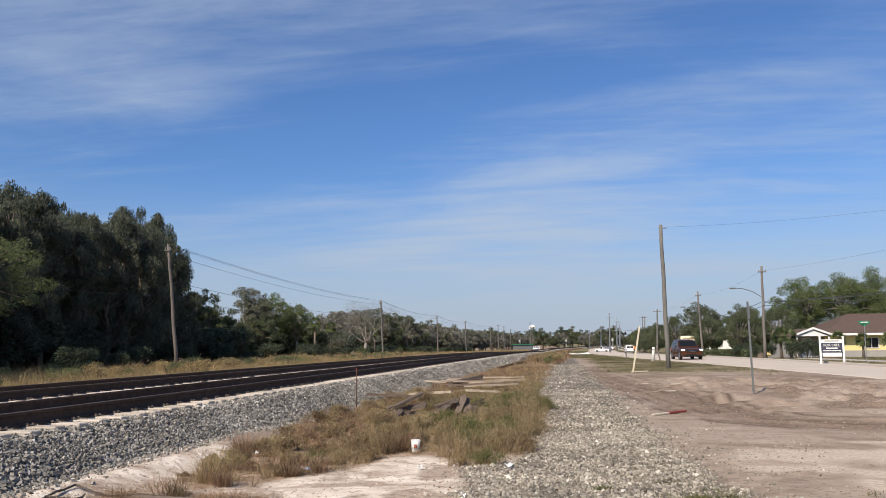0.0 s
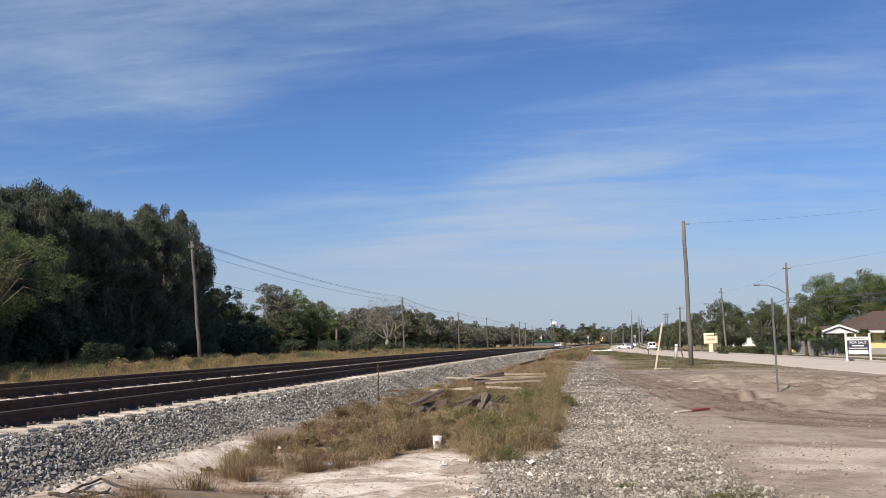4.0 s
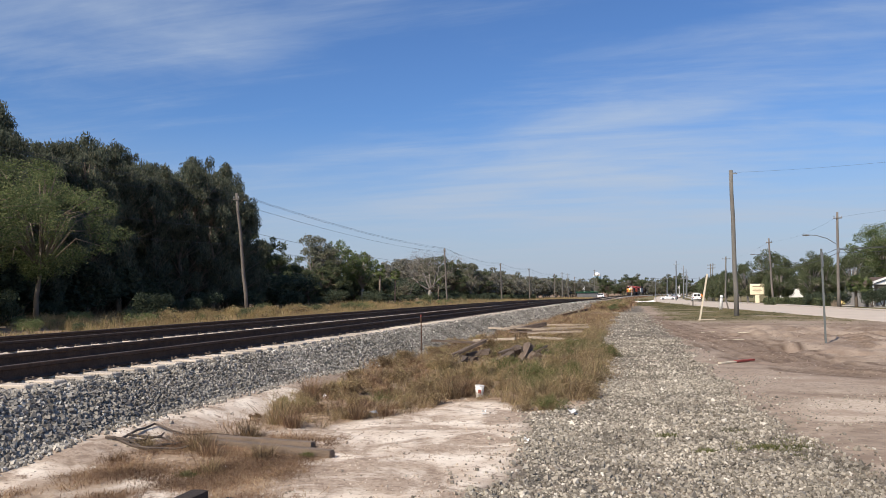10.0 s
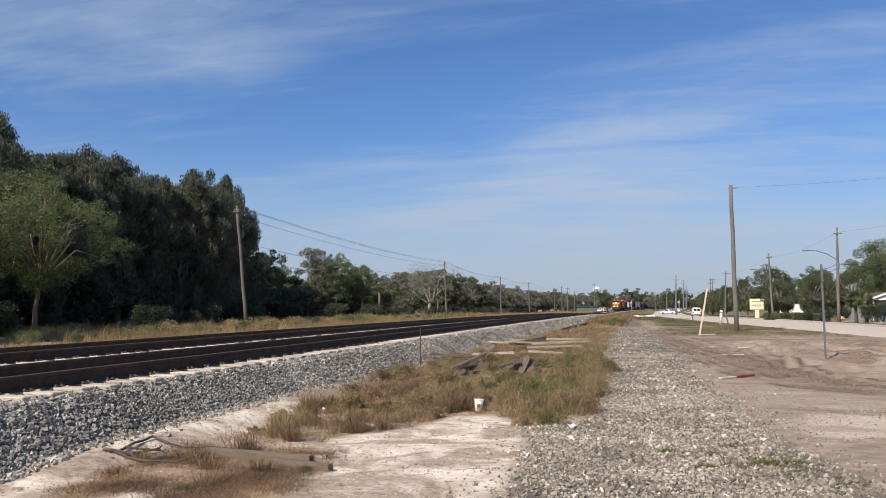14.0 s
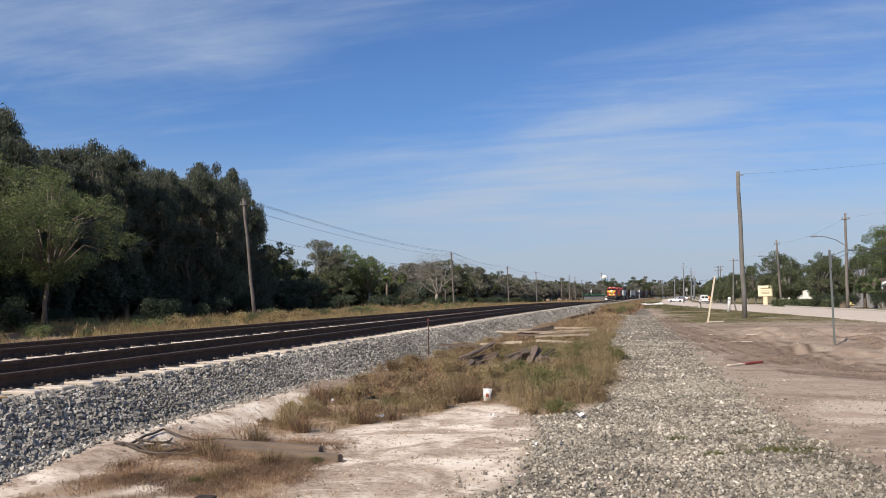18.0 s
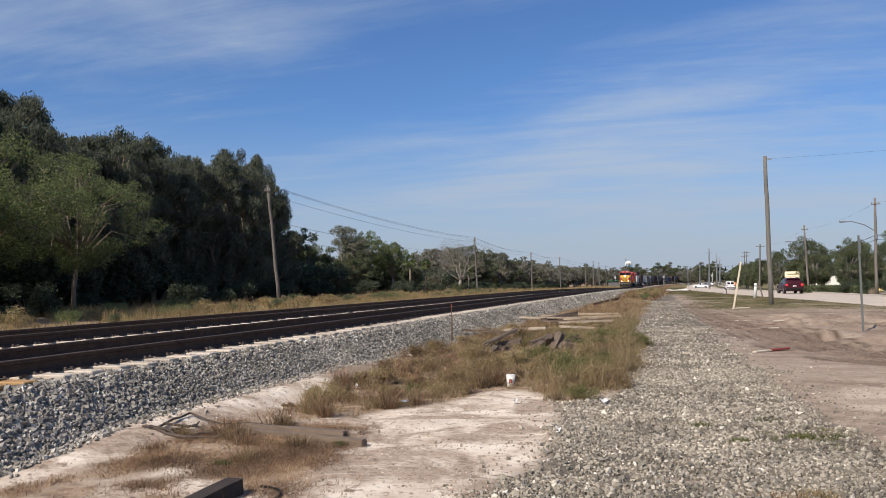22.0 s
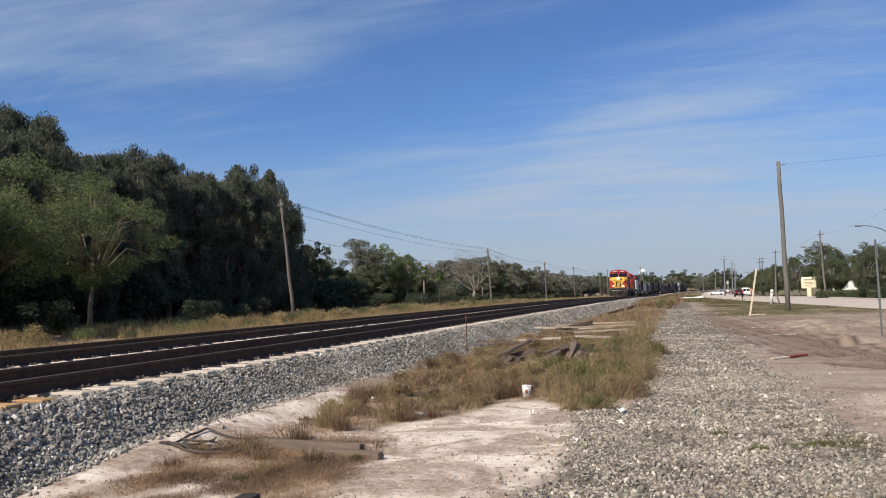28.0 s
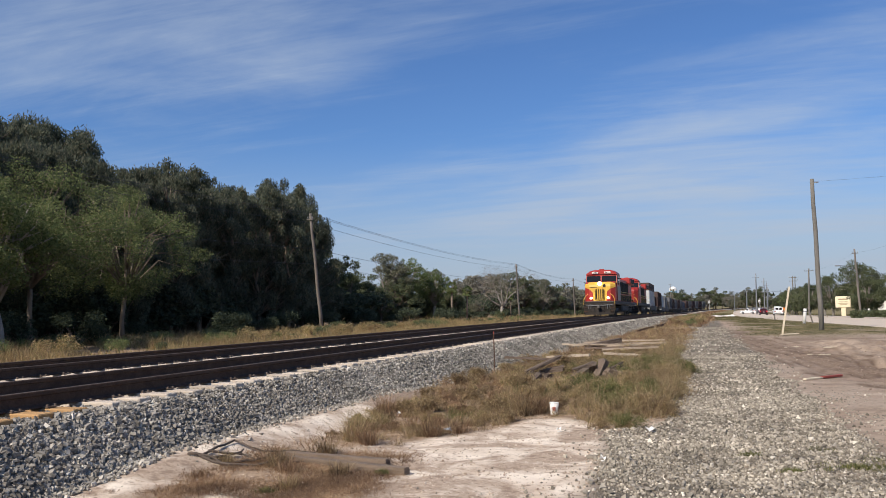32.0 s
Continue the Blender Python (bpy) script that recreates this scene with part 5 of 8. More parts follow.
    # dense low growth under the stand
    for k in range(70):
        y = r.uniform(10, 80)
        x = -33.5 - r.uniform(0, 8) - 0.02 * y
        tree_at("shrub", bush[1 + k % 2], x, y, "dense dark undergrowth beneath the trees", "shrub", "undergrowth", r.uniform(1.3, 2.2), r.uniform(0, 360), 1.5)
    # lower mixed woods further along
    fine = dict(clumps=64, puff=(0.09, 0.24))
    mixed = [broad_tree(70, 8.0, 3.3, 13000, 0.11, BARK, LEAF_DARK, 0.2, low=0.03, **fine), broad_tree(71, 8.0, 3.0, 11000, 0.09, BARK_PALE, LEAF_GREY, 0.25, low=0.12, **fine), broad_tree(72, 7.5, 3.2, 10000, 0.10, BARK_PALE, LEAF_LUSH, 0.3, low=0.25, **fine), broad_tree(73, 7.5, 3.4, 11000, 0.11, BARK, LEAF_GREY, 0.2, low=0.03, **fine)]
    # trees for further off, two of them with haze in the leaf colour
    away = [broad_tree(75, 8.0, 3.3, 5200, 0.17, BARK, LEAF_GREY, 0.2, low=0.03, **fine), broad_tree(76, 8.0, 3.0, 4600, 0.17, BARK_PALE, LEAF_HAZE_TINT, 0.25, low=0.1, **fine), broad_tree(77, 7.5, 3.4, 5200, 0.17, BARK, LEAF_HAZE_TINT, 0.2, low=0.03, **fine)]
    for m, x, y, s, lab in ((0, -40.5, 77, 0.86, "dark green leafy tree"), (0, -42, 86, 1.0, "dark green leafy tree"), (0, -38, 80, 0.74, "dark green leafy tree"), (0, -40.5, 90, 0.68, "dark green leafy tree"), (1, -39.5, 95, 1.02, "grey-green tree with thin leaves"), (0, -36.2, 85, 0.48, "dark leafy tree"), (2, -38.4, 99, 0.98, "light green spreading tree"), (0, -37.5, 93, 0.46, "dark leafy tree"), (0, -38.8, 107, 0.56, "dark leafy tree"), (3, -41, 118, 0.58, "grey-green tree"), (3, -41, 128, 0.50, "grey-green tree"), (3, -40.5, 132, 0.55, "grey-green tree"), (3, -37.2, 126, 0.42, "low grey-green tree"), (3, -38.5, 135, 0.52, "grey-green tree"), (2, -36.5, 104, 0.84, "light green spreading tree"), (1, -39, 111, 0.84, "grey-green tree with thin leaves"), (0, -35.4, 109, 0.5, "dark leafy tree"), (0, -36, 90, 0.62, "dark green leafy tree")):
        tree_at("broad_tree", mixed[m], x, y, lab + " in mixed woods beyond the field", "tree", "mixed woods", s * 1.2, r.uniform(0, 360))
    # thickets that close the woods under the crowns
    for k, y in enumerate(np.arange(74, 142, 1.6)):
        x = -42.5 + 0.035 * (y - 74) + r.uniform(-2.5, 2.5)
        tree_at("shrub", bush[(1, 0, 2)[k % 3]], x, y, "tall dark thicket under the mixed woods", "shrub", "thickets", r.uniform(1.9, 2.9), r.uniform(0, 360), 1.2)
    palm = palm_tree(80, 6.6)
    for x, y, s in ((-32.7, 100, 0.86), (-31.6, 103, 0.76), (-30.2, 121, 0.70), (-36.8, 95, 0.62), (-37, 141, 0.8)):
        tree_at("palm_tree", palm, x, y, "cabbage palm with a round crown of fan leaves", "palm tree", "palms", s, r.uniform(0, 360))
    bare = broad_tree(82, 7.4, 4.2, 9000, 0.034, BARK_PALE, TWIG, 0.24, depth=6, trunk=0.19)
    tree_at("bare_tree", bare, -30.9, 118, "grey leafless spreading tree with fine twigs", "tree", "", 1.2, 40)
    tree_at("bare_tree", bare, -37, 137, "grey leafless tree behind a utility pole", "tree", "", 0.8, 160)
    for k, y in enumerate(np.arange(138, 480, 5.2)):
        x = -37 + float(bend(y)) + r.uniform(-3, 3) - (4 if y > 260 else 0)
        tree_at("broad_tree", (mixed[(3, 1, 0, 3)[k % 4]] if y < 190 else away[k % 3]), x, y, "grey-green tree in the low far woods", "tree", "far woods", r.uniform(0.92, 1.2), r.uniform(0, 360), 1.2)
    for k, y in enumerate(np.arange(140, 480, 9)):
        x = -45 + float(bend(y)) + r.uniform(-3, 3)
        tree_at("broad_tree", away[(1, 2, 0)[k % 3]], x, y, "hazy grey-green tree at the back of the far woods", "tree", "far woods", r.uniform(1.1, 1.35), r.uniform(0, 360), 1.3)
    for k, y in enumerate(np.arange(118, 260, 3.4)):
        tree_at("shrub", bush[k % 3], -32.5 + float(bend(y)) + r.uniform(-1.5, 1.5), y, "low bush along the far side of the field", "shrub", "shrubs by the field", r.uniform(0.7, 1.3), r.uniform(0, 360), 1.4)
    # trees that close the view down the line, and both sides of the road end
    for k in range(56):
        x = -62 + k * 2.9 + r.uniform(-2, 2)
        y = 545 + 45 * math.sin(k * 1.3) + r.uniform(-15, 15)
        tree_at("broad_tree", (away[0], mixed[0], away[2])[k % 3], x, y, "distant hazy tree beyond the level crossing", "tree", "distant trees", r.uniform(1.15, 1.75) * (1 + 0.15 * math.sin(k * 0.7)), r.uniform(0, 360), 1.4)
    for k, (x, y) in enumerate(((4.5, 455), (8.0, 462), (11.5, 470), (15.0, 468), (1.0, 470), (19.0, 475), (6.0, 480), (23.5, 470))):
        tree_at("broad_tree", mixed[0] if k % 2 else away[0], x + float(bend(y)) * 0.5, y, "dark tree between the far tracks and the road", "tree", "distant trees", r.uniform(0.75, 1.1), r.uniform(0, 360), 1.3)
    tree_at("broad_tree", mixed[0], -17, 430, "large dark round tree beside the far tracks", "tree", "distant trees", 1.2, 30, 1.5)
    tree_at("broad_tree", mixed[0], -12, 445, "dark round tree beside the far tracks", "tree", "distant trees", 0.95, 80, 1.5)
    # across the road
    green = [broad_tree(90, 10.0, 4.2, 24000, 0.088, BARK_PALE, LEAF_LUSH, 0.3, low=0.2, clumps=60, puff=(0.10, 0.25)), broad_tree(91, 10.0, 4.6, 24000, 0.088, BARK_PALE, LEAF_LUSH, 0.32, low=0.2, clumps=60, puff=(0.10, 0.25)), broad_tree(92, 7.0, 3.0, 17000, 0.085, BARK_PALE, LEAF_DARK, 0.22, low=0.05, clumps=50, puff=(0.12, 0.30))]
    for m, x, y, s, lab in ((0, 25.5, 97, 0.97, "tall leafy green tree behind the house"), (1, 33.5, 103, 1.06, "large green tree behind the house"), (1, 39, 92, 1.0, "large green tree behind the house"), (0, 29.5, 112, 0.95, "green tree behind the house"),
                            (2, 18.2, 128, 1.18, "dark green upright tree by the sign"), (2, 20.5, 108, 0.82, "dense dark tree behind the hedge"), (2, 19.0, 100, 0.80, "dense dark tree behind the hedge"), (2, 21.5, 93, 0.82, "dense dark tree beside the house"), (2, 17.5, 116, 0.78, "dense dark tree behind the hedge"),
                            (2, 16.5, 150, 0.85, "dark roadside tree across the road beside the footpath"), (2, 15.5, 163, 0.9, "dark roadside tree across the road beside the footpath"), (2, 14.5, 178, 0.85, "dark roadside tree across the road beside the footpath"), (2, 18, 190, 1.0, "dark roadside tree across the road beside the footpath"), (0, 15.5, 215, 0.6, "roadside tree across the road beside the footpath"), (2, 17, 240, 0.95, "roadside tree across the road beside the footpath"), (0, 26, 130, 0.75, "green tree behind the yellow building"), (2, 16.6, 140, 1.0, "dark tree beside the sign"), (2, 19.2, 121, 0.95, "dense dark tree by the hedge"), (2, 22.5, 118, 1.05, "dense dark tree by the hedge"), (2, 21, 103, 0.8, "dense tree behind the hedge"), (2, 14.9, 171, 0.85, "dark tree far along the road"), (2, 14.2, 188, 0.8, "dark tree far along the road"), (2, 24, 104, 0.9, "dense tree behind the house"), (1, 30.5, 99, 0.98, "large green tree behind the house"), (0, 37, 101, 1.05, "large green tree behind the house"), (0, 43, 96, 1.1, "large green tree behind the house"), (2, 24, 150, 1.0, "dark tree across the road beside the footpath")):
        tree_at("broad_tree", green[m], x, y, lab, "tree", "trees across the road", s, r.uniform(0, 360))
    small = palm_tree(95, 3.2)
    for x, y, s in ((23.8, 80.5, 0.75), (25.6, 79.5, 0.7), (28.0, 80.0, 0.72), (19.6, 84.0, 0.9), (20.3, 83.0, 0.8)):
        tree_at("palm_shrub", small, x, y, "small fan palm in front of the house", "palm", "house palms", s, r.uniform(0, 360))
    for x, y, s in ((20.6, 82.5, 1.0), (21.7, 83.0, 1.1), (18.6, 86.0, 0.9), (17.6, 92, 0.9), (22.7, 82.5, 0.8)):
        tree_at("shrub", bush[1], x, y, "dark rounded shrub in front of the house", "shrub", "house shrubs", s, r.uniform(0, 360), 1.1)
    # clipped hedge along the footpath
    g = np.random.default_rng(97)
    n = 9000
    t = g.random(n)
    hx, hy = 14.6 + (18.6 - 14.6) * t, 104 - 16 * t
    side = g.integers(0, 3, n)
    px = hx + np.where(side == 0, -0.45, np.where(side == 1, g.uniform(-0.45, 0.45, n), 0.45)) + g.normal(size=n) * 0.04
    pz = np.where(side == 1, 0.74, g.uniform(0.0, 0.74, n)) + g.normal(size=n) * 0.05 + fall(hy)
    u, w = g.normal(size=(n, 3)) * 0.07, g.normal(size=(n, 3)) * 0.07
    p = np.stack([px, hy, pz], -1)
    hedge = thing("hedge", "clipped dark green hedge along the footpath", "hedge")
    part("foliage", quads_mesh("foliage", np.stack([p - u, p + w, p + u, p - w], 1), 4, HEDGE), None, hedge)
    core = Geo().loft([[(x + dx, y, float(fall(y)) + z) for dx, z in ((-0.40, -0.05), (0.40, -0.05), (0.40, 0.7), (-0.40, 0.7))] for x, y in ((14.6, 104), (16.6, 96), (18.6, 88))])
    part("branches", core, BARK, hedge)

# ---- poles and wires ----
def sag(a, b, drop, n=14):
    a, b = Vector(a), Vector(b)
    return [a.lerp(b, i / n) - Vector((0, 0, 4 * drop * (i / n) * (1 - i / n))) for i in range(n + 1)]


def utility_pole(name, base, top, r0, r1, mat, label, arms=(), group="utility poles", insulators=True):
    """A tapered wooden pole from base to top, with crossarms (height from the top, half length)."""
    base, top = Vector(base), Vector(top)
    ob = thing(name, label, "utility pole", Matrix.Translation(base), group)
    up = top - base
    k = 6
    part("shaft", Geo().tube([up * (i / k) + Vector((0.02 * math.sin(i * 2.1), 0.02 * math.cos(i * 1.7), 0)) * (0 < i < k) - (Vector((0, 0, 0.3)) if i == 0 else Vector()) for i in range(k + 1)], [r0 + (r1 - r0) * i / k for i in range(k + 1)], 10), mat, ob, smooth=True)
    for drop, half in arms:
        c = up * (1 - drop / up.length)
        arm = part("crossarm", Geo().box(c + Vector((0, -r1 - 0.04, 0)), (half * 2, 0.07, 0.09), ch=0.01), mat, ob)
        if insulators:
            for s in (-1, 1):
                part("insulator", Geo().lathe([(0.02, 0), (0.045, 0.03), (0.03, 0.07), (0.05, 0.09), (0.03, 0.14), (0.01, 0.16)], 8, c + Vector((s * (half - 0.08), -r1 - 0.04, 0.06))), METAL_GREY, arm)
    return ob


def wire(points, r=0.012, label="thin dark overhead wire", name="overhead_wire", group="overhead wires"):
    ob = part(name, Geo().tube(points, r, 4, False), WIRE)
    return tagged(ob, label, "wire", group)


def set_poles():
    # the line beyond the tracks; shafts lean a little
    left = [((-28.0, 54.6, 0.25), (-28.0 - 0.15, 53.2, 8.92)), ((-28.0, 117.6, -0.1), (-28.0, 116.2, 8.2)), ((-28.0, 166.0, -0.55), (-28.0, 165, 7.6)), ((-28.2, 211, -0.9), (-28.2, 210, 7.7)), ((-27, 262, -1.1), (-27, 261, 7.3)), ((-25, 318, -1.1), (-25, 317, 7.2)), ((-20, 380, -1.1), (-20, 379, 7.2))]
    tops = []
    for k, (b, t) in enumerate(left):
        utility_pole("utility_pole", b, t, 0.145, 0.095, POLE_WOOD, "weathered brown wooden utility pole in dry grass", ((0.45, 0.26),))
        tops.append(Vector(t))
    first = Vector((-27.6, -8, 8.9))
    chain = [first] + tops
    for a, b in zip(chain, chain[1:]):
        for off in ((0, 0, 0.0), (0.3, -0.16, -0.20), (-0.3, -0.16, -0.62)):
            o = Vector(off)
            wire(sag(a + o, b + o, 0.55), 0.012)
        for dz in (-2.6, -3.7):
            wire(sag(a + Vector((0.16, 0, dz)), b + Vector((0.16, 0, dz)), 0.5), 0.014)
    # the lone pole by the drive
    lone_b, lone_t = Vector((5.72, 54.0, -0.02)), Vector((5.62, 54.0, 9.2))
    lone = utility_pole("wooden_pole", lone_b, lone_t, 0.155, 0.115, POLE_GREY, "bare grey wooden pole standing on the verge", ())
    part("bracket", Geo().box((0.02, -0.02, 9.0), (0.5, 0.06, 0.06), ch=0.01), METAL_GREY, lone)
    wire(sag(lone_t + Vector((0.1, 0, -0.16)), (27.5, 44, 9.6), 0.5), 0.006, "thin wire from the lone pole across the road")
    # poles across the road, two with a street lamp on a long arm
    for b, t, arm in (((17.2, 80.0, -0.05), (17.35, 80.0, 8.6), 2.5), ((16.2, 111, -0.4), (15.9, 111, 8.2), 2.2)):
        p = utility_pole("street_lamp_pole", b, t, 0.15, 0.10, POLE_WOOD, "wooden pole with a street lamp on a long arm", ((0.55, 0.38),))
        h = t[2] - b[2]
        a0 = Vector((0.05, 0, h * 0.66))
        lamp_arm = part("lamp_arm", Geo().tube([a0, a0 + Vector((-arm * 0.35, -0.3, 0.55)), a0 + Vector((-arm * 0.75, -0.6, 0.85)), a0 + Vector((-arm, -0.8, 0.88))], 0.035, 6), METAL_GREY, p)
        part("lamp_head", Geo().box(a0 + Vector((-arm - 0.25, -0.9, 0.86)), (0.6, 0.26, 0.14), ch=0.05), METAL_GREY, lamp_arm)
        part("transformer_box", Geo().box(Vector((0.12, -0.2, h * 0.6)), (0.2, 0.2, 0.45), ch=0.03), METAL_GREY, p)
    for dz, r in ((-0.45, 0.006), (-3.3, 0.024), (-3.7, 0.024)):
        wire(sag((17.3, 80, 8.6 + dz), (15.9, 111, 8.2 + dz), 0.5), r)
        wire(sag((17.3, 80, 8.6 + dz), (27, 30, 9.0 + dz), 0.6), r)
        wire(sag((15.9, 111, 8.2 + dz), (13.9, 148, 7.4 + dz), 0.5), r)
    wire(sag((17.3, 80, 5.2), (36, 62, 6.6), 0.4), 0.035, "thick dark service cable across the road")
    for b, t, arms in (((13.9, 148, -0.8), (14.2, 148, 7.4), ((0.4, 0.7),)), ((17.5, 225, -1.2), (17.7, 225, 8.6), ((0.4, 0.9), (1.3, 0.9))), ((19.6, 246, -1.2), (20, 246, 9.3), ((0.4, 0.9), (1.2, 0.7)))):
        utility_pole("utility_pole", b, t, 0.16, 0.11, POLE_GREY, "wooden utility pole across the road", arms)
    for x, y, h in ((9.8, 250, 11.6), (14.3, 300, 11.6), (18.2, 360, 11.6), (20.5, 400, 10.5), (24, 470, 12.0), (9.5, 330, 8), (27, 520, 11.5)):
        utility_pole("tall_pole", (x, y, -1.4), (x + 0.2, y, h - 1.2), 0.24, 0.15, METAL_GREY, "tall slim grey transmission pole far down the road", ((1.2, 0.9),) if h > 11 else ())
    for b, t in (((-22, 400, -1.4), (-22, 400, 12)), ((-31, 330, -1.4), (-31, 330, 9.4)), ((-30, 345, -1.4), (-30, 345, 9.2))):
        utility_pole("utility_pole", b, t, 0.2, 0.13, POLE_GREY, "grey utility pole in front of the far woods", ((0.4, 0.9),))

# ---- train: local y is forward, z = 0 at the rail head ----
def wheel_geo(r, w):
    return Geo().tube([(-w / 2, 0, 0), (-w / 2 + 0.03, 0, 0), (w / 2 - 0.03, 0, 0), (w / 2, 0, 0)], [r + 0.02, r, r, r - 0.03], 18)


WHEEL = wheel_geo(0.51, 0.14).mesh("wheel", LOCO_GREY)


def bogie(parent, y, axles, span):
    """A truck frame with its wheels."""
    g = Geo()
    for s in (-1, 1):
        g.box((s * 1.02, y, 0.62), (0.16, span + 1.0, 0.34), ch=0.04)
        for k in range(axles):
            g.box((s * 1.10, y + (k - (axles - 1) / 2) * span / max(axles - 1, 1), 0.52), (0.18, 0.34, 0.34), ch=0.05)
    g.box((0, y, 0.72), (2.0, 0.5, 0.25), ch=0.03)
    b = part("bogie", g, LOCO_GREY, parent)
    for k in range(axles):
        for s in (-1, 1):
            part("wheel", WHEEL, None, b, at=pose(s * 0.74, y + (k - (axles - 1) / 2) * span / max(axles - 1, 1), 0.51))
    return b


def locomotive(label, lit):
    """A six-axle diesel: low nose, wide cab, long hood."""
    ob = thing("locomotive", label, "locomotive")
    L = 22.0
    part("frame", Geo().box((0, -L / 2, 1.32), (3.0, L - 1.2, 0.34), ch=0.04), LOCO_GREY, ob)
    part("fuel_tank", Geo().box((0, -L / 2, 0.78), (2.7, 5.2, 0.75), ch=0.16), LOCO_GREY, ob)
    # wide nose with chamfered cheeks and a sloped top, a yellow mask in the shape of a kite on a column
    ring = ((-1.50, -2.6), (-1.50, -1.45), (-1.08, -1.02), (1.08, -1.02), (1.50, -1.45), (1.50, -2.6))
    part("nose", Geo().loft([[(x, y, 1.5) for x, y in ring], [(x, y, 2.95) for x, y in ring], [(x * 0.99, y - 0.05, 3.16) for x, y in ring], [(x * 0.97, min(y - 0.30, -1.50), 3.42) for x, y in ring], [(x * 0.95, min(y, -2.2), 3.50) for x, y in ring]]), LOCO_RED, ob)
    paint = LOCO_YELLOW if lit else LOCO_RED
    mask = Geo()
    mask.add([(-0.64, -1.0, 1.52), (0.64, -1.0, 1.52), (0.70, -1.0, 2.42), (1.06, -1.0, 2.74), (1.06, -1.0, 2.97), (-1.06, -1.0, 2.97), (-1.06, -1.0, 2.74), (-0.70, -1.0, 2.42)], [tuple(range(8))])
    mask.add([(-1.06, -1.0, 2.97), (1.06, -1.0, 2.97), (1.05, -1.05, 3.175), (-1.05, -1.05, 3.175)], [(0, 1, 2, 3)])
    mask.add([(-1.05, -1.05, 3.175), (1.05, -1.05, 3.175), (1.03, -1.47, 3.435), (-1.03, -1.47, 3.435)], [(0, 1, 2, 3)])
    for s in (-1, 1):
        for quad in ([(s * 1.06, -1.0, 2.74), (s * 1.515, -1.44, 2.90), (s * 1.515, -1.44, 2.98), (s * 1.06, -1.0, 2.97)],
                     [(s * 1.06, -1.0, 2.97), (s * 1.515, -1.44, 2.98), (s * 1.50, -1.49, 3.175), (s * 1.05, -1.05, 3.175)],
                     [(s * 1.05, -1.05, 3.175), (s * 1.50, -1.49, 3.175), (s * 1.47, -1.62, 3.30), (s * 1.03, -1.47, 3.435)]):
            mask.add(quad, [(0, 1, 2, 3) if s > 0 else (3, 2, 1, 0)])
    part("nose_panel", mask, paint, ob, "yellow painted nose panel" if lit else "")
    part("nose_door", Geo().box((0.0, -0.975, 2.25), (0.56, 0.05, 1.36), ch=0.02), paint, ob)
    part("nose_emblem", Geo().tube([(-0.46, -1.03, 3.05), (-0.46, -0.96, 3.05)], 0.15, 14), LOCO_DARK, ob)
    part("nose_stripe", Geo().box((0.62, -1.0, 2.90), (0.70, 0.02, 0.05)), LOCO_DARK, ob)
    for s in (-0.42, -0.30, -0.10, 0.10, 0.30, 0.42):
        part("grab_rail", Geo().tube([(s, -0.88, 1.66), (s, -0.86, 2.72)], 0.032, 5), BLACK, ob)
    # cab: full width, large windscreens that meet at a post, rounded roof with number boards at its front corners
    cab = [(-5.1, 1.5), (-2.55, 1.5), (-2.40, 3.35), (-2.58, 4.12), (-2.75, 4.26), (-5.1, 4.26)]
    part("cab", Geo().prism(cab, -1.55, 1.55), LOCO_RED, ob)
    part("cab_front_panel", Geo().box((0, -2.40, 3.40), (3.06, 0.06, 0.14), ch=0.02), paint, ob)
    crown = ((-1.54, 0), (1.54, 0), (1.46, 0.16), (1.20, 0.36), (0.74, 0.48), (-0.74, 0.48), (-1.20, 0.36), (-1.46, 0.16))
    part("cab_roof", Geo().loft([[(x, y, 4.262 + z * k) for x, z in crown] for y, k in ((-5.15, 1.0), (-3.0, 1.0), (-2.72, 0.92), (-2.56, 0.62))][::-1]), LOCO_RED, ob)
    for s in (-1, 1):
        part("windscreen", Geo().box((s * 0.76, -2.47, 3.80), (1.38, 0.06, 0.62), pose(0, 0, 0, 10, 0, s * 1.5), ch=0.03), DARK_GLASS, ob)
        part("side_window", Geo().box((s * 1.555, -3.75, 3.72), (0.03, 1.5, 0.62), ch=0.01), DARK_GLASS, ob)
        part("number_board", Geo().box((s * 0.62, -2.52, 4.44), (0.62, 0.12, 0.19), ch=0.02), WHITE, ob, "white number board with dark bars")
        for k in range(4):
            part("number_bar", Geo().box((s * 0.62 - 0.18 + 0.12 * k, -2.454, 4.44), (0.06, 0.012, 0.11)), BLACK, ob)
        part("sun_visor", Geo().box((s * 1.66, -3.6, 3.85), (0.22, 1.5, 0.04)), BLACK, ob)
        part("ditch_light", Geo().tube([(s * 0.84, -0.90, 1.82), (s * 0.84, -0.74, 1.82)], 0.115, 12), LAMP_ON if lit else CHROME, ob)
        part("mirror", Geo().box((s * 1.68, -2.6, 3.35), (0.06, 0.12, 0.4), ch=0.01), BLACK, ob)
        # front steps and handrails
        part("step", Geo().box((s * 1.28, -0.6, 0.75), (0.5, 0.6, 0.9), ch=0.03), LOCO_DARK, ob)
        for z in (0.5, 0.85, 1.15):
            part("step_tread", Geo().box((s * 1.3, -0.28, z), (0.42, 0.08, 0.03)), RUST, ob)
        part("handrail", Geo().tube([(s * 1.52, -0.45, 0.62), (s * 1.52, -0.45, 1.62), (s * 1.34, -0.5, 2.02), (s * 1.08, -0.6, 2.22)], 0.03, 6), LOCO_YELLOW, ob)
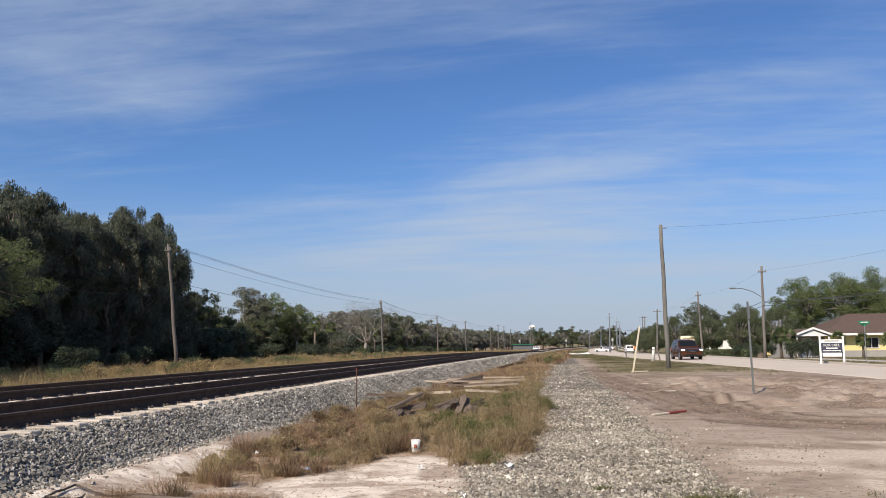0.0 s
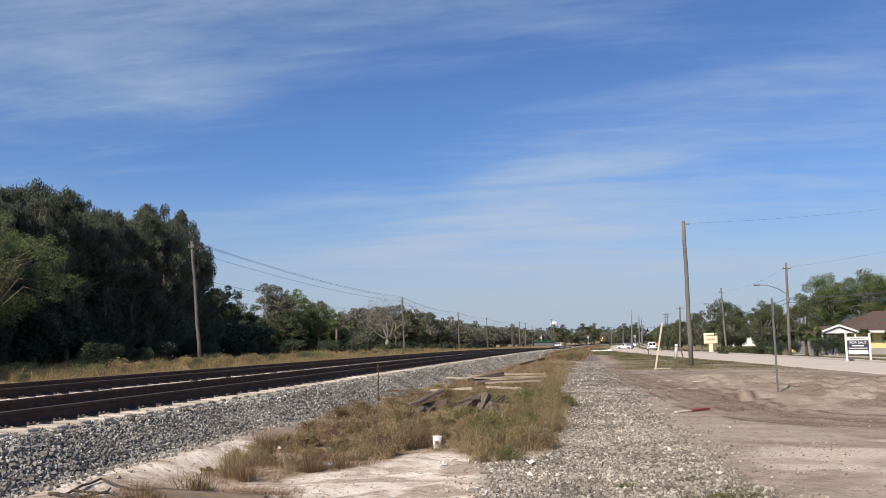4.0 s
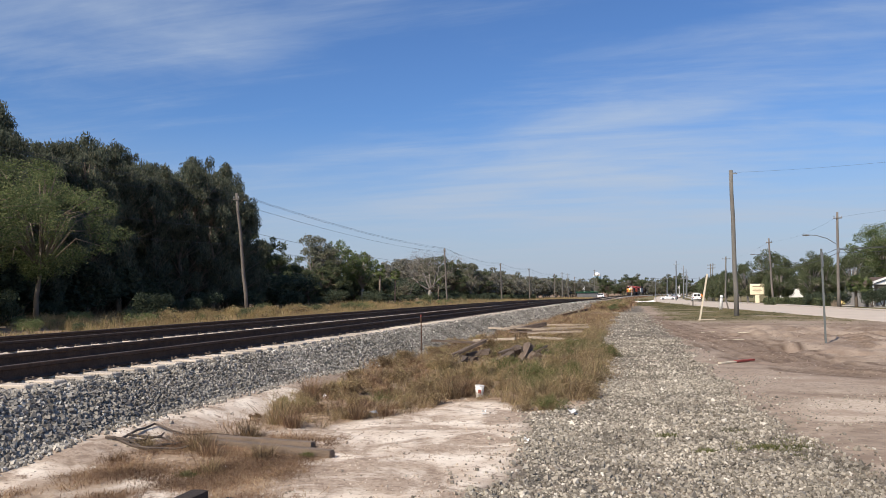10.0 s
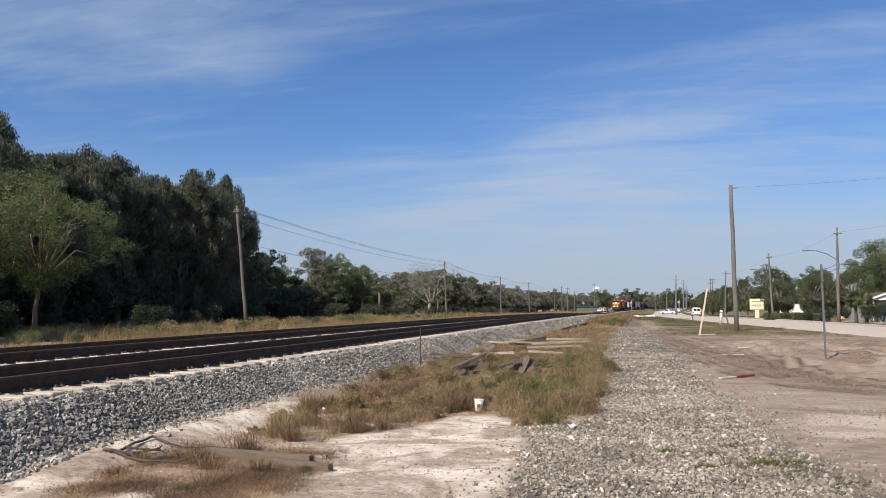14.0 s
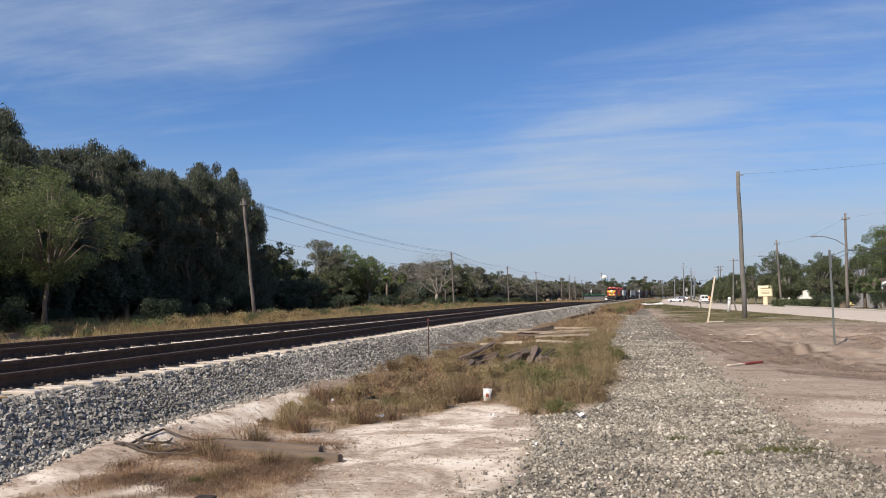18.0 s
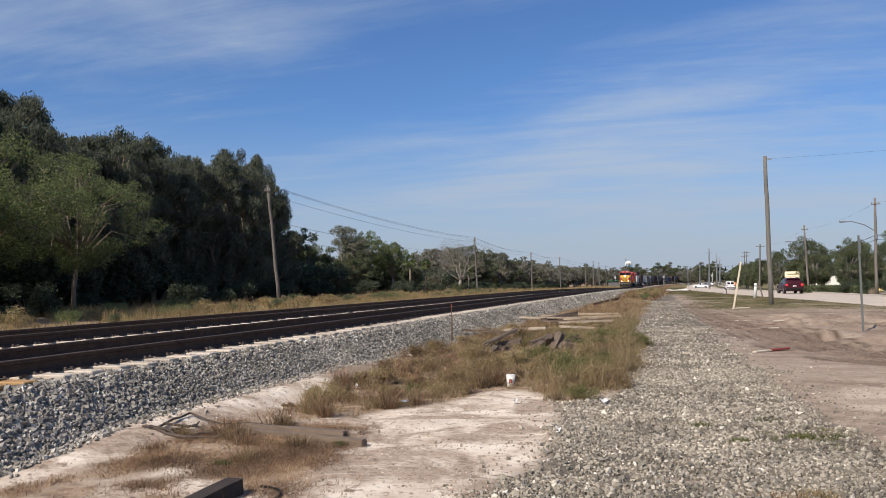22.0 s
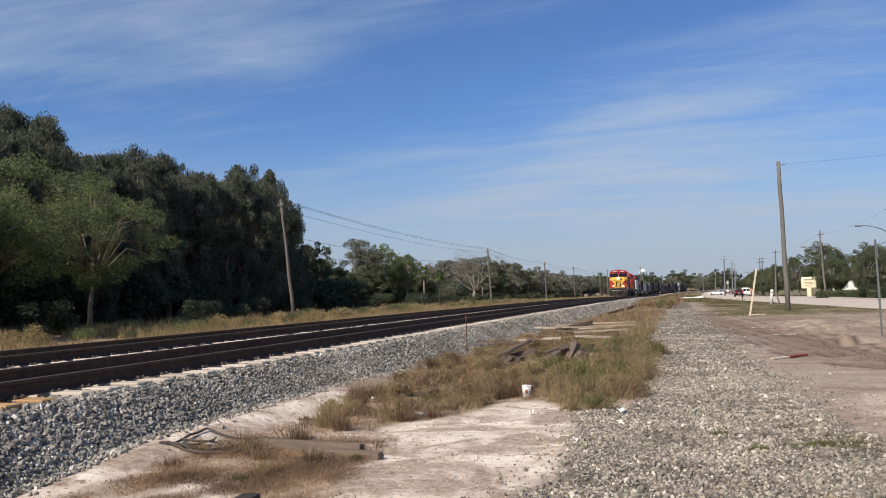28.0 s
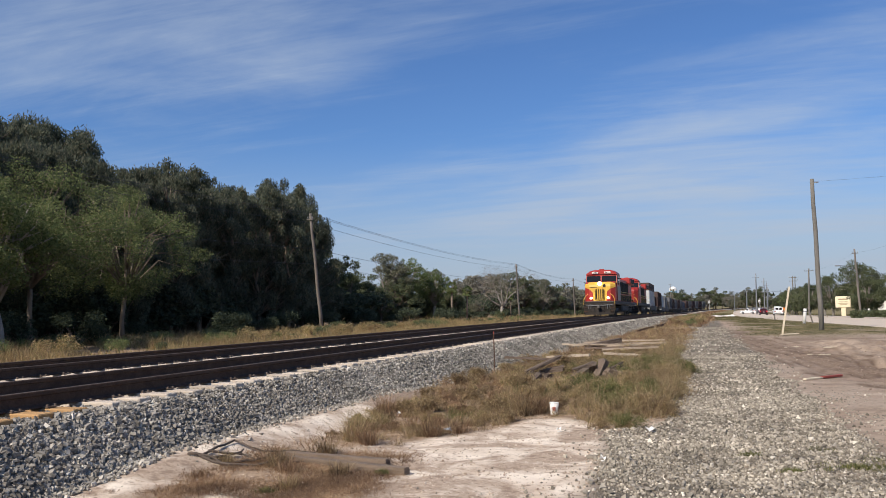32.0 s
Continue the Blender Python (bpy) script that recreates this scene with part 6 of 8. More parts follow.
    part("headlight", Geo().tube([(0, -1.40, 3.26), (0, -1.02, 3.26)], 0.20, 14), LAMP_ON if lit else CHROME, ob)
    part("beacon", Geo().box((0, -3.0, 4.77), (0.5, 0.3, 0.10), ch=0.04), LOCO_RED, ob)
    part("windscreen_post", Geo().box((0, -2.44, 3.8), (0.14, 0.07, 0.66), pose(0, 0, 0, 10)), LOCO_RED, ob)
    part("front_platform", Geo().box((0, -0.72, 1.36), (3.0, 0.6, 0.14), ch=0.02), LOCO_DARK, ob)
    part("pilot", Geo().add([(-1.45, -0.35, 0.15), (1.45, -0.35, 0.15), (1.5, -0.45, 1.3), (-1.5, -0.45, 1.3), (-1.45, -0.75, 0.15), (1.45, -0.75, 0.15), (1.5, -0.75, 1.3), (-1.5, -0.75, 1.3), (0, 0.02, 0.15), (0, -0.2, 0.75)], [(0, 8, 9, 3), (8, 1, 2, 9), (3, 9, 2), (4, 7, 6, 5), (3, 2, 6, 7), (0, 3, 7, 4), (1, 5, 6, 2), (0, 4, 5, 1, 8)]), LOCO_DARK, ob)
    part("uncoupling_lever", Geo().tube([(-1.35, -0.28, 1.12), (-0.4, -0.18, 1.08), (0.4, -0.18, 1.08), (1.35, -0.28, 1.12)], 0.025, 5), METAL_GREY, ob)
    for s in (-1.05, -0.8, 0.8, 1.05):
        part("control_hose", Geo().tube([(s, -0.38, 1.2), (s, -0.22, 0.95), (s * 1.02, -0.25, 0.7)], 0.022, 5), METAL_GREY, ob)
    part("coupler", Geo().box((0, -0.05, 0.88), (0.26, 0.7, 0.28), ch=0.05), LOCO_GREY, ob)
    for s in (-0.5, 0.5):
        part("brake_hose", Geo().tube([(s, -0.35, 0.95), (s, -0.10, 0.80), (s * 0.8, -0.05, 0.45)], 0.03, 5), BLACK, ob)
    # long hood, radiator wings, roof gear
    part("hood", Geo().box((0, -12.6, 2.75), (2.3, 14.8, 2.5), ch=0.12), LOCO_RED, ob)
    part("hood_band", Geo().box((0, -12.6, 1.9), (2.33, 14.6, 0.7), ch=0.02), LOCO_DARK, ob)
    for s in (-1, 1):
        part("cab_side", Geo().box((s * 1.562, -3.8, 2.3), (0.03, 2.5, 1.4), ch=0.01), SILVER if lit else LOCO_RED, ob)
    part("radiator", Geo().box((0, -17.8, 3.95), (3.05, 4.6, 0.75), ch=0.12), LOCO_RED, ob)
    for s in (-1, 1):
        for k in range(7):
            part("hood_door", Geo().box((s * 1.165, -6.9 - k * 1.45, 3.0), (0.04, 1.25, 1.3), ch=0.01), LOCO_DARK, ob)
        part("grille", Geo().box((s * 1.53, -17.8, 3.95), (0.03, 3.9, 0.5)), BLACK, ob)
        part("walkway_rail", Geo().tube([(s * 1.45, -5.3, 2.5), (s * 1.45, -20.8, 2.5)], 0.024, 5), LOCO_YELLOW, ob)
        for k in range(9):
            part("stanchion", Geo().tube([(s * 1.45, -5.3 - k * 1.94, 1.5), (s * 1.45, -5.3 - k * 1.94, 2.5)], 0.02, 4), LOCO_YELLOW, ob)
    part("dynamic_brake", Geo().box((0, -7.0, 4.1), (2.0, 2.4, 0.45), ch=0.08), LOCO_GREY, ob)
    part("exhaust", Geo().box((0, -11.2, 4.15), (1.0, 1.5, 0.35), ch=0.06), BLACK, ob)
    part("horn", Geo().tube([(0.4, -5.6, 4.55), (0.4, -5.1, 4.55)], [0.05, 0.11], 8), METAL_GREY, ob)
    bogie(ob, -4.3, 3, 4.0)
    bogie(ob, -17.7, 3, 4.0)
    ob.scale = (1.0, 1.0, 0.985)
    return ob


def well_car(boxes, label):
    """A low container car; boxes are (material, height from the deck, length) stacked."""
    ob = thing("container_wagon", label, "rail wagon", group="wagons of the freight train")
    L = 19.0
    g = Geo()
    for s in (-1, 1):
        g.box((s * 1.35, -L / 2, 0.95), (0.14, L - 4.4, 0.75), ch=0.03)
    g.box((0, -L / 2, 0.65), (2.6, L - 4.6, 0.12))
    for e in (-1.5, -L + 1.5):
        g.box((0, e, 1.12), (2.6, 2.6, 0.3), ch=0.05)
    part("well", g, LOCO_GREY, ob)
    for y in (-1.6, -L + 1.6):
        bogie(ob, y, 2, 1.75)
    z = 0.75
    for mat, h, ln in boxes:
        c = Geo().box((0, -L / 2, z + h / 2), (2.44, ln, h), ch=0.03)
        for k in range(int(ln / 0.55)):
            for s in (-1, 1):
                c.box((s * 1.222, -L / 2 - ln / 2 + 0.4 + k * 0.55, z + h / 2), (0.05, 0.26, h - 0.3))
        box = part("container", c, mat, ob)
        part("container_door", Geo().box((0, -L / 2 + ln / 2 + 0.02, z + h / 2), (2.3, 0.05, h - 0.2), ch=0.01), mat, box)
        z += h + 0.01
    return ob


def hopper_car(mat, label):
    ob = thing("hopper_wagon", label, "rail wagon", group="wagons of the freight train")
    L = 15.5
    side = [(-L + 0.8, 3.9), (-0.8, 3.9), (-0.8, 2.9), (-2.8, 1.2), (-L + 2.8, 1.2), (-L + 0.8, 2.9)]
    part("body", Geo().prism(side, -1.5, 1.5), mat, ob)
    part("sill", Geo().box((0, -L / 2, 1.15), (2.6, L - 0.4, 0.3), ch=0.04), LOCO_GREY, ob)
    for s in (-1, 1):
        for k in range(9):
            part("rib", Geo().box((s * 1.54, -2.6 - k * (L - 5.2) / 8, 2.6), (0.10, 0.12, 2.5), ch=0.01), mat, ob)
        for e in (-0.9, -L + 0.9):
            part("corner_post", Geo().box((s * 1.35, e, 2.5), (0.14, 0.14, 2.6)), mat, ob)
    for y in (-1.9, -L + 1.9):
        bogie(ob, y, 2, 1.75)
    return ob


TRAIN_SPEED, TRAIN_END = 15.55, 80.8
consist = []


def build_train():
    a = locomotive("red and yellow diesel locomotive with headlights lit, pulling a freight train", True)
    b = locomotive("second red diesel locomotive coupled behind the first", False)
    row = [(a, 22.0), (b, 22.0)]
    kinds = [(well_car([(BOX_WHITE, 2.9, 12.2)], "container wagon with one white container"), 19.0), (well_car([(BOX_WHITE, 2.9, 12.2), (BOX_BROWN, 1.2, 12.2)], "container wagon with a white container under a low brown flat rack"), 19.0),
             (well_car([(BOX_GREY, 2.9, 12.2)], "container wagon with one grey container"), 19.0), (hopper_car(BOX_GREY, "grey ribbed hopper wagon"), 15.5), (hopper_car(BOX_BROWN, "dark brown hopper wagon"), 15.5), (well_car([(BOX_BLUE, 2.6, 12.2)], "container wagon with a dark blue container"), 19.0)]
    order = [1, 4, 0, 2, 3, 4, 3, 4, 3, 5, 4, 3, 4, 3, 4, 3]
    used = set()
    for k in order:
        ob, ln = kinds[k]
        if k in used:
            ob = copy_thing(ob, Matrix())
        used.add(k)
        row.append((ob, ln))
    s = 0.0
    for ob, ln in row:
        consist.append((ob, s, ln))
        s += ln + 0.9


def line_pose(y, front):
    """Where a wagon stands whose front end is at y on the far track, heading towards the camera."""
    def at(v):
        return Vector((CENTRE_2 + float(bend(v)), v, RAIL_TOP + float(fall(v))))
    a, b = at(y + front * 0.12), at(y + front * 0.88)
    d = a - b
    ang = math.degrees(math.atan2(-d.x, d.y))
    tilt = math.degrees(math.asin(d.z / d.length))
    tip = a + d.normalized() * (front * 0.12)
    return pose(tip.x, tip.y, tip.z, tilt, 0, ang)

# ---- road vehicles: local y is forward ----
TYRE_MESH = Geo().tube([(-0.12, 0, 0), (-0.09, 0, 0), (0.09, 0, 0), (0.12, 0, 0)], [0.32, 0.385, 0.385, 0.32], 22).mesh("tyre", TYRE, True)
RIM_MESH = Geo()
for spoke in range(5):
    RIM_MESH.box((0, 0, 0), (0.262, 0.08, 0.52), pose(0, 0, 0, spoke * 36), ch=0.01)
RIM_MESH.tube([(-0.122, 0, 0), (0.122, 0, 0)], 0.10, 12)
RIM_MESH.tube([(-0.126, 0, 0), (-0.118, 0, 0), (0.118, 0, 0), (0.126, 0, 0)], [0.24, 0.285, 0.285, 0.24], 20)
RIM_MESH = RIM_MESH.mesh("rim", ALLOY)


def car(name, label, paint, L=4.7, W=1.86, H=1.72, kind="suv", lights=False, brake=False, group=""):
    """A car with body, glasshouse, four wheels, lamps and trim."""
    ob = thing(name, label, "car" if kind != "van" else "van", group=group)
    h = L / 2
    belt = (0.98 if kind != "van" else 1.05) * (1.12 if H > 1.8 and kind == "suv" else 1)
    hood = (1.06 if H > 1.8 else 0.96) if kind == "suv" else 0.92
    nose_z = 0.98 if H > 1.8 and kind == "suv" else 0.88
    if kind == "van":
        stations = [(-h, 0.40, 1.0), (-h + 0.08, 0.30, 1.02), (-h + 1.0, 0.26, 1.02), (h - 1.0, 0.26, 1.02), (h - 0.25, 0.28, 1.0), (h, 0.40, 0.82)]
    else:
        stations = [(-h, 0.45, 0.92), (-h + 0.10, 0.34, belt), (-h + 0.9, 0.27, belt + 0.02), (h - 1.75, 0.26, belt), (h - 1.2, 0.26, hood + 0.03), (h - 0.45, 0.27, hood), (h - 0.08, 0.32, nose_z), (h, 0.42, 0.72)]
    rings = []
    for y, z0, z1 in stations:
        w = W / 2 * (1 - 0.10 * max(0, abs(y) / h - 0.72) / 0.28)
        rings.append([(-w * 0.94, y, z0), (w * 0.94, y, z0), (w, y, z0 + 0.18), (w, y, (z0 + z1) / 2 + 0.05), (w * 0.965, y, z1 - 0.05), (w * 0.90, y, z1), (-w * 0.90, y, z1), (-w * 0.965, y, z1 - 0.05), (-w, y, (z0 + z1) / 2 + 0.05), (-w, y, z0 + 0.18)])
    part("body", Geo().loft(rings), paint, ob)
    # glasshouse: dark glass skin with painted pillars and roof over it
    if kind == "van":
        y0, y1, y2, y3 = -h + 0.04, -h + 0.10, h - 1.75, h - 0.85
    elif kind == "pickup":
        y0, y1, y2, y3 = -h + 1.9, -h + 2.05, h - 2.2, h - 1.5
    else:
        y0, y1, y2, y3 = -h + 0.08, -h + 0.50, h - 2.35, h - 1.48
    wb, wt = W / 2 * 0.915, W / 2 * 0.745
    if kind == "van":
        glass = Geo().add([(-wb, y0, belt - 0.02), (wb, y0, belt - 0.02), (wb, y3, belt - 0.02), (-wb, y3, belt - 0.02), (-wt, y1, H - 0.06), (wt, y1, H - 0.06), (wt, y2, H - 0.06), (-wt, y2, H - 0.06)], [(3, 2, 1, 0), (0, 1, 5, 4), (1, 2, 6, 5), (2, 3, 7, 6), (3, 0, 4, 7), (4, 5, 6, 7)])
        part("cabin", glass, paint, ob)
        part("roof", Geo().box((0, (y1 + y2) / 2, H - 0.035), (wt * 2 + 0.03, abs(y2 - y1) + 0.12, 0.08), ch=0.03), paint, ob)
    else:
        # cabin shell with a domed roof, then the panes set a finger proud of it
        def half(z):
            return wb + (wt - wb) * (z - belt) / (H - belt)

        rings = []
        for y, z in ((y0, belt + 0.05), (y0 + 0.14, belt + 0.40), (y1, H - 0.10), (y1 + 0.45, H - 0.01), ((y1 + y2) / 2, H), (y2 - 0.25, H - 0.02), (y2 + 0.12, H - 0.10), (y3, belt + 0.04)):
            k = min(0.14, (z - belt) * 0.5)
            rings.append([(-wb, y, belt - 0.03), (wb, y, belt - 0.03), (half(z - k), y, z - k), (half(z) - 0.07, y, z - k * 0.25), (half(z) - 0.22, y, z), (-half(z) + 0.22, y, z), (-half(z) + 0.07, y, z - k * 0.25), (-half(z - k), y, z - k)])
        part("cabin", Geo().loft(rings), paint, ob)
        zt, zb = H - 0.16, belt + 0.07

        def pane(name, corners, out):
            inner = [Vector(p) - Vector(out) * 0.04 for p in corners]
            n = len(corners)
            g = Geo().add([Vector(p) + Vector(out) * 0.014 for p in corners] + inner, [tuple(range(n)), tuple(range(2 * n - 1, n - 1, -1))] + [(k, k + n, (k + 1) % n + n, (k + 1) % n) for k in range(n)])
            part(name, g, DARK_GLASS, ob)

        mid = y0 + (y3 - y0) * 0.56
        for s in (-1, 1):
            out = (s, 0, 0.35)
            tail = y0 + 1.0 if kind == "suv" else y0 + 0.2
            for name, f0, f1, g0, g1 in (("front_side_window", mid + 0.05, mid + 0.05, y3 - 0.22, y2 + 0.05), ("rear_side_window", tail + 0.05, tail + 0.10, mid - 0.05, mid - 0.05), ("quarter_window", y0 + 0.32, y1 + 0.22, tail - 0.06, tail - 0.01)):
                if g0 - f0 < 0.3:
                    continue
                pane(name, [(s * half(zb), f0, zb), (s * half(zb), g0, zb), (s * half(zt), g1, zt), (s * half(zt), f1, zt)], out)
        slope = Vector((0, H - 0.14 - belt, y3 - y2 - 0.12)).normalized()
        pane("windscreen", [(-wb + 0.14, y3 - 0.10, belt + 0.11), (wb - 0.14, y3 - 0.10, belt + 0.11), (wt - 0.06, y2 + 0.19, H - 0.15), (-wt + 0.06, y2 + 0.19, H - 0.15)], slope)
        pane("rear_window", [(-wb + 0.16, y0 + 0.135, belt + 0.36), (wb - 0.16, y0 + 0.135, belt + 0.36), (wt - 0.05, y1 - 0.06, H - 0.15), (-wt + 0.05, y1 - 0.06, H - 0.15)], (0, -0.8, 0.45))
        if kind == "suv":
            part("rear_spoiler", Geo().box((0, y1 - 0.12, H - 0.07), (wt * 1.9, 0.30, 0.04), ch=0.015), paint, ob)
            part("rear_wiper", Geo().box((0.1, y0 + 0.10, belt + 0.42), (0.5, 0.02, 0.02)), BLACK, ob)
        for s in (-1, 1):
            part("door_seam", Geo().box((s * (W / 2 + 0.001), mid, (belt + 0.42) / 2), (0.01, 0.014, belt - 0.5)), BLACK, ob)
            part("door_seam", Geo().box((s * (W / 2 + 0.001), y3 - 0.10, (belt + 0.42) / 2), (0.01, 0.014, belt - 0.5)), BLACK, ob)
    for s in (-1, 1):
        for y in (-h + 0.92, h - 0.92):
            w = part("wheel", TYRE_MESH, None, ob, at=pose(s * (W / 2 - 0.115), y, 0.385))
            part("rim", RIM_MESH, None, w)
            part("wheel_arch", Geo().tube([(s * (W / 2 - 0.09), y, 0.40), (s * (W / 2 + 0.004), y, 0.40)], 0.45, 20, False), BLACK, ob)
        part("mirror", Geo().box((s * (W / 2 + 0.08), y3 - 0.35, belt + 0.10), (0.20, 0.12, 0.15), ch=0.04), paint, ob)
        part("headlight", Geo().box((s * W * 0.395, h - 0.16, nose_z - 0.10), (0.30, 0.24, 0.11), pose(0, 0, 0, 0, 0, -s * 18), ch=0.03), LAMP_ON if lights else CHROME, ob)
        part("fog_lamp", Geo().box((s * W * 0.37, h - 0.10, 0.50), (0.16, 0.14, 0.06), ch=0.02), AMBER if lights else BLACK, ob)
        part("tail_light", Geo().box((s * W * 0.40, -h + 0.06, 0.92), (0.26, 0.16, 0.22), ch=0.03), TAIL_ON if brake else TAIL_OFF, ob)
        part("door_handle", Geo().box((s * (W / 2 + 0.005), 0.1, belt - 0.12), (0.03, 0.20, 0.04), ch=0.01), CHROME, ob)
        part("sill", Geo().box((s * (W / 2 - 0.03), 0, 0.30), (0.10, L - 2.7, 0.14), ch=0.03), BLACK, ob)
    part("grille", Geo().box((0, h - 0.06, nose_z - 0.22), (W * 0.62, 0.14, 0.30), ch=0.05), BLACK, ob)
    part("grille_bar", Geo().box((0, h + 0.012, nose_z - 0.20), (W * 0.60, 0.03, 0.035), ch=0.01), CHROME, ob)
    part("lower_intake", Geo().box((0, h - 0.04, 0.47), (W * 0.50, 0.12, 0.12), ch=0.03), BLACK, ob)
    part("badge", Geo().box((0, h + 0.03, nose_z - 0.20), (0.20, 0.03, 0.06), ch=0.01), CHROME, ob)
    part("bumper", Geo().box((0, h - 0.10, 0.36), (W * 0.88, 0.20, 0.18), ch=0.05), BLACK, ob)
    part("rear_bumper", Geo().box((0, -h + 0.06, 0.50), (W * 0.9, 0.16, 0.22), ch=0.05), BLACK, ob)
    part("number_plate", Geo().box((0, -h - 0.03, 0.78), (0.32, 0.02, 0.15)), WHITE, ob)
    part("plate_bar", Geo().box((0, -h - 0.045, 0.78), (0.22, 0.012, 0.06)), BLACK, ob)
    if kind == "van":
        part("windscreen", Geo().box((0, h - 1.28, 1.45), (W * 0.78, 0.05, 0.72), pose(0, 0, 0, 38), ch=0.02), DARK_GLASS, ob)
        for s in (-1, 1):
            part("side_window", Geo().box((s * W * 0.425, h - 1.75, 1.38), (0.03, 0.8, 0.5), pose(0, 0, 0, 0, -s * 8), ch=0.01), DARK_GLASS, ob)
            part("rear_window", Geo().box((s * 0.38, -h + 0.04, 1.45), (0.6, 0.04, 0.45), ch=0.02), DARK_GLASS, ob)
    if kind == "suv":
        for s in (-1, 1):
            part("roof_rail", Geo().tube([(s * wt * 0.92, y1 + 0.2, H + 0.03), (s * wt * 0.92, y2 - 0.2, H + 0.03)], 0.02, 5), BLACK, ob)
    return ob


def road_pose(y, lane, ahead):
    """On the road, lane metres in from its near edge; ahead is 1 up the road, -1 towards the camera."""
    p, q = road_edge(y) + lane, road_edge(y + 1.0) + lane
    ang = math.degrees(math.atan2(-(q - p), 1.0))
    z = float(fall(y)) + 0.035 + 0.04 * max(0.0, 1 - abs(lane - road_w(y) / 2) / (road_w(y) / 2))
    grade = math.degrees(math.atan(float(fall(y + 1) - fall(y))))
    return pose(float(p), y, z, grade * ahead, 0, ang + (180 if ahead < 0 else 0))


moving = {}


def build_cars():
    moving["bronze"] = car("bronze_suv", "bronze-brown sport utility car with lamps lit, driving along the road", CAR_BRONZE, L=5.0, W=1.98, H=1.86, lights=True)
    moving["maroon"] = car("maroon_suv", "dark maroon car with red tail lamps, driving away", CAR_MAROON, H=1.66, brake=True)
    van = car("white_van", "white van standing on the road far ahead", CAR_WHITE, L=5.0, W=1.95, H=2.0, kind="van")
    van.matrix_basis = road_pose(196, 8.5, 1)
    far = [("white_pickup", CAR_WHITE, "pickup", (8.1, 272, 85)), ("white_car", CAR_WHITE, "suv", (-17.5, 345, 100)), ("grey_car", CAR_GREY, "suv", (11.0, 300, 10)), ("white_car", CAR_WHITE, "suv", (12.4, 320, 20))]
    for nm, paint, kind, (x, y, a) in far:
        c = car(nm, "small " + nm.replace("_", " ") + " far off by the level crossing", paint, kind=kind, group="cars by the crossing")
        c.matrix_basis = pose(x, y, float(ground_z(x, y)) + 0.02, 0, 0, a)

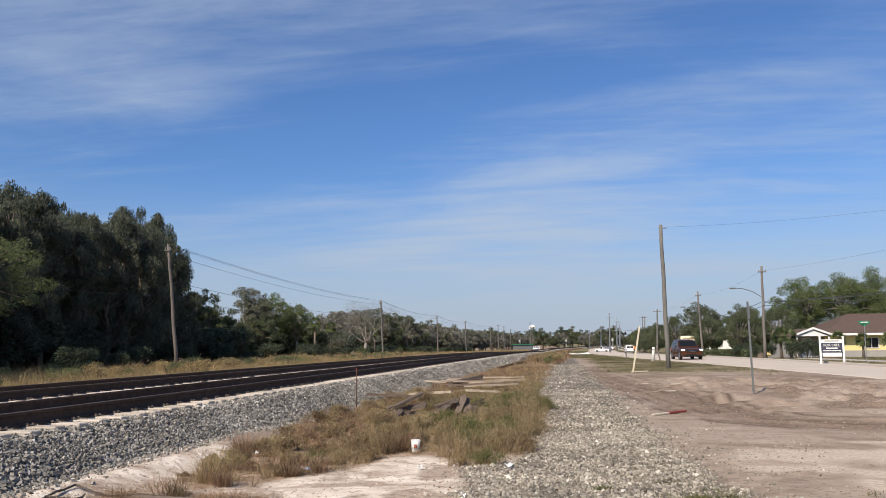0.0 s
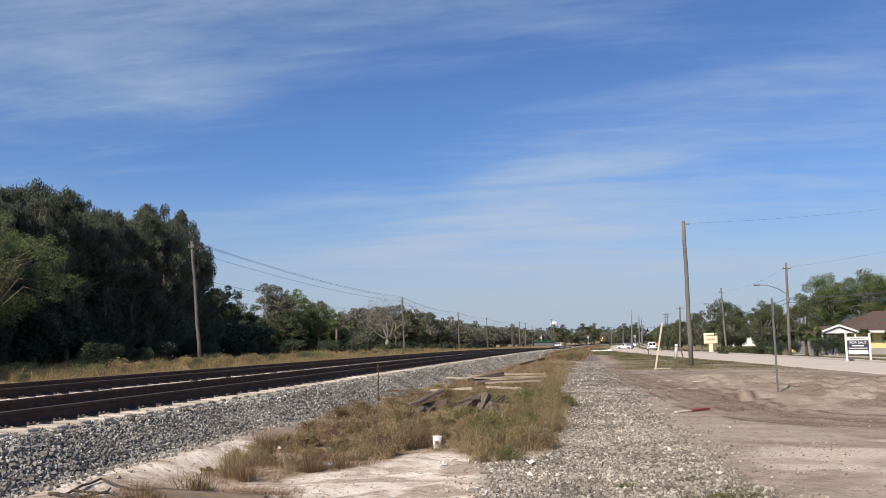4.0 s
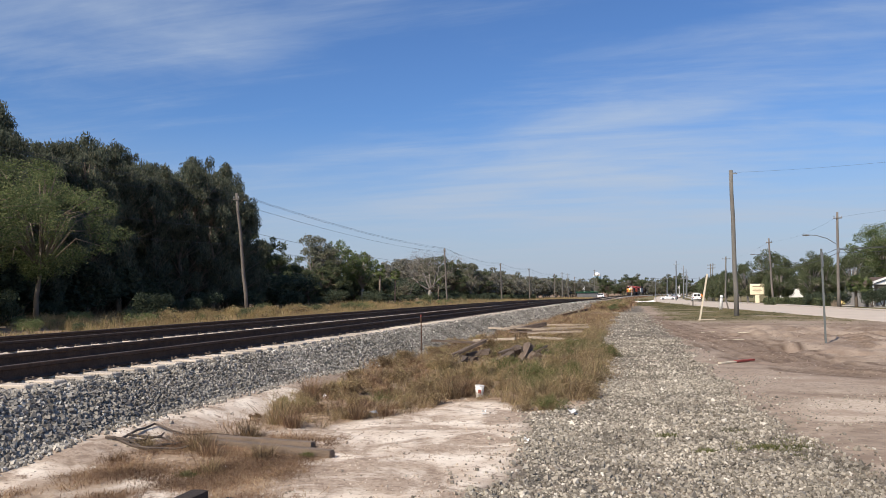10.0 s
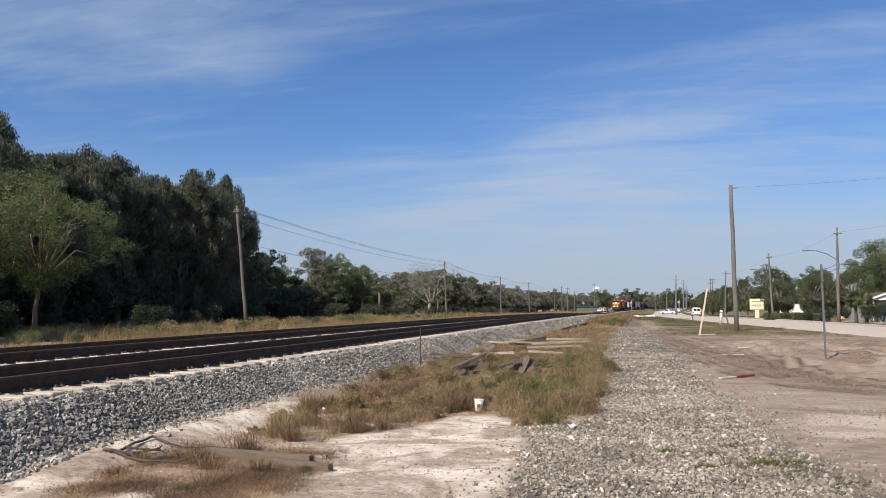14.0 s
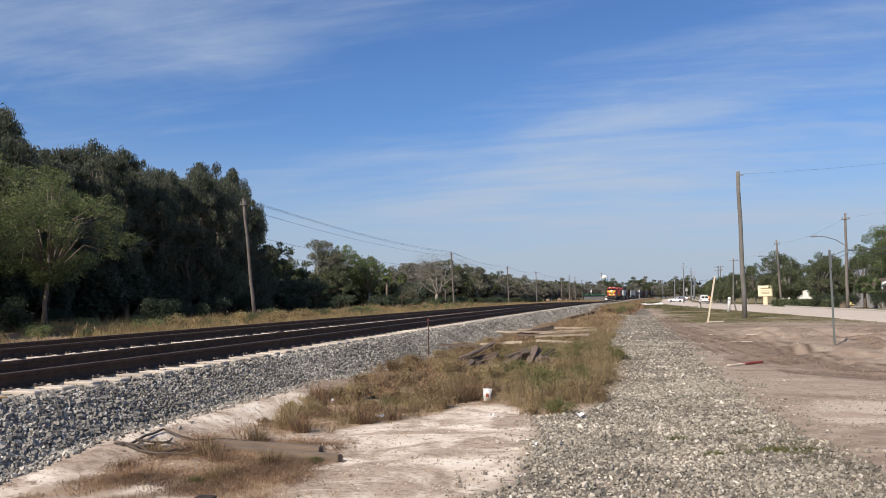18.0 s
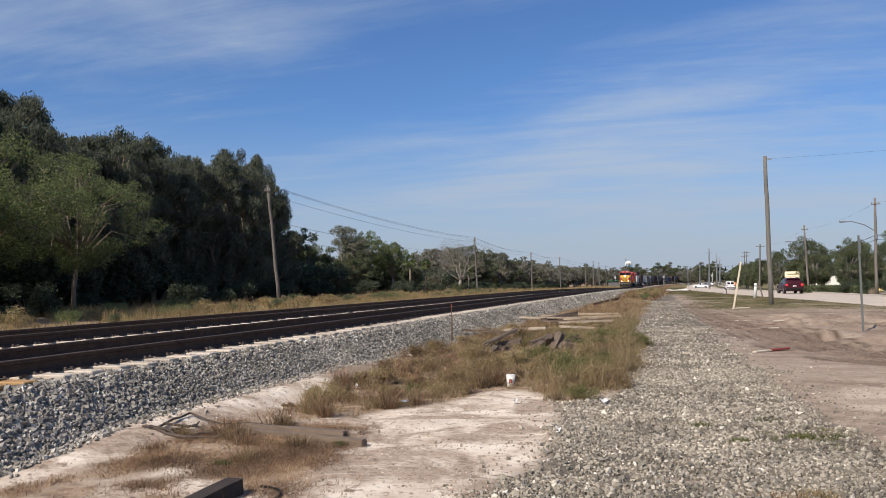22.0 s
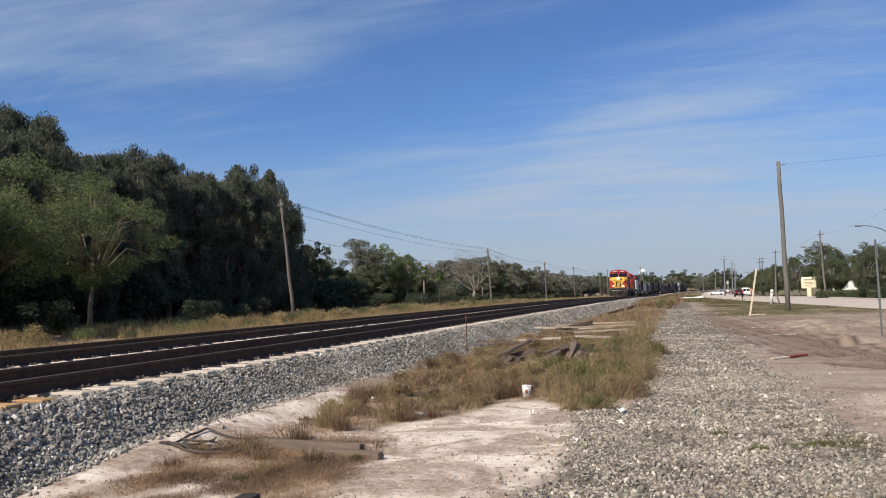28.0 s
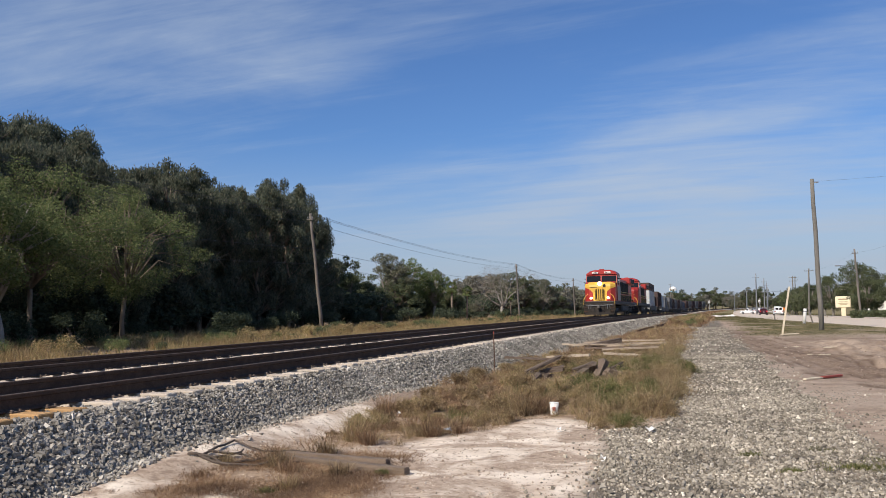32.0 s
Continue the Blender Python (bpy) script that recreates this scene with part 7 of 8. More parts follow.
# ---- buildings and signs across the road ----
def build_house():
    """A low yellow house with a brown roof and a white-edged porch gable, facing the road."""
    z0 = float(fall(88)) - 0.05
    h = thing("house", "low yellow house with brown shingle roof and white porch gable", "house", pose(22.8, 86.0, z0, 0, 0, 4))
    # walls
    g = Geo()
    for c, s in (((8.3, 2.0, 1.2), (12.4, 0.2, 2.4)), ((14.4, 6.0, 1.2), (0.2, 8.0, 2.4)), ((2.2, 6.0, 1.2), (0.2, 8.0, 2.4)), ((8.3, 10.0, 1.2), (12.4, 0.2, 2.4))):
        g.box(c, s)
    part("wall", g, YELLOW_WALL, h)
    part("wall_base", Geo().box((8.3, 1.88, 0.35), (12.4, 0.06, 0.7)), GREY_WALL, h)
    part("porch_wall", Geo().box((0.45, 2.4, 1.15), (3.4, 0.2, 2.3)), GREY_WALL, h)
    part("porch_side", Geo().box((-1.15, 5.5, 1.15), (0.2, 6.2, 2.3)), GREY_WALL, h)
    # main roof, hipped
    part("roof", Geo().add([(1.8, 1.0, 2.40), (15.2, 1.0, 2.40), (15.2, 11, 2.40), (1.8, 11, 2.40), (6.0, 6, 4.5), (11.6, 6, 4.5), (1.8, 1.0, 2.28), (15.2, 1.0, 2.28), (15.2, 11, 2.28), (1.8, 11, 2.28)], [(0, 1, 5, 4), (1, 2, 5), (2, 3, 4, 5), (3, 0, 4), (6, 7, 1, 0), (7, 8, 2, 1), (8, 9, 3, 2), (9, 6, 0, 3), (9, 8, 7, 6)]), ROOF, h)
    part("fascia", Geo().box((8.8, 0.97, 2.32), (12.9, 0.05, 0.22)), WHITE, h)
    # porch gable
    part("porch_roof", Geo().add([(-1.45, 0.2, 2.25), (0.45, 0.2, 2.95), (2.35, 0.2, 2.25), (-1.45, 9, 2.25), (0.45, 9, 2.95), (2.35, 9, 2.25), (-1.45, 0.2, 2.15), (0.45, 0.2, 2.85), (2.35, 0.2, 2.15), (-1.45, 9, 2.15), (0.45, 9, 2.85), (2.35, 9, 2.15)], [(0, 1, 4, 3), (1, 2, 5, 4), (6, 9, 10, 7), (7, 10, 11, 8), (0, 6, 7, 1), (1, 7, 8, 2), (3, 4, 10, 9), (4, 5, 11, 10), (0, 3, 9, 6), (2, 8, 11, 5)]), ROOF, h)
    part("porch_gable", Geo().add([(-1.15, 0.32, 2.18), (2.05, 0.32, 2.18), (0.45, 0.32, 2.79), (-1.15, 0.42, 2.18), (2.05, 0.42, 2.18), (0.45, 0.42, 2.79)], [(0, 1, 2), (5, 4, 3), (0, 3, 4, 1), (1, 4, 5, 2), (2, 5, 3, 0)]), WHITE, h)
    for s in (-1, 1):
        a, b = Vector((0.45, 0.17, 2.97)), Vector((0.45 + s * 1.95, 0.17, 2.25))
        part("barge_board", Geo().box((a + b) / 2, ((b - a).length, 0.06, 0.20), pose(0, 0, 0, 0, s * math.degrees(math.atan2(0.72, 1.95)))), WHITE, h)
    for x in (-1.1, 2.0):
        part("porch_post", Geo().box((x, 0.45, 1.08), (0.16, 0.16, 2.16), ch=0.02), WHITE, h)
    for x in (6.6, 10.8, 13.2):
        w = part("window", Geo().box((x, 1.885, 1.45), (1.3, 0.04, 1.0)), DARK_GLASS, h)
        fr = Geo()
        for c, s in (((x, 1.87, 1.98), (1.42, 0.06, 0.08)), ((x, 1.87, 0.93), (1.42, 0.06, 0.08)), ((x - 0.68, 1.87, 1.45), (0.08, 0.06, 1.0)), ((x + 0.68, 1.87, 1.45), (0.08, 0.06, 1.0)), ((x, 1.87, 1.45), (0.05, 0.05, 1.0))):
            fr.box(c, s)
        part("window_frame", fr, WHITE, w)
    part("door", Geo().box((0.4, 2.27, 1.02), (0.95, 0.06, 2.04), ch=0.01), WHITE, h)
    # neighbours seen between the trees
    for x, y, w, lab, mat, hh in ((23.2, 113, 6.0, "low yellow building behind the hedge", YELLOW_WALL, 2.0), (19.5, 138, 8.0, "long white low building behind trees", WHITE, 2.6)):
        b = thing("building", lab, "building", pose(x, y, float(fall(y)) - 0.05, 0, 0, -6), "low buildings across the road")
        part("wall", Geo().box((w / 2, 2.5, hh / 2), (w, 5.0, hh)), mat, b)
        part("roof", Geo().add([(-0.4, -0.4, hh), (w + 0.4, -0.4, hh), (w + 0.4, 5.4, hh), (-0.4, 5.4, hh), (0.6, 2.5, hh + 1.0), (w - 0.6, 2.5, hh + 1.0)], [(0, 1, 5, 4), (1, 2, 5), (2, 3, 4, 5), (3, 0, 4), (3, 2, 1, 0)]), ROOF if mat is not WHITE else BOX_WHITE, b)
        for k in range(2):
            part("window", Geo().box((w * (0.3 + 0.4 * k), -0.01, hh * 0.55), (1.1, 0.05, 0.9)), DARK_GLASS, b)


def lettering(text, size, m, mat, parent, name="letters"):
    cu = bpy.data.curves.new(name, "FONT")
    cu.body, cu.size, cu.extrude, cu.align_x, cu.align_y = text, size, 0.004, "CENTER", "CENTER"
    tmp = bpy.data.objects.new(name, cu)
    scene.collection.objects.link(tmp)
    me2 = bpy.data.meshes.new_from_object(tmp.evaluated_get(bpy.context.evaluated_depsgraph_get()))
    bpy.data.objects.remove(tmp)
    bpy.data.curves.remove(cu)
    me2.materials.clear()
    me2.materials.append(mat)
    return part(name, me2, mat, parent, at=m)


def build_signs():
    # sale board on two white posts, on the lawn
    s = thing("sale_sign", "white-framed sale board with dark lower panel on two posts", "sign", pose(17.3, 60.0, -0.02, 0, 0, -16))
    for x in (-0.72, 0.72):
        part("post", Geo().box((x, 0, 0.92), (0.13, 0.13, 1.90), ch=0.015), WHITE, s)
        part("cap", Geo().box((x, 0, 1.89), (0.17, 0.17, 0.06), ch=0.02), WHITE, s)
    part("board", Geo().box((0, 0, 1.10), (1.32, 0.05, 1.22), ch=0.008), SIGN_BLUE, s)
    part("header", Geo().box((0, -0.032, 1.58), (1.28, 0.02, 0.24)), WHITE, s)
    lettering("FOR SALE", 0.24, pose(0, -0.035, 1.30, 90), WHITE, s)
    part("text_bar", Geo().box((0, -0.032, 1.10), (0.72, 0.012, 0.09)), WHITE, s)
    part("text_bar", Geo().box((0, -0.032, 0.93), (1.12, 0.012, 0.05)), WHITE, s)
    part("text_bar", Geo().box((0, -0.032, 0.66), (1.2, 0.012, 0.26)), WHITE, s)
    part("text_bar", Geo().box((0, -0.046, 1.60), (0.9, 0.012, 0.08)), GREY_WALL, s)
    # cream shop sign by the footpath
    c = thing("roadside_sign", "cream roadside sign with rounded corners on a cream pedestal", "sign", pose(15.35, 119.0, float(fall(119)) - 0.03, 0, 0, -6))
    part("pedestal", Geo().box((0, 0, 0.62), (0.55, 0.30, 1.30), ch=0.04), CREAM, c)
    part("board", Geo().box((0, 0, 2.0), (1.85, 0.30, 1.55), ch=0.14), CREAM, c)
    for z, w, hh in ((2.40, 1.15, 0.14), (2.05, 1.05, 0.07), (1.86, 1.15, 0.07), (1.67, 0.9, 0.07)):
        part("text_bar", Geo().box((0, -0.157, z), (w, 0.012, hh)), CREAM_DARK, c)
    # green street name plates on a slim post
    g = thing("street_sign", "green street-name plates on a slim metal post", "sign", pose(19.65, 60.5, -0.02, 0, 0, 10))
    part("post", Geo().tube([(0, 0, 0), (0, 0, 2.75)], 0.03, 8), METAL_GREY, g)
    for z, a in ((2.85, 0), (2.70, 90)):
        p = part("plate", Geo().box((0, 0, 0), (0.78, 0.012, 0.17), ch=0.004), SIGN_GREEN, g, at=pose(0, 0, z, 0, 0, a))
        part("text_bar", Geo().box((0, -0.012, 0), (0.5, 0.008, 0.07)), WHITE, p)
    # the metal sign post on the dirt, its plate seen edge on
    zb = float(ground_z(5.39, 26.9))
    q = thing("metal_post", "grey-green metal sign post standing in churned sand", "post", pose(5.39, 26.9, zb - 0.05, 0, -0.8, 0))
    post = Geo()
    for dx in (-0.024, 0.024):
        post.box((dx, 0.012, 1.45), (0.010, 0.035, 2.95))
    post.box((0, 0, 1.45), (0.042, 0.010, 2.95))
    part("channel", post, POST_GREEN, q)
    part("plate", Geo().box((0.0, -0.03, 2.60), (0.02, 0.30, 0.45), ch=0.005), METAL_GREY, q, "sign plate seen edge on")
    for z in (2.4, 2.75):
        part("bolt", Geo().tube([(0, -0.04, z), (0, 0.03, z)], 0.014, 6), CHROME, q)


# ---- things on the verge ----
def build_verge():
    w = thing("leaning_lath", "pale wooden lath leaning upright with a short foot lath", "wooden stake", Matrix.Translation((2.97, 45.8, -0.02)))
    part("upright", Geo().box((0.22, 0, 1.25), (0.09, 0.05, 2.62), pose(0, 0, 0, 0, 10.2), ch=0.006), PALE_WOOD, w)
    part("foot", Geo().box((0.38, 0.10, 0.10), (1.0, 0.10, 0.05), pose(0, 0, 0, 0, -1, 28), ch=0.006), PALE_WOOD, w)
    m = thing("marker_post", "white plastic marker post leaning slightly", "marker post", pose(6.55, 74, float(fall(74)) - 0.03, 0, 5, 0))
    part("tube", Geo().tube([(0, 0, 0), (0, 0, 1.22), (0, 0, 1.27)], [0.13, 0.13, 0.10], 12), WHITE, m, smooth=True)
    part("band", Geo().tube([(0, 0, 1.0), (0, 0, 1.08)], 0.134, 12), METAL_GREY, m)
    f = thing("old_stub", "short split wooden post beside the marker", "post", pose(7.25, 74.5, float(fall(74)) - 0.03, 0, -13, 0))
    part("shaft", Geo().box((0, 0, 0.7), (0.12, 0.12, 1.5), ch=0.02), POLE_WOOD, f)
    t = thing("timber_stub", "short dark timber stub in the verge grass", "post", pose(5.5, 95, float(fall(95)) - 0.03))
    part("shaft", Geo().box((0, 0, 0.3), (0.13, 0.13, 0.65), ch=0.02), POLE_WOOD, t)
    # lath with a red end, lying on the dirt
    a = thing("red_tipped_lath", "white lath with a red-painted end lying on the dirt", "wooden stake", pose(2.1, 19.8, float(ground_z(2.1, 19.8)) + 0.03, 0, 0, 52))
    part("white_end", Geo().box((-0.42, 0, 0), (0.62, 0.09, 0.035), ch=0.006), PALE_WOOD, a)
    part("red_end", Geo().box((0.26, 0, 0.004), (0.74, 0.10, 0.045), ch=0.006), RED_PAINT, a)
    for k, (x, y, ln, ang) in enumerate(((2.9, 28.5, 0.8, 30), (3.6, 31.0, 0.6, 10), (2.6, 34.5, 0.9, 40))):
        o = thing("white_strip", "pale broken lath lying in the dirt", "litter", pose(x, y, float(ground_z(x, y)) + 0.02, 0, 0, ang), "pale broken strips")
        part("strip", Geo().box((0, 0, 0), (ln, 0.07, 0.03), ch=0.006), PALE_WOOD, o)
    for y0, y1, off in ((52, 63, -5.35), (64, 74, -5.2)):
        rail = thing("old_rail", "rusty discarded rail lying along the foot of the ballast", "rail", None, "discarded rails")
        ring = [(-0.07, 0), (0.07, 0), (0.07, 0.02), (0.015, 0.04), (0.015, 0.12), (0.035, 0.14), (0.035, 0.17), (-0.035, 0.17), (-0.035, 0.14), (-0.015, 0.12), (-0.015, 0.04), (-0.07, 0.02)]
        part("bar", Geo().loft([[(off + float(bend(y)) + a, y, float(ground_z(off, y)) + 0.02 + b) for a, b in ring] for y in np.linspace(y0, y1, 6)]), RUST, rail)
    # thin rusty rod at the ballast foot
    d = thing("rusty_rod", "thin rusty rod standing at the foot of the ballast", "rod", pose(-5.62, 20.6, -0.05, 0, 0.5, 0))
    part("shaft", Geo().tube([(0, 0, 0), (0.01, 0, 0.55), (0.0, 0, 1.07)], 0.016, 6), RUST, d)
    part("tip", Geo().tube([(0, 0, 1.07), (0, 0, 1.13)], 0.018, 6), RED_PAINT, d)


# ---- discarded timber and litter ----
def timber(c, s, turn, mat=None, label="weathered dark discarded railway tie", tilt=(0, 0), name="old_tie", group="discarded ties", jag=0.03, seed=1):
    """A rough timber: a bar whose rings are uneven and whose ends are split."""
    r = random.Random(seed)
    L, w, h = s
    rings = []
    n = 7
    for i in range(n):
        x = -L / 2 + L * i / (n - 1)
        j = jag if i in (0, n - 1) else jag * 0.4
        base = ((-w / 2, -h / 2), (0, -h / 2), (w / 2, -h / 2), (w / 2, 0), (w / 2, h / 2), (0, h / 2), (-w / 2, h / 2), (-w / 2, 0))
        rings.append([(x + r.uniform(-j, j) * 2, a + r.uniform(-j, j) * 0.6, b + r.uniform(-j, j) * 0.5) for a, b in base])
    g = Geo().loft([ring[::-1] for ring in rings])
    ob = part(name, g, mat or OLD_WOOD, None, at=pose(c[0], c[1], c[2], tilt[0], tilt[1], turn))
    return tagged(ob, label, "railway tie" if name == "old_tie" else "timber", group)


def build_debris():
    gz = lambda x, y: float(ground_z(x, y))
    # the heap of broken ties in the weeds
    for k, (x, y, z, L, w, h, turn, t1, t2) in enumerate(((-3.02, 18.5, 0.18, 0.65, 0.22, 0.20, 62, 0, -18), (-2.80, 18.75, 0.34, 0.7, 0.20, 0.17, 100, 0, 34), (-2.62, 18.55, 0.30, 0.7, 0.20, 0.18, 65, 0, -48), (-2.20, 18.6, 0.20, 0.75, 0.22, 0.2, 40, 10, 16), (-2.38, 18.95, 0.34, 0.6, 0.18, 0.16, 24, 5, -24),
                                                      (-3.05, 18.9, 0.38, 0.55, 0.2, 0.16, 30, 0, -16), (-4.0, 18.7, 0.15, 0.7, 0.18, 0.15, 40, 0, 10), (-3.78, 18.95, 0.30, 0.6, 0.2, 0.14, 12, 0, -12), (-4.0, 18.2, 0.10, 0.5, 0.16, 0.14, 80, 0, -14), (-3.75, 18.3, 0.12, 0.5, 0.16, 0.14, 110, 0, 12), (-1.98, 18.4, 0.12, 0.6, 0.18, 0.18, 130, 0, 0), (-2.7, 18.1, 0.08, 0.9, 0.18, 0.14, 12, 0, 0))):
        timber((x, y, gz(x, y) + 0.62 * z + 0.02), (L * 0.82, w * 0.85, h * 0.85), turn, None, "dark split end of a discarded railway tie in dry weeds", (t1, t2), seed=k)
    timber((-4.15, 18.6, gz(-4.2, 19) + 0.26), (1.5, 0.15, 0.07), 38, None, "long weathered board propped on a heap of old ties", (0, -20), "propped_board", "", seed=30)
    # boards lying flat behind the heap
    for k, (x, y, L, turn) in enumerate(((-5.0, 23.2, 1.7, 4), (-4.2, 23.5, 1.1, -3), (-2.6, 24.8, 1.3, 6), (-2.9, 27.9, 1.6, -2), (-3.4, 29.8, 2.3, 2), (-3.9, 30.6, 2.0, 8), (-4.6, 31.0, 2.0, -3), (-3.0, 31.6, 1.8, 0), (-3.6, 32.8, 2.2, 3), (-3.1, 34.0, 1.6, -5), (-4.6, 33.6, 1.2, 5))):
        timber((x, y, gz(x, y) + 0.22 + 0.06 * (k % 2)), (L * 1.15, 0.13, 0.06), turn, PLANK if k % 4 else OLD_WOOD, "pale weathered board lying in the grass", (0, random.Random(k).uniform(-4, 4)), "board", "boards in the grass", 0.015, seed=40 + k)
    timber((-4.2, 30.9, gz(-4, 31) + 0.30), (1.5, 0.2, 0.16), 40, None, "dark timber lying across the boards", (0, -8), "board", "boards in the grass", 0.02, seed=60)
    # the squared beams on the near sand
    timber((-3.86, 7.97, gz(-4, 8) + 0.035), (1.65, 0.10, 0.085), -13, BEAM_WOOD, "squared weathered beam half buried in sand", (0, 0), "beam", "beams on the sand", 0.008, seed=70)
    timber((-4.12, 8.32, gz(-4.3, 8.5) + 0.035), (1.35, 0.10, 0.085), -8, BEAM_WOOD, "squared grey beam behind another beam", (0, 0), "beam", "beams on the sand", 0.008, seed=71)
    timber((-3.40, 5.05, gz(-3.4, 5.3) + 0.02), (1.5, 0.14, 0.16), 87, CREOSOTE, "dark timber end sticking out of the sand", (0, -2), "beam", "beams on the sand", 0.01, seed=72)
    # bundle of dark cables or roots
    cb = thing("root_tangle", "tangle of dark dead roots lying on the sand", "roots")
    runs = (((-5.62, 7.74), (-5.48, 7.81), (-5.54, 8.18), (-5.57, 8.55), (-5.33, 8.54), (-5.01, 8.64), (-4.67, 8.69), (-4.41, 8.68)), ((-5.48, 7.81), (-5.21, 7.80), (-5.05, 7.98), (-4.95, 8.10), (-4.87, 8.33), (-4.97, 8.56)),
            ((-5.39, 7.80), (-5.28, 8.24), (-5.34, 8.51)), ((-5.55, 7.78), (-5.11, 7.74), (-4.80, 7.80), (-4.60, 7.91), (-4.36, 7.97), (-4.32, 8.15)), ((-5.50, 7.95), (-5.2, 8.15), (-4.9, 8.22)))
    r = random.Random(9)
    for k, run in enumerate(runs):
        pts = []
        for (ax, ay), (bx, by) in zip(run, run[1:]):
            for u in (0.0, 0.5):
                x, y = ax + (bx - ax) * u + r.uniform(-0.012, 0.012), ay + (by - ay) * u + r.uniform(-0.02, 0.02)
                pts.append((x, y, gz(x, y) + 0.015 + r.uniform(0.0, 0.035)))
        n = len(pts)
        part("root", Geo().tube(pts, [0.017 - 0.010 * i / n for i in range(n)], 6), ROOT, cb)
    arc = [(-3.26 + 0.30 * math.sin(u * 1.7), 6.02 - 0.42 * (1 - math.cos(u * 1.5)), gz(-3.1, 5.85) + 0.015) for u in (0, 0.17, 0.34, 0.51, 0.68, 0.85, 1.0)]
    hose = thing("hose_piece", "short curved piece of black hose on the sand", "hose")
    part("tube", Geo().tube(arc, 0.012, 8), BLACK, hose, smooth=True)
    scrap = Geo().add([(-0.13, -0.05, 0.012), (0.02, -0.07, 0.045), (0.15, -0.02, 0.015), (0.10, 0.07, 0.05), (-0.05, 0.08, 0.02), (-0.14, 0.04, 0.05), (0, 0, 0.03)], [(0, 1, 6), (1, 2, 6), (2, 3, 6), (3, 4, 6), (4, 5, 6), (5, 0, 6)])
    tagged(part("plastic_scrap", scrap, SCRAP_BLUE, None, at=pose(-3.68, 10.71, gz(-3.68, 10.71))), "crumpled grey-blue plastic scrap at the edge of weeds", "litter")
    # cup, papers
    c = thing("paper_cup", "white paper cup standing in the weeds", "cup", pose(-2.53, 12.74, gz(-2.53, 12.74), 0, 4, 0))
    part("body", Geo().lathe([(0.05, 0), (0.052, 0.004), (0.074, 0.185), (0.070, 0.19), (0.066, 0.185), (0.046, 0.012)], 20), WHITE, c, smooth=True)
    part("rim", Geo().lathe([(0.072, 0.183), (0.078, 0.186), (0.072, 0.192)], 20), WHITE, c)
    part("emblem", Geo().box((0.012, -0.066, 0.10), (0.05, 0.012, 0.055), pose(0, 0, 0, -7), ch=0.004), RED_PAINT, c, "small red printed mark")
    for k, (x, y) in enumerate(((-1.95, 13.6), (-0.95, 11.35), (-4.9, 12.2), (-1.25, 8.9), (-4.75, 13.2), (-2.1, 10.9))):
        p = Geo()
        q = random.Random(k)
        s = 0.07 if k < 2 else 0.035
        p.add([(-s, -s * 0.7, 0.01), (s * 0.2, -s, 0.05), (s, -s * 0.4, 0.015), (s * 0.9, s * 0.7, 0.06), (0, s, 0.02), (-s * 0.9, s * 0.6, 0.07), (0, 0, 0.03)], [(0, 1, 6), (1, 2, 6), (2, 3, 6), (3, 4, 6), (4, 5, 6), (5, 0, 6)])
        p.add([(-s, -s * 0.7, 0.0), (s, -s * 0.4, 0.0), (s * 0.9, s * 0.7, 0.0), (-s * 0.9, s * 0.6, 0.0)], [(0, 1, 2, 3)])
        tagged(part("paper_scrap", p, WHITE, None, at=pose(x, y, gz(x, y) + 0.01, 0, 0, q.uniform(0, 360))), "crumpled white scrap of paper on the ground", "litter", "paper scraps")


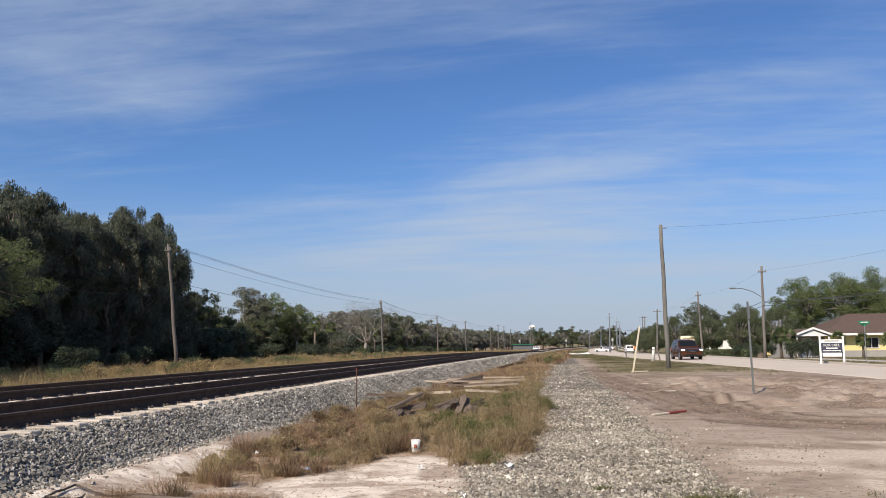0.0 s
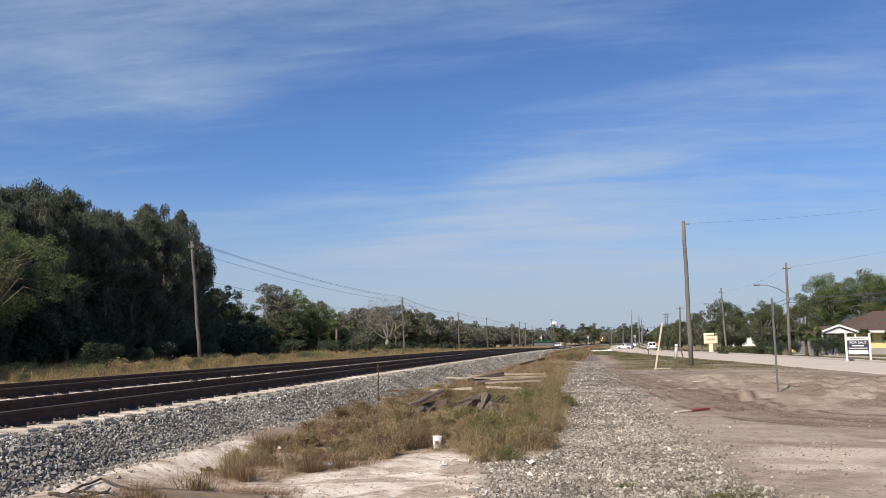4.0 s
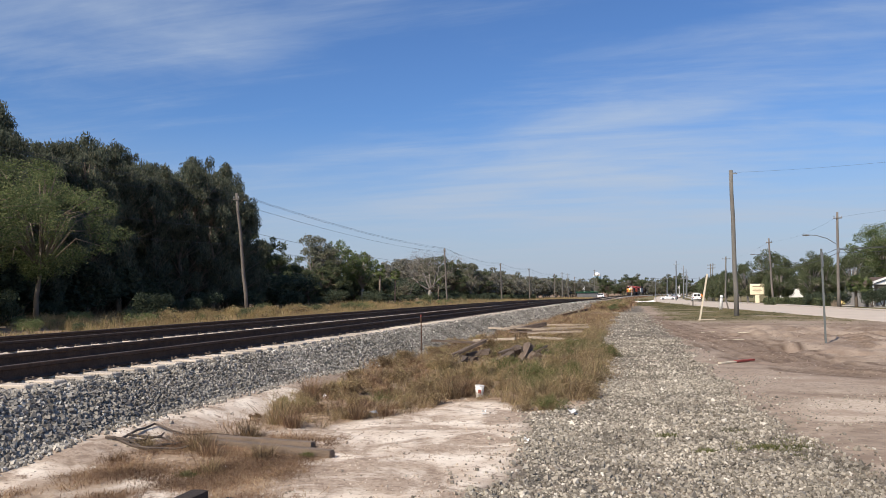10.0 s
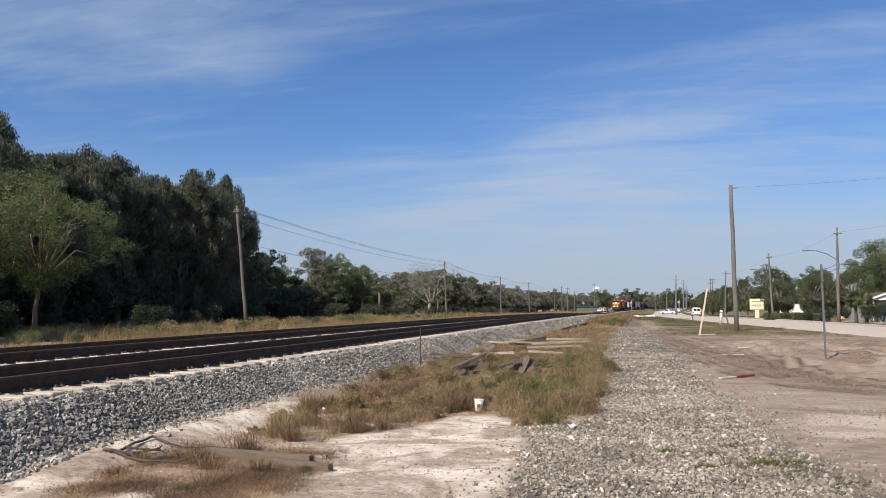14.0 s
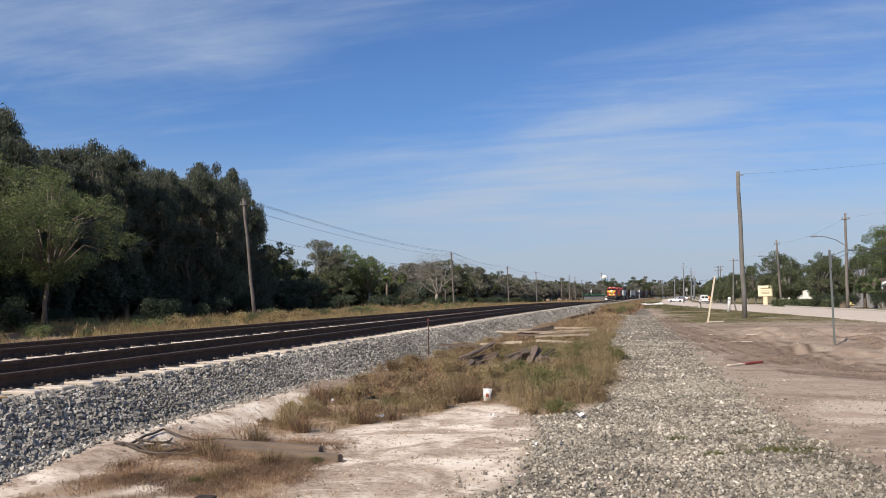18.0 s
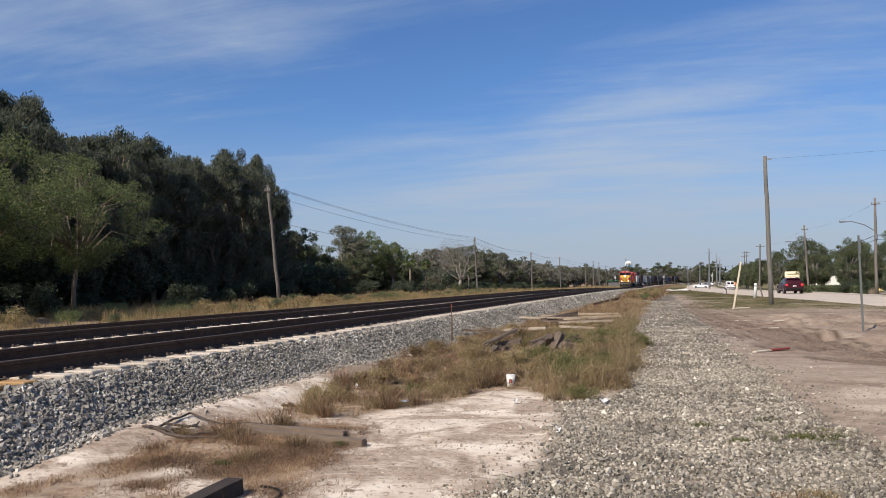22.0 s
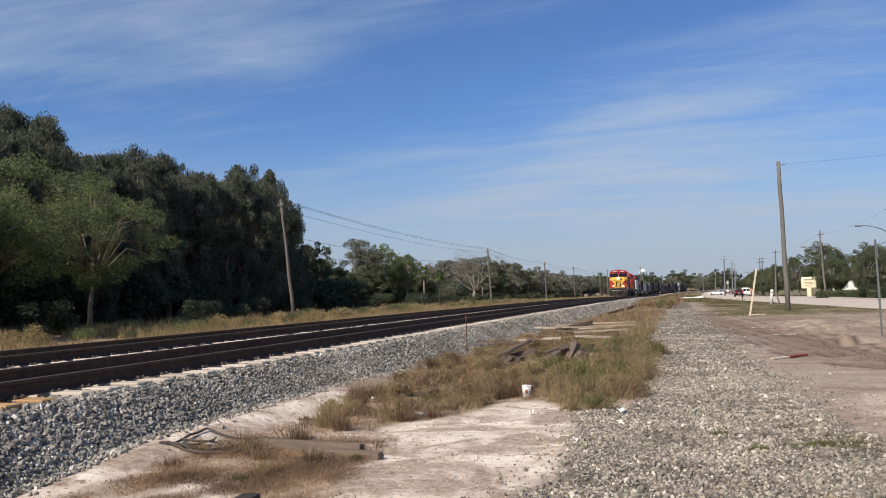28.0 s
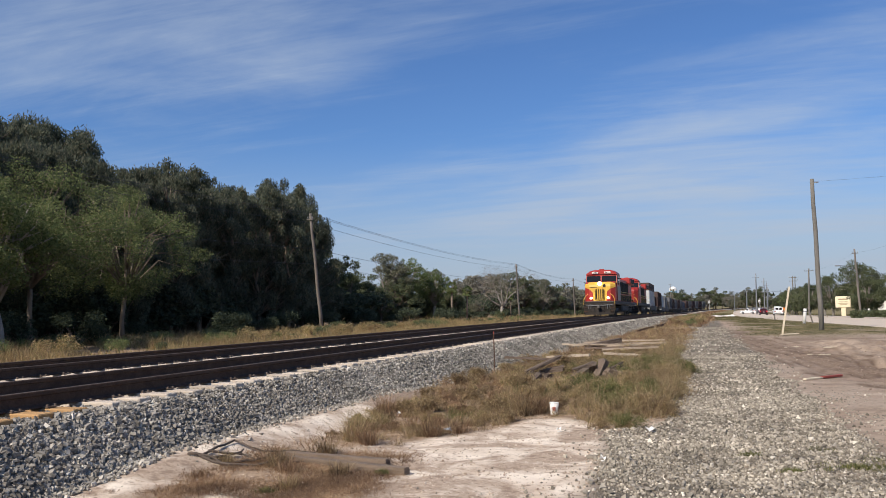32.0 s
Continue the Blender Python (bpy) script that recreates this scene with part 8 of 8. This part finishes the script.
# ---- far things ----
def build_far():
    # water tower
    w = thing("water_tower", "white and pale blue water tower beyond the trees", "water tower", pose(-78, 1500, -6))
    part("tank", Geo().lathe([(0.5, 26), (5.2, 28), (6.5, 31), (6.5, 36.5), (5.6, 39.5), (2.6, 41.2), (0.3, 41.8)], 24), WHITE, w, "white upper tank")
    part("band", Geo().lathe([(6.52, 30.0), (6.65, 31), (6.65, 34), (6.52, 34.3)], 24), TANK_BLUE, w, "pale blue band")
    for k in range(6):
        a = math.pi * k / 3
        part("leg", Geo().tube([(6.4 * math.cos(a), 6.4 * math.sin(a), 0), (5.9 * math.cos(a), 5.9 * math.sin(a), 31)], 0.45, 6), TANK_BLUE, w)
    part("riser", Geo().tube([(0, 0, 0), (0, 0, 27)], 1.1, 10), TANK_BLUE, w)
    # pale heap by the crossing
    r = np.random.default_rng(8)
    heap = thing("limestone_heap", "long low heap of white crushed limestone", "stone heap", pose(0.4, 186, float(fall(186)) - 0.05))
    heap.scale = (0.62, 0.8, 0.75)
    for k in range(7):
        x, h = -3.2 + k * 1.05, 0.35 + 0.4 * (k > 3) * r.random() + 0.2 * r.random()
        prof = [(1.25, 0), (1.0, h * 0.35), (0.62, h * 0.75), (0.2, h), (0.02, h * 1.02)]
        part("mound", Geo().lathe(prof, 12, (x, float(r.uniform(-1, 1)), 0)), LIME, heap)
    # level crossing signals, masts and a cabinet
    for x, y in ((-4.5, 372), (14, 330), (-24, 352)):
        s = thing("crossing_signal", "level crossing signal mast with lamps and cross boards", "signal", pose(x, y, float(fall(y)) - 0.02), "crossing signals")
        part("mast", Geo().tube([(0, 0, 0), (0, 0, 4.6)], 0.08, 8), METAL_GREY, s)
        for a in (45, -45):
            part("cross_board", Geo().box((0, -0.1, 4.2), (1.2, 0.03, 0.2), pose(0, 0, 0, 0, a)), WHITE, s)
        for d in (-0.4, 0.4):
            part("lamp", Geo().tube([(d, -0.2, 3.2), (d, 0, 3.2)], 0.18, 10), BLACK, s)
        part("gate_arm", Geo().box((0.2, 0.2, 3.2), (0.1, 0.06, 4.2), ch=0.01), WHITE, s)
        part("base", Geo().box((0, 0, 0.5), (0.5, 0.4, 1.0), ch=0.03), METAL_GREY, s)
    c = thing("signal_cabinet", "green-grey roofed signal cabinet beside the far tracks", "cabinet", pose(-21.5, 335, float(fall(335)) - 0.02))
    part("body", Geo().box((0, 0, 1.3), (8.0, 2.6, 2.6), ch=0.05), BOX_GREY, c)
    part("roof", Geo().box((0, -0.2, 2.7), (9.0, 3.4, 0.25), ch=0.05), SIGN_GREEN, c)
    # orange works board and traffic lights down the road
    o = thing("works_sign", "orange diamond works sign on a short stand", "sign", pose(13.6, 196, float(fall(196)) - 0.02))
    part("board", Geo().box((0, 0, 1.6), (0.9, 0.03, 0.9), pose(0, 0, 0, 0, 45)), ORANGE, o)
    part("stand", Geo().tube([(0, 0.04, 0), (0, 0.04, 1.2)], 0.03, 6), METAL_GREY, o)
    t = thing("traffic_light_span", "span of traffic lights hung across the far road", "traffic lights", pose(7, 320, float(fall(320)) - 0.02))
    for x in (-2, 14):
        part("mast", Geo().tube([(x, 0, 0), (x, 0, 8)], 0.12, 8), METAL_GREY, t)
    part("span_wire", Geo().tube([(-2, 0, 7.6), (6, 0, 7.1), (14, 0, 7.6)], 0.04, 5), WIRE, t)
    for x in (2, 5.5, 9, 11.5):
        part("signal_head", Geo().box((x, 0, 6.6), (0.45, 0.4, 1.1), ch=0.06), BLACK, t)


# ---- what moves ----
def motions():
    """The train rolls towards the camera at a steady pace; two cars pass on the road."""
    times = [0.5 * k for k in range(65)]
    for ob, back, length in consist:
        walk(ob, [(t, line_pose(TRAIN_END + TRAIN_SPEED * (32.0 - t) + back, length)) for t in times])
    drive = [(0.0, 79.6), (0.5, 73.6), (1.0, 67.3), (1.5, 59.6), (2.0, 51.6), (2.4, 46.6), (2.8, 41.0), (3.5, 31.0), (4.5, 16.5), (6.0, -6.0), (8.0, -36.0), (32.0, -45.0)]
    walk(moving["bronze"], [(t, road_pose(y, 2.3, -1)) for t, y in drive])
    away = [(0.0, -52.0), (15.5, -22.0), (18.0, 20.0), (20.5, 66.5), (21.2, 79.0), (22.0, 94.0), (22.5, 103.8), (23.0, 114.0), (24.0, 134.5), (25.0, 155.0), (26.5, 178.0), (28.0, 193.0), (30.0, 208.0), (32.0, 222.0)]
    walk(moving["maroon"], [(t, road_pose(y, 5.2 + 1.6 * float(step(80, 200, y)), 1)) for t, y in away])


build_train()
build_cars()
build_house()
build_signs()
build_verge()
build_debris()
build_far()
set_poles()
plant_trees()
plant_grass()
lay_ties()
lay_stones()
motions()
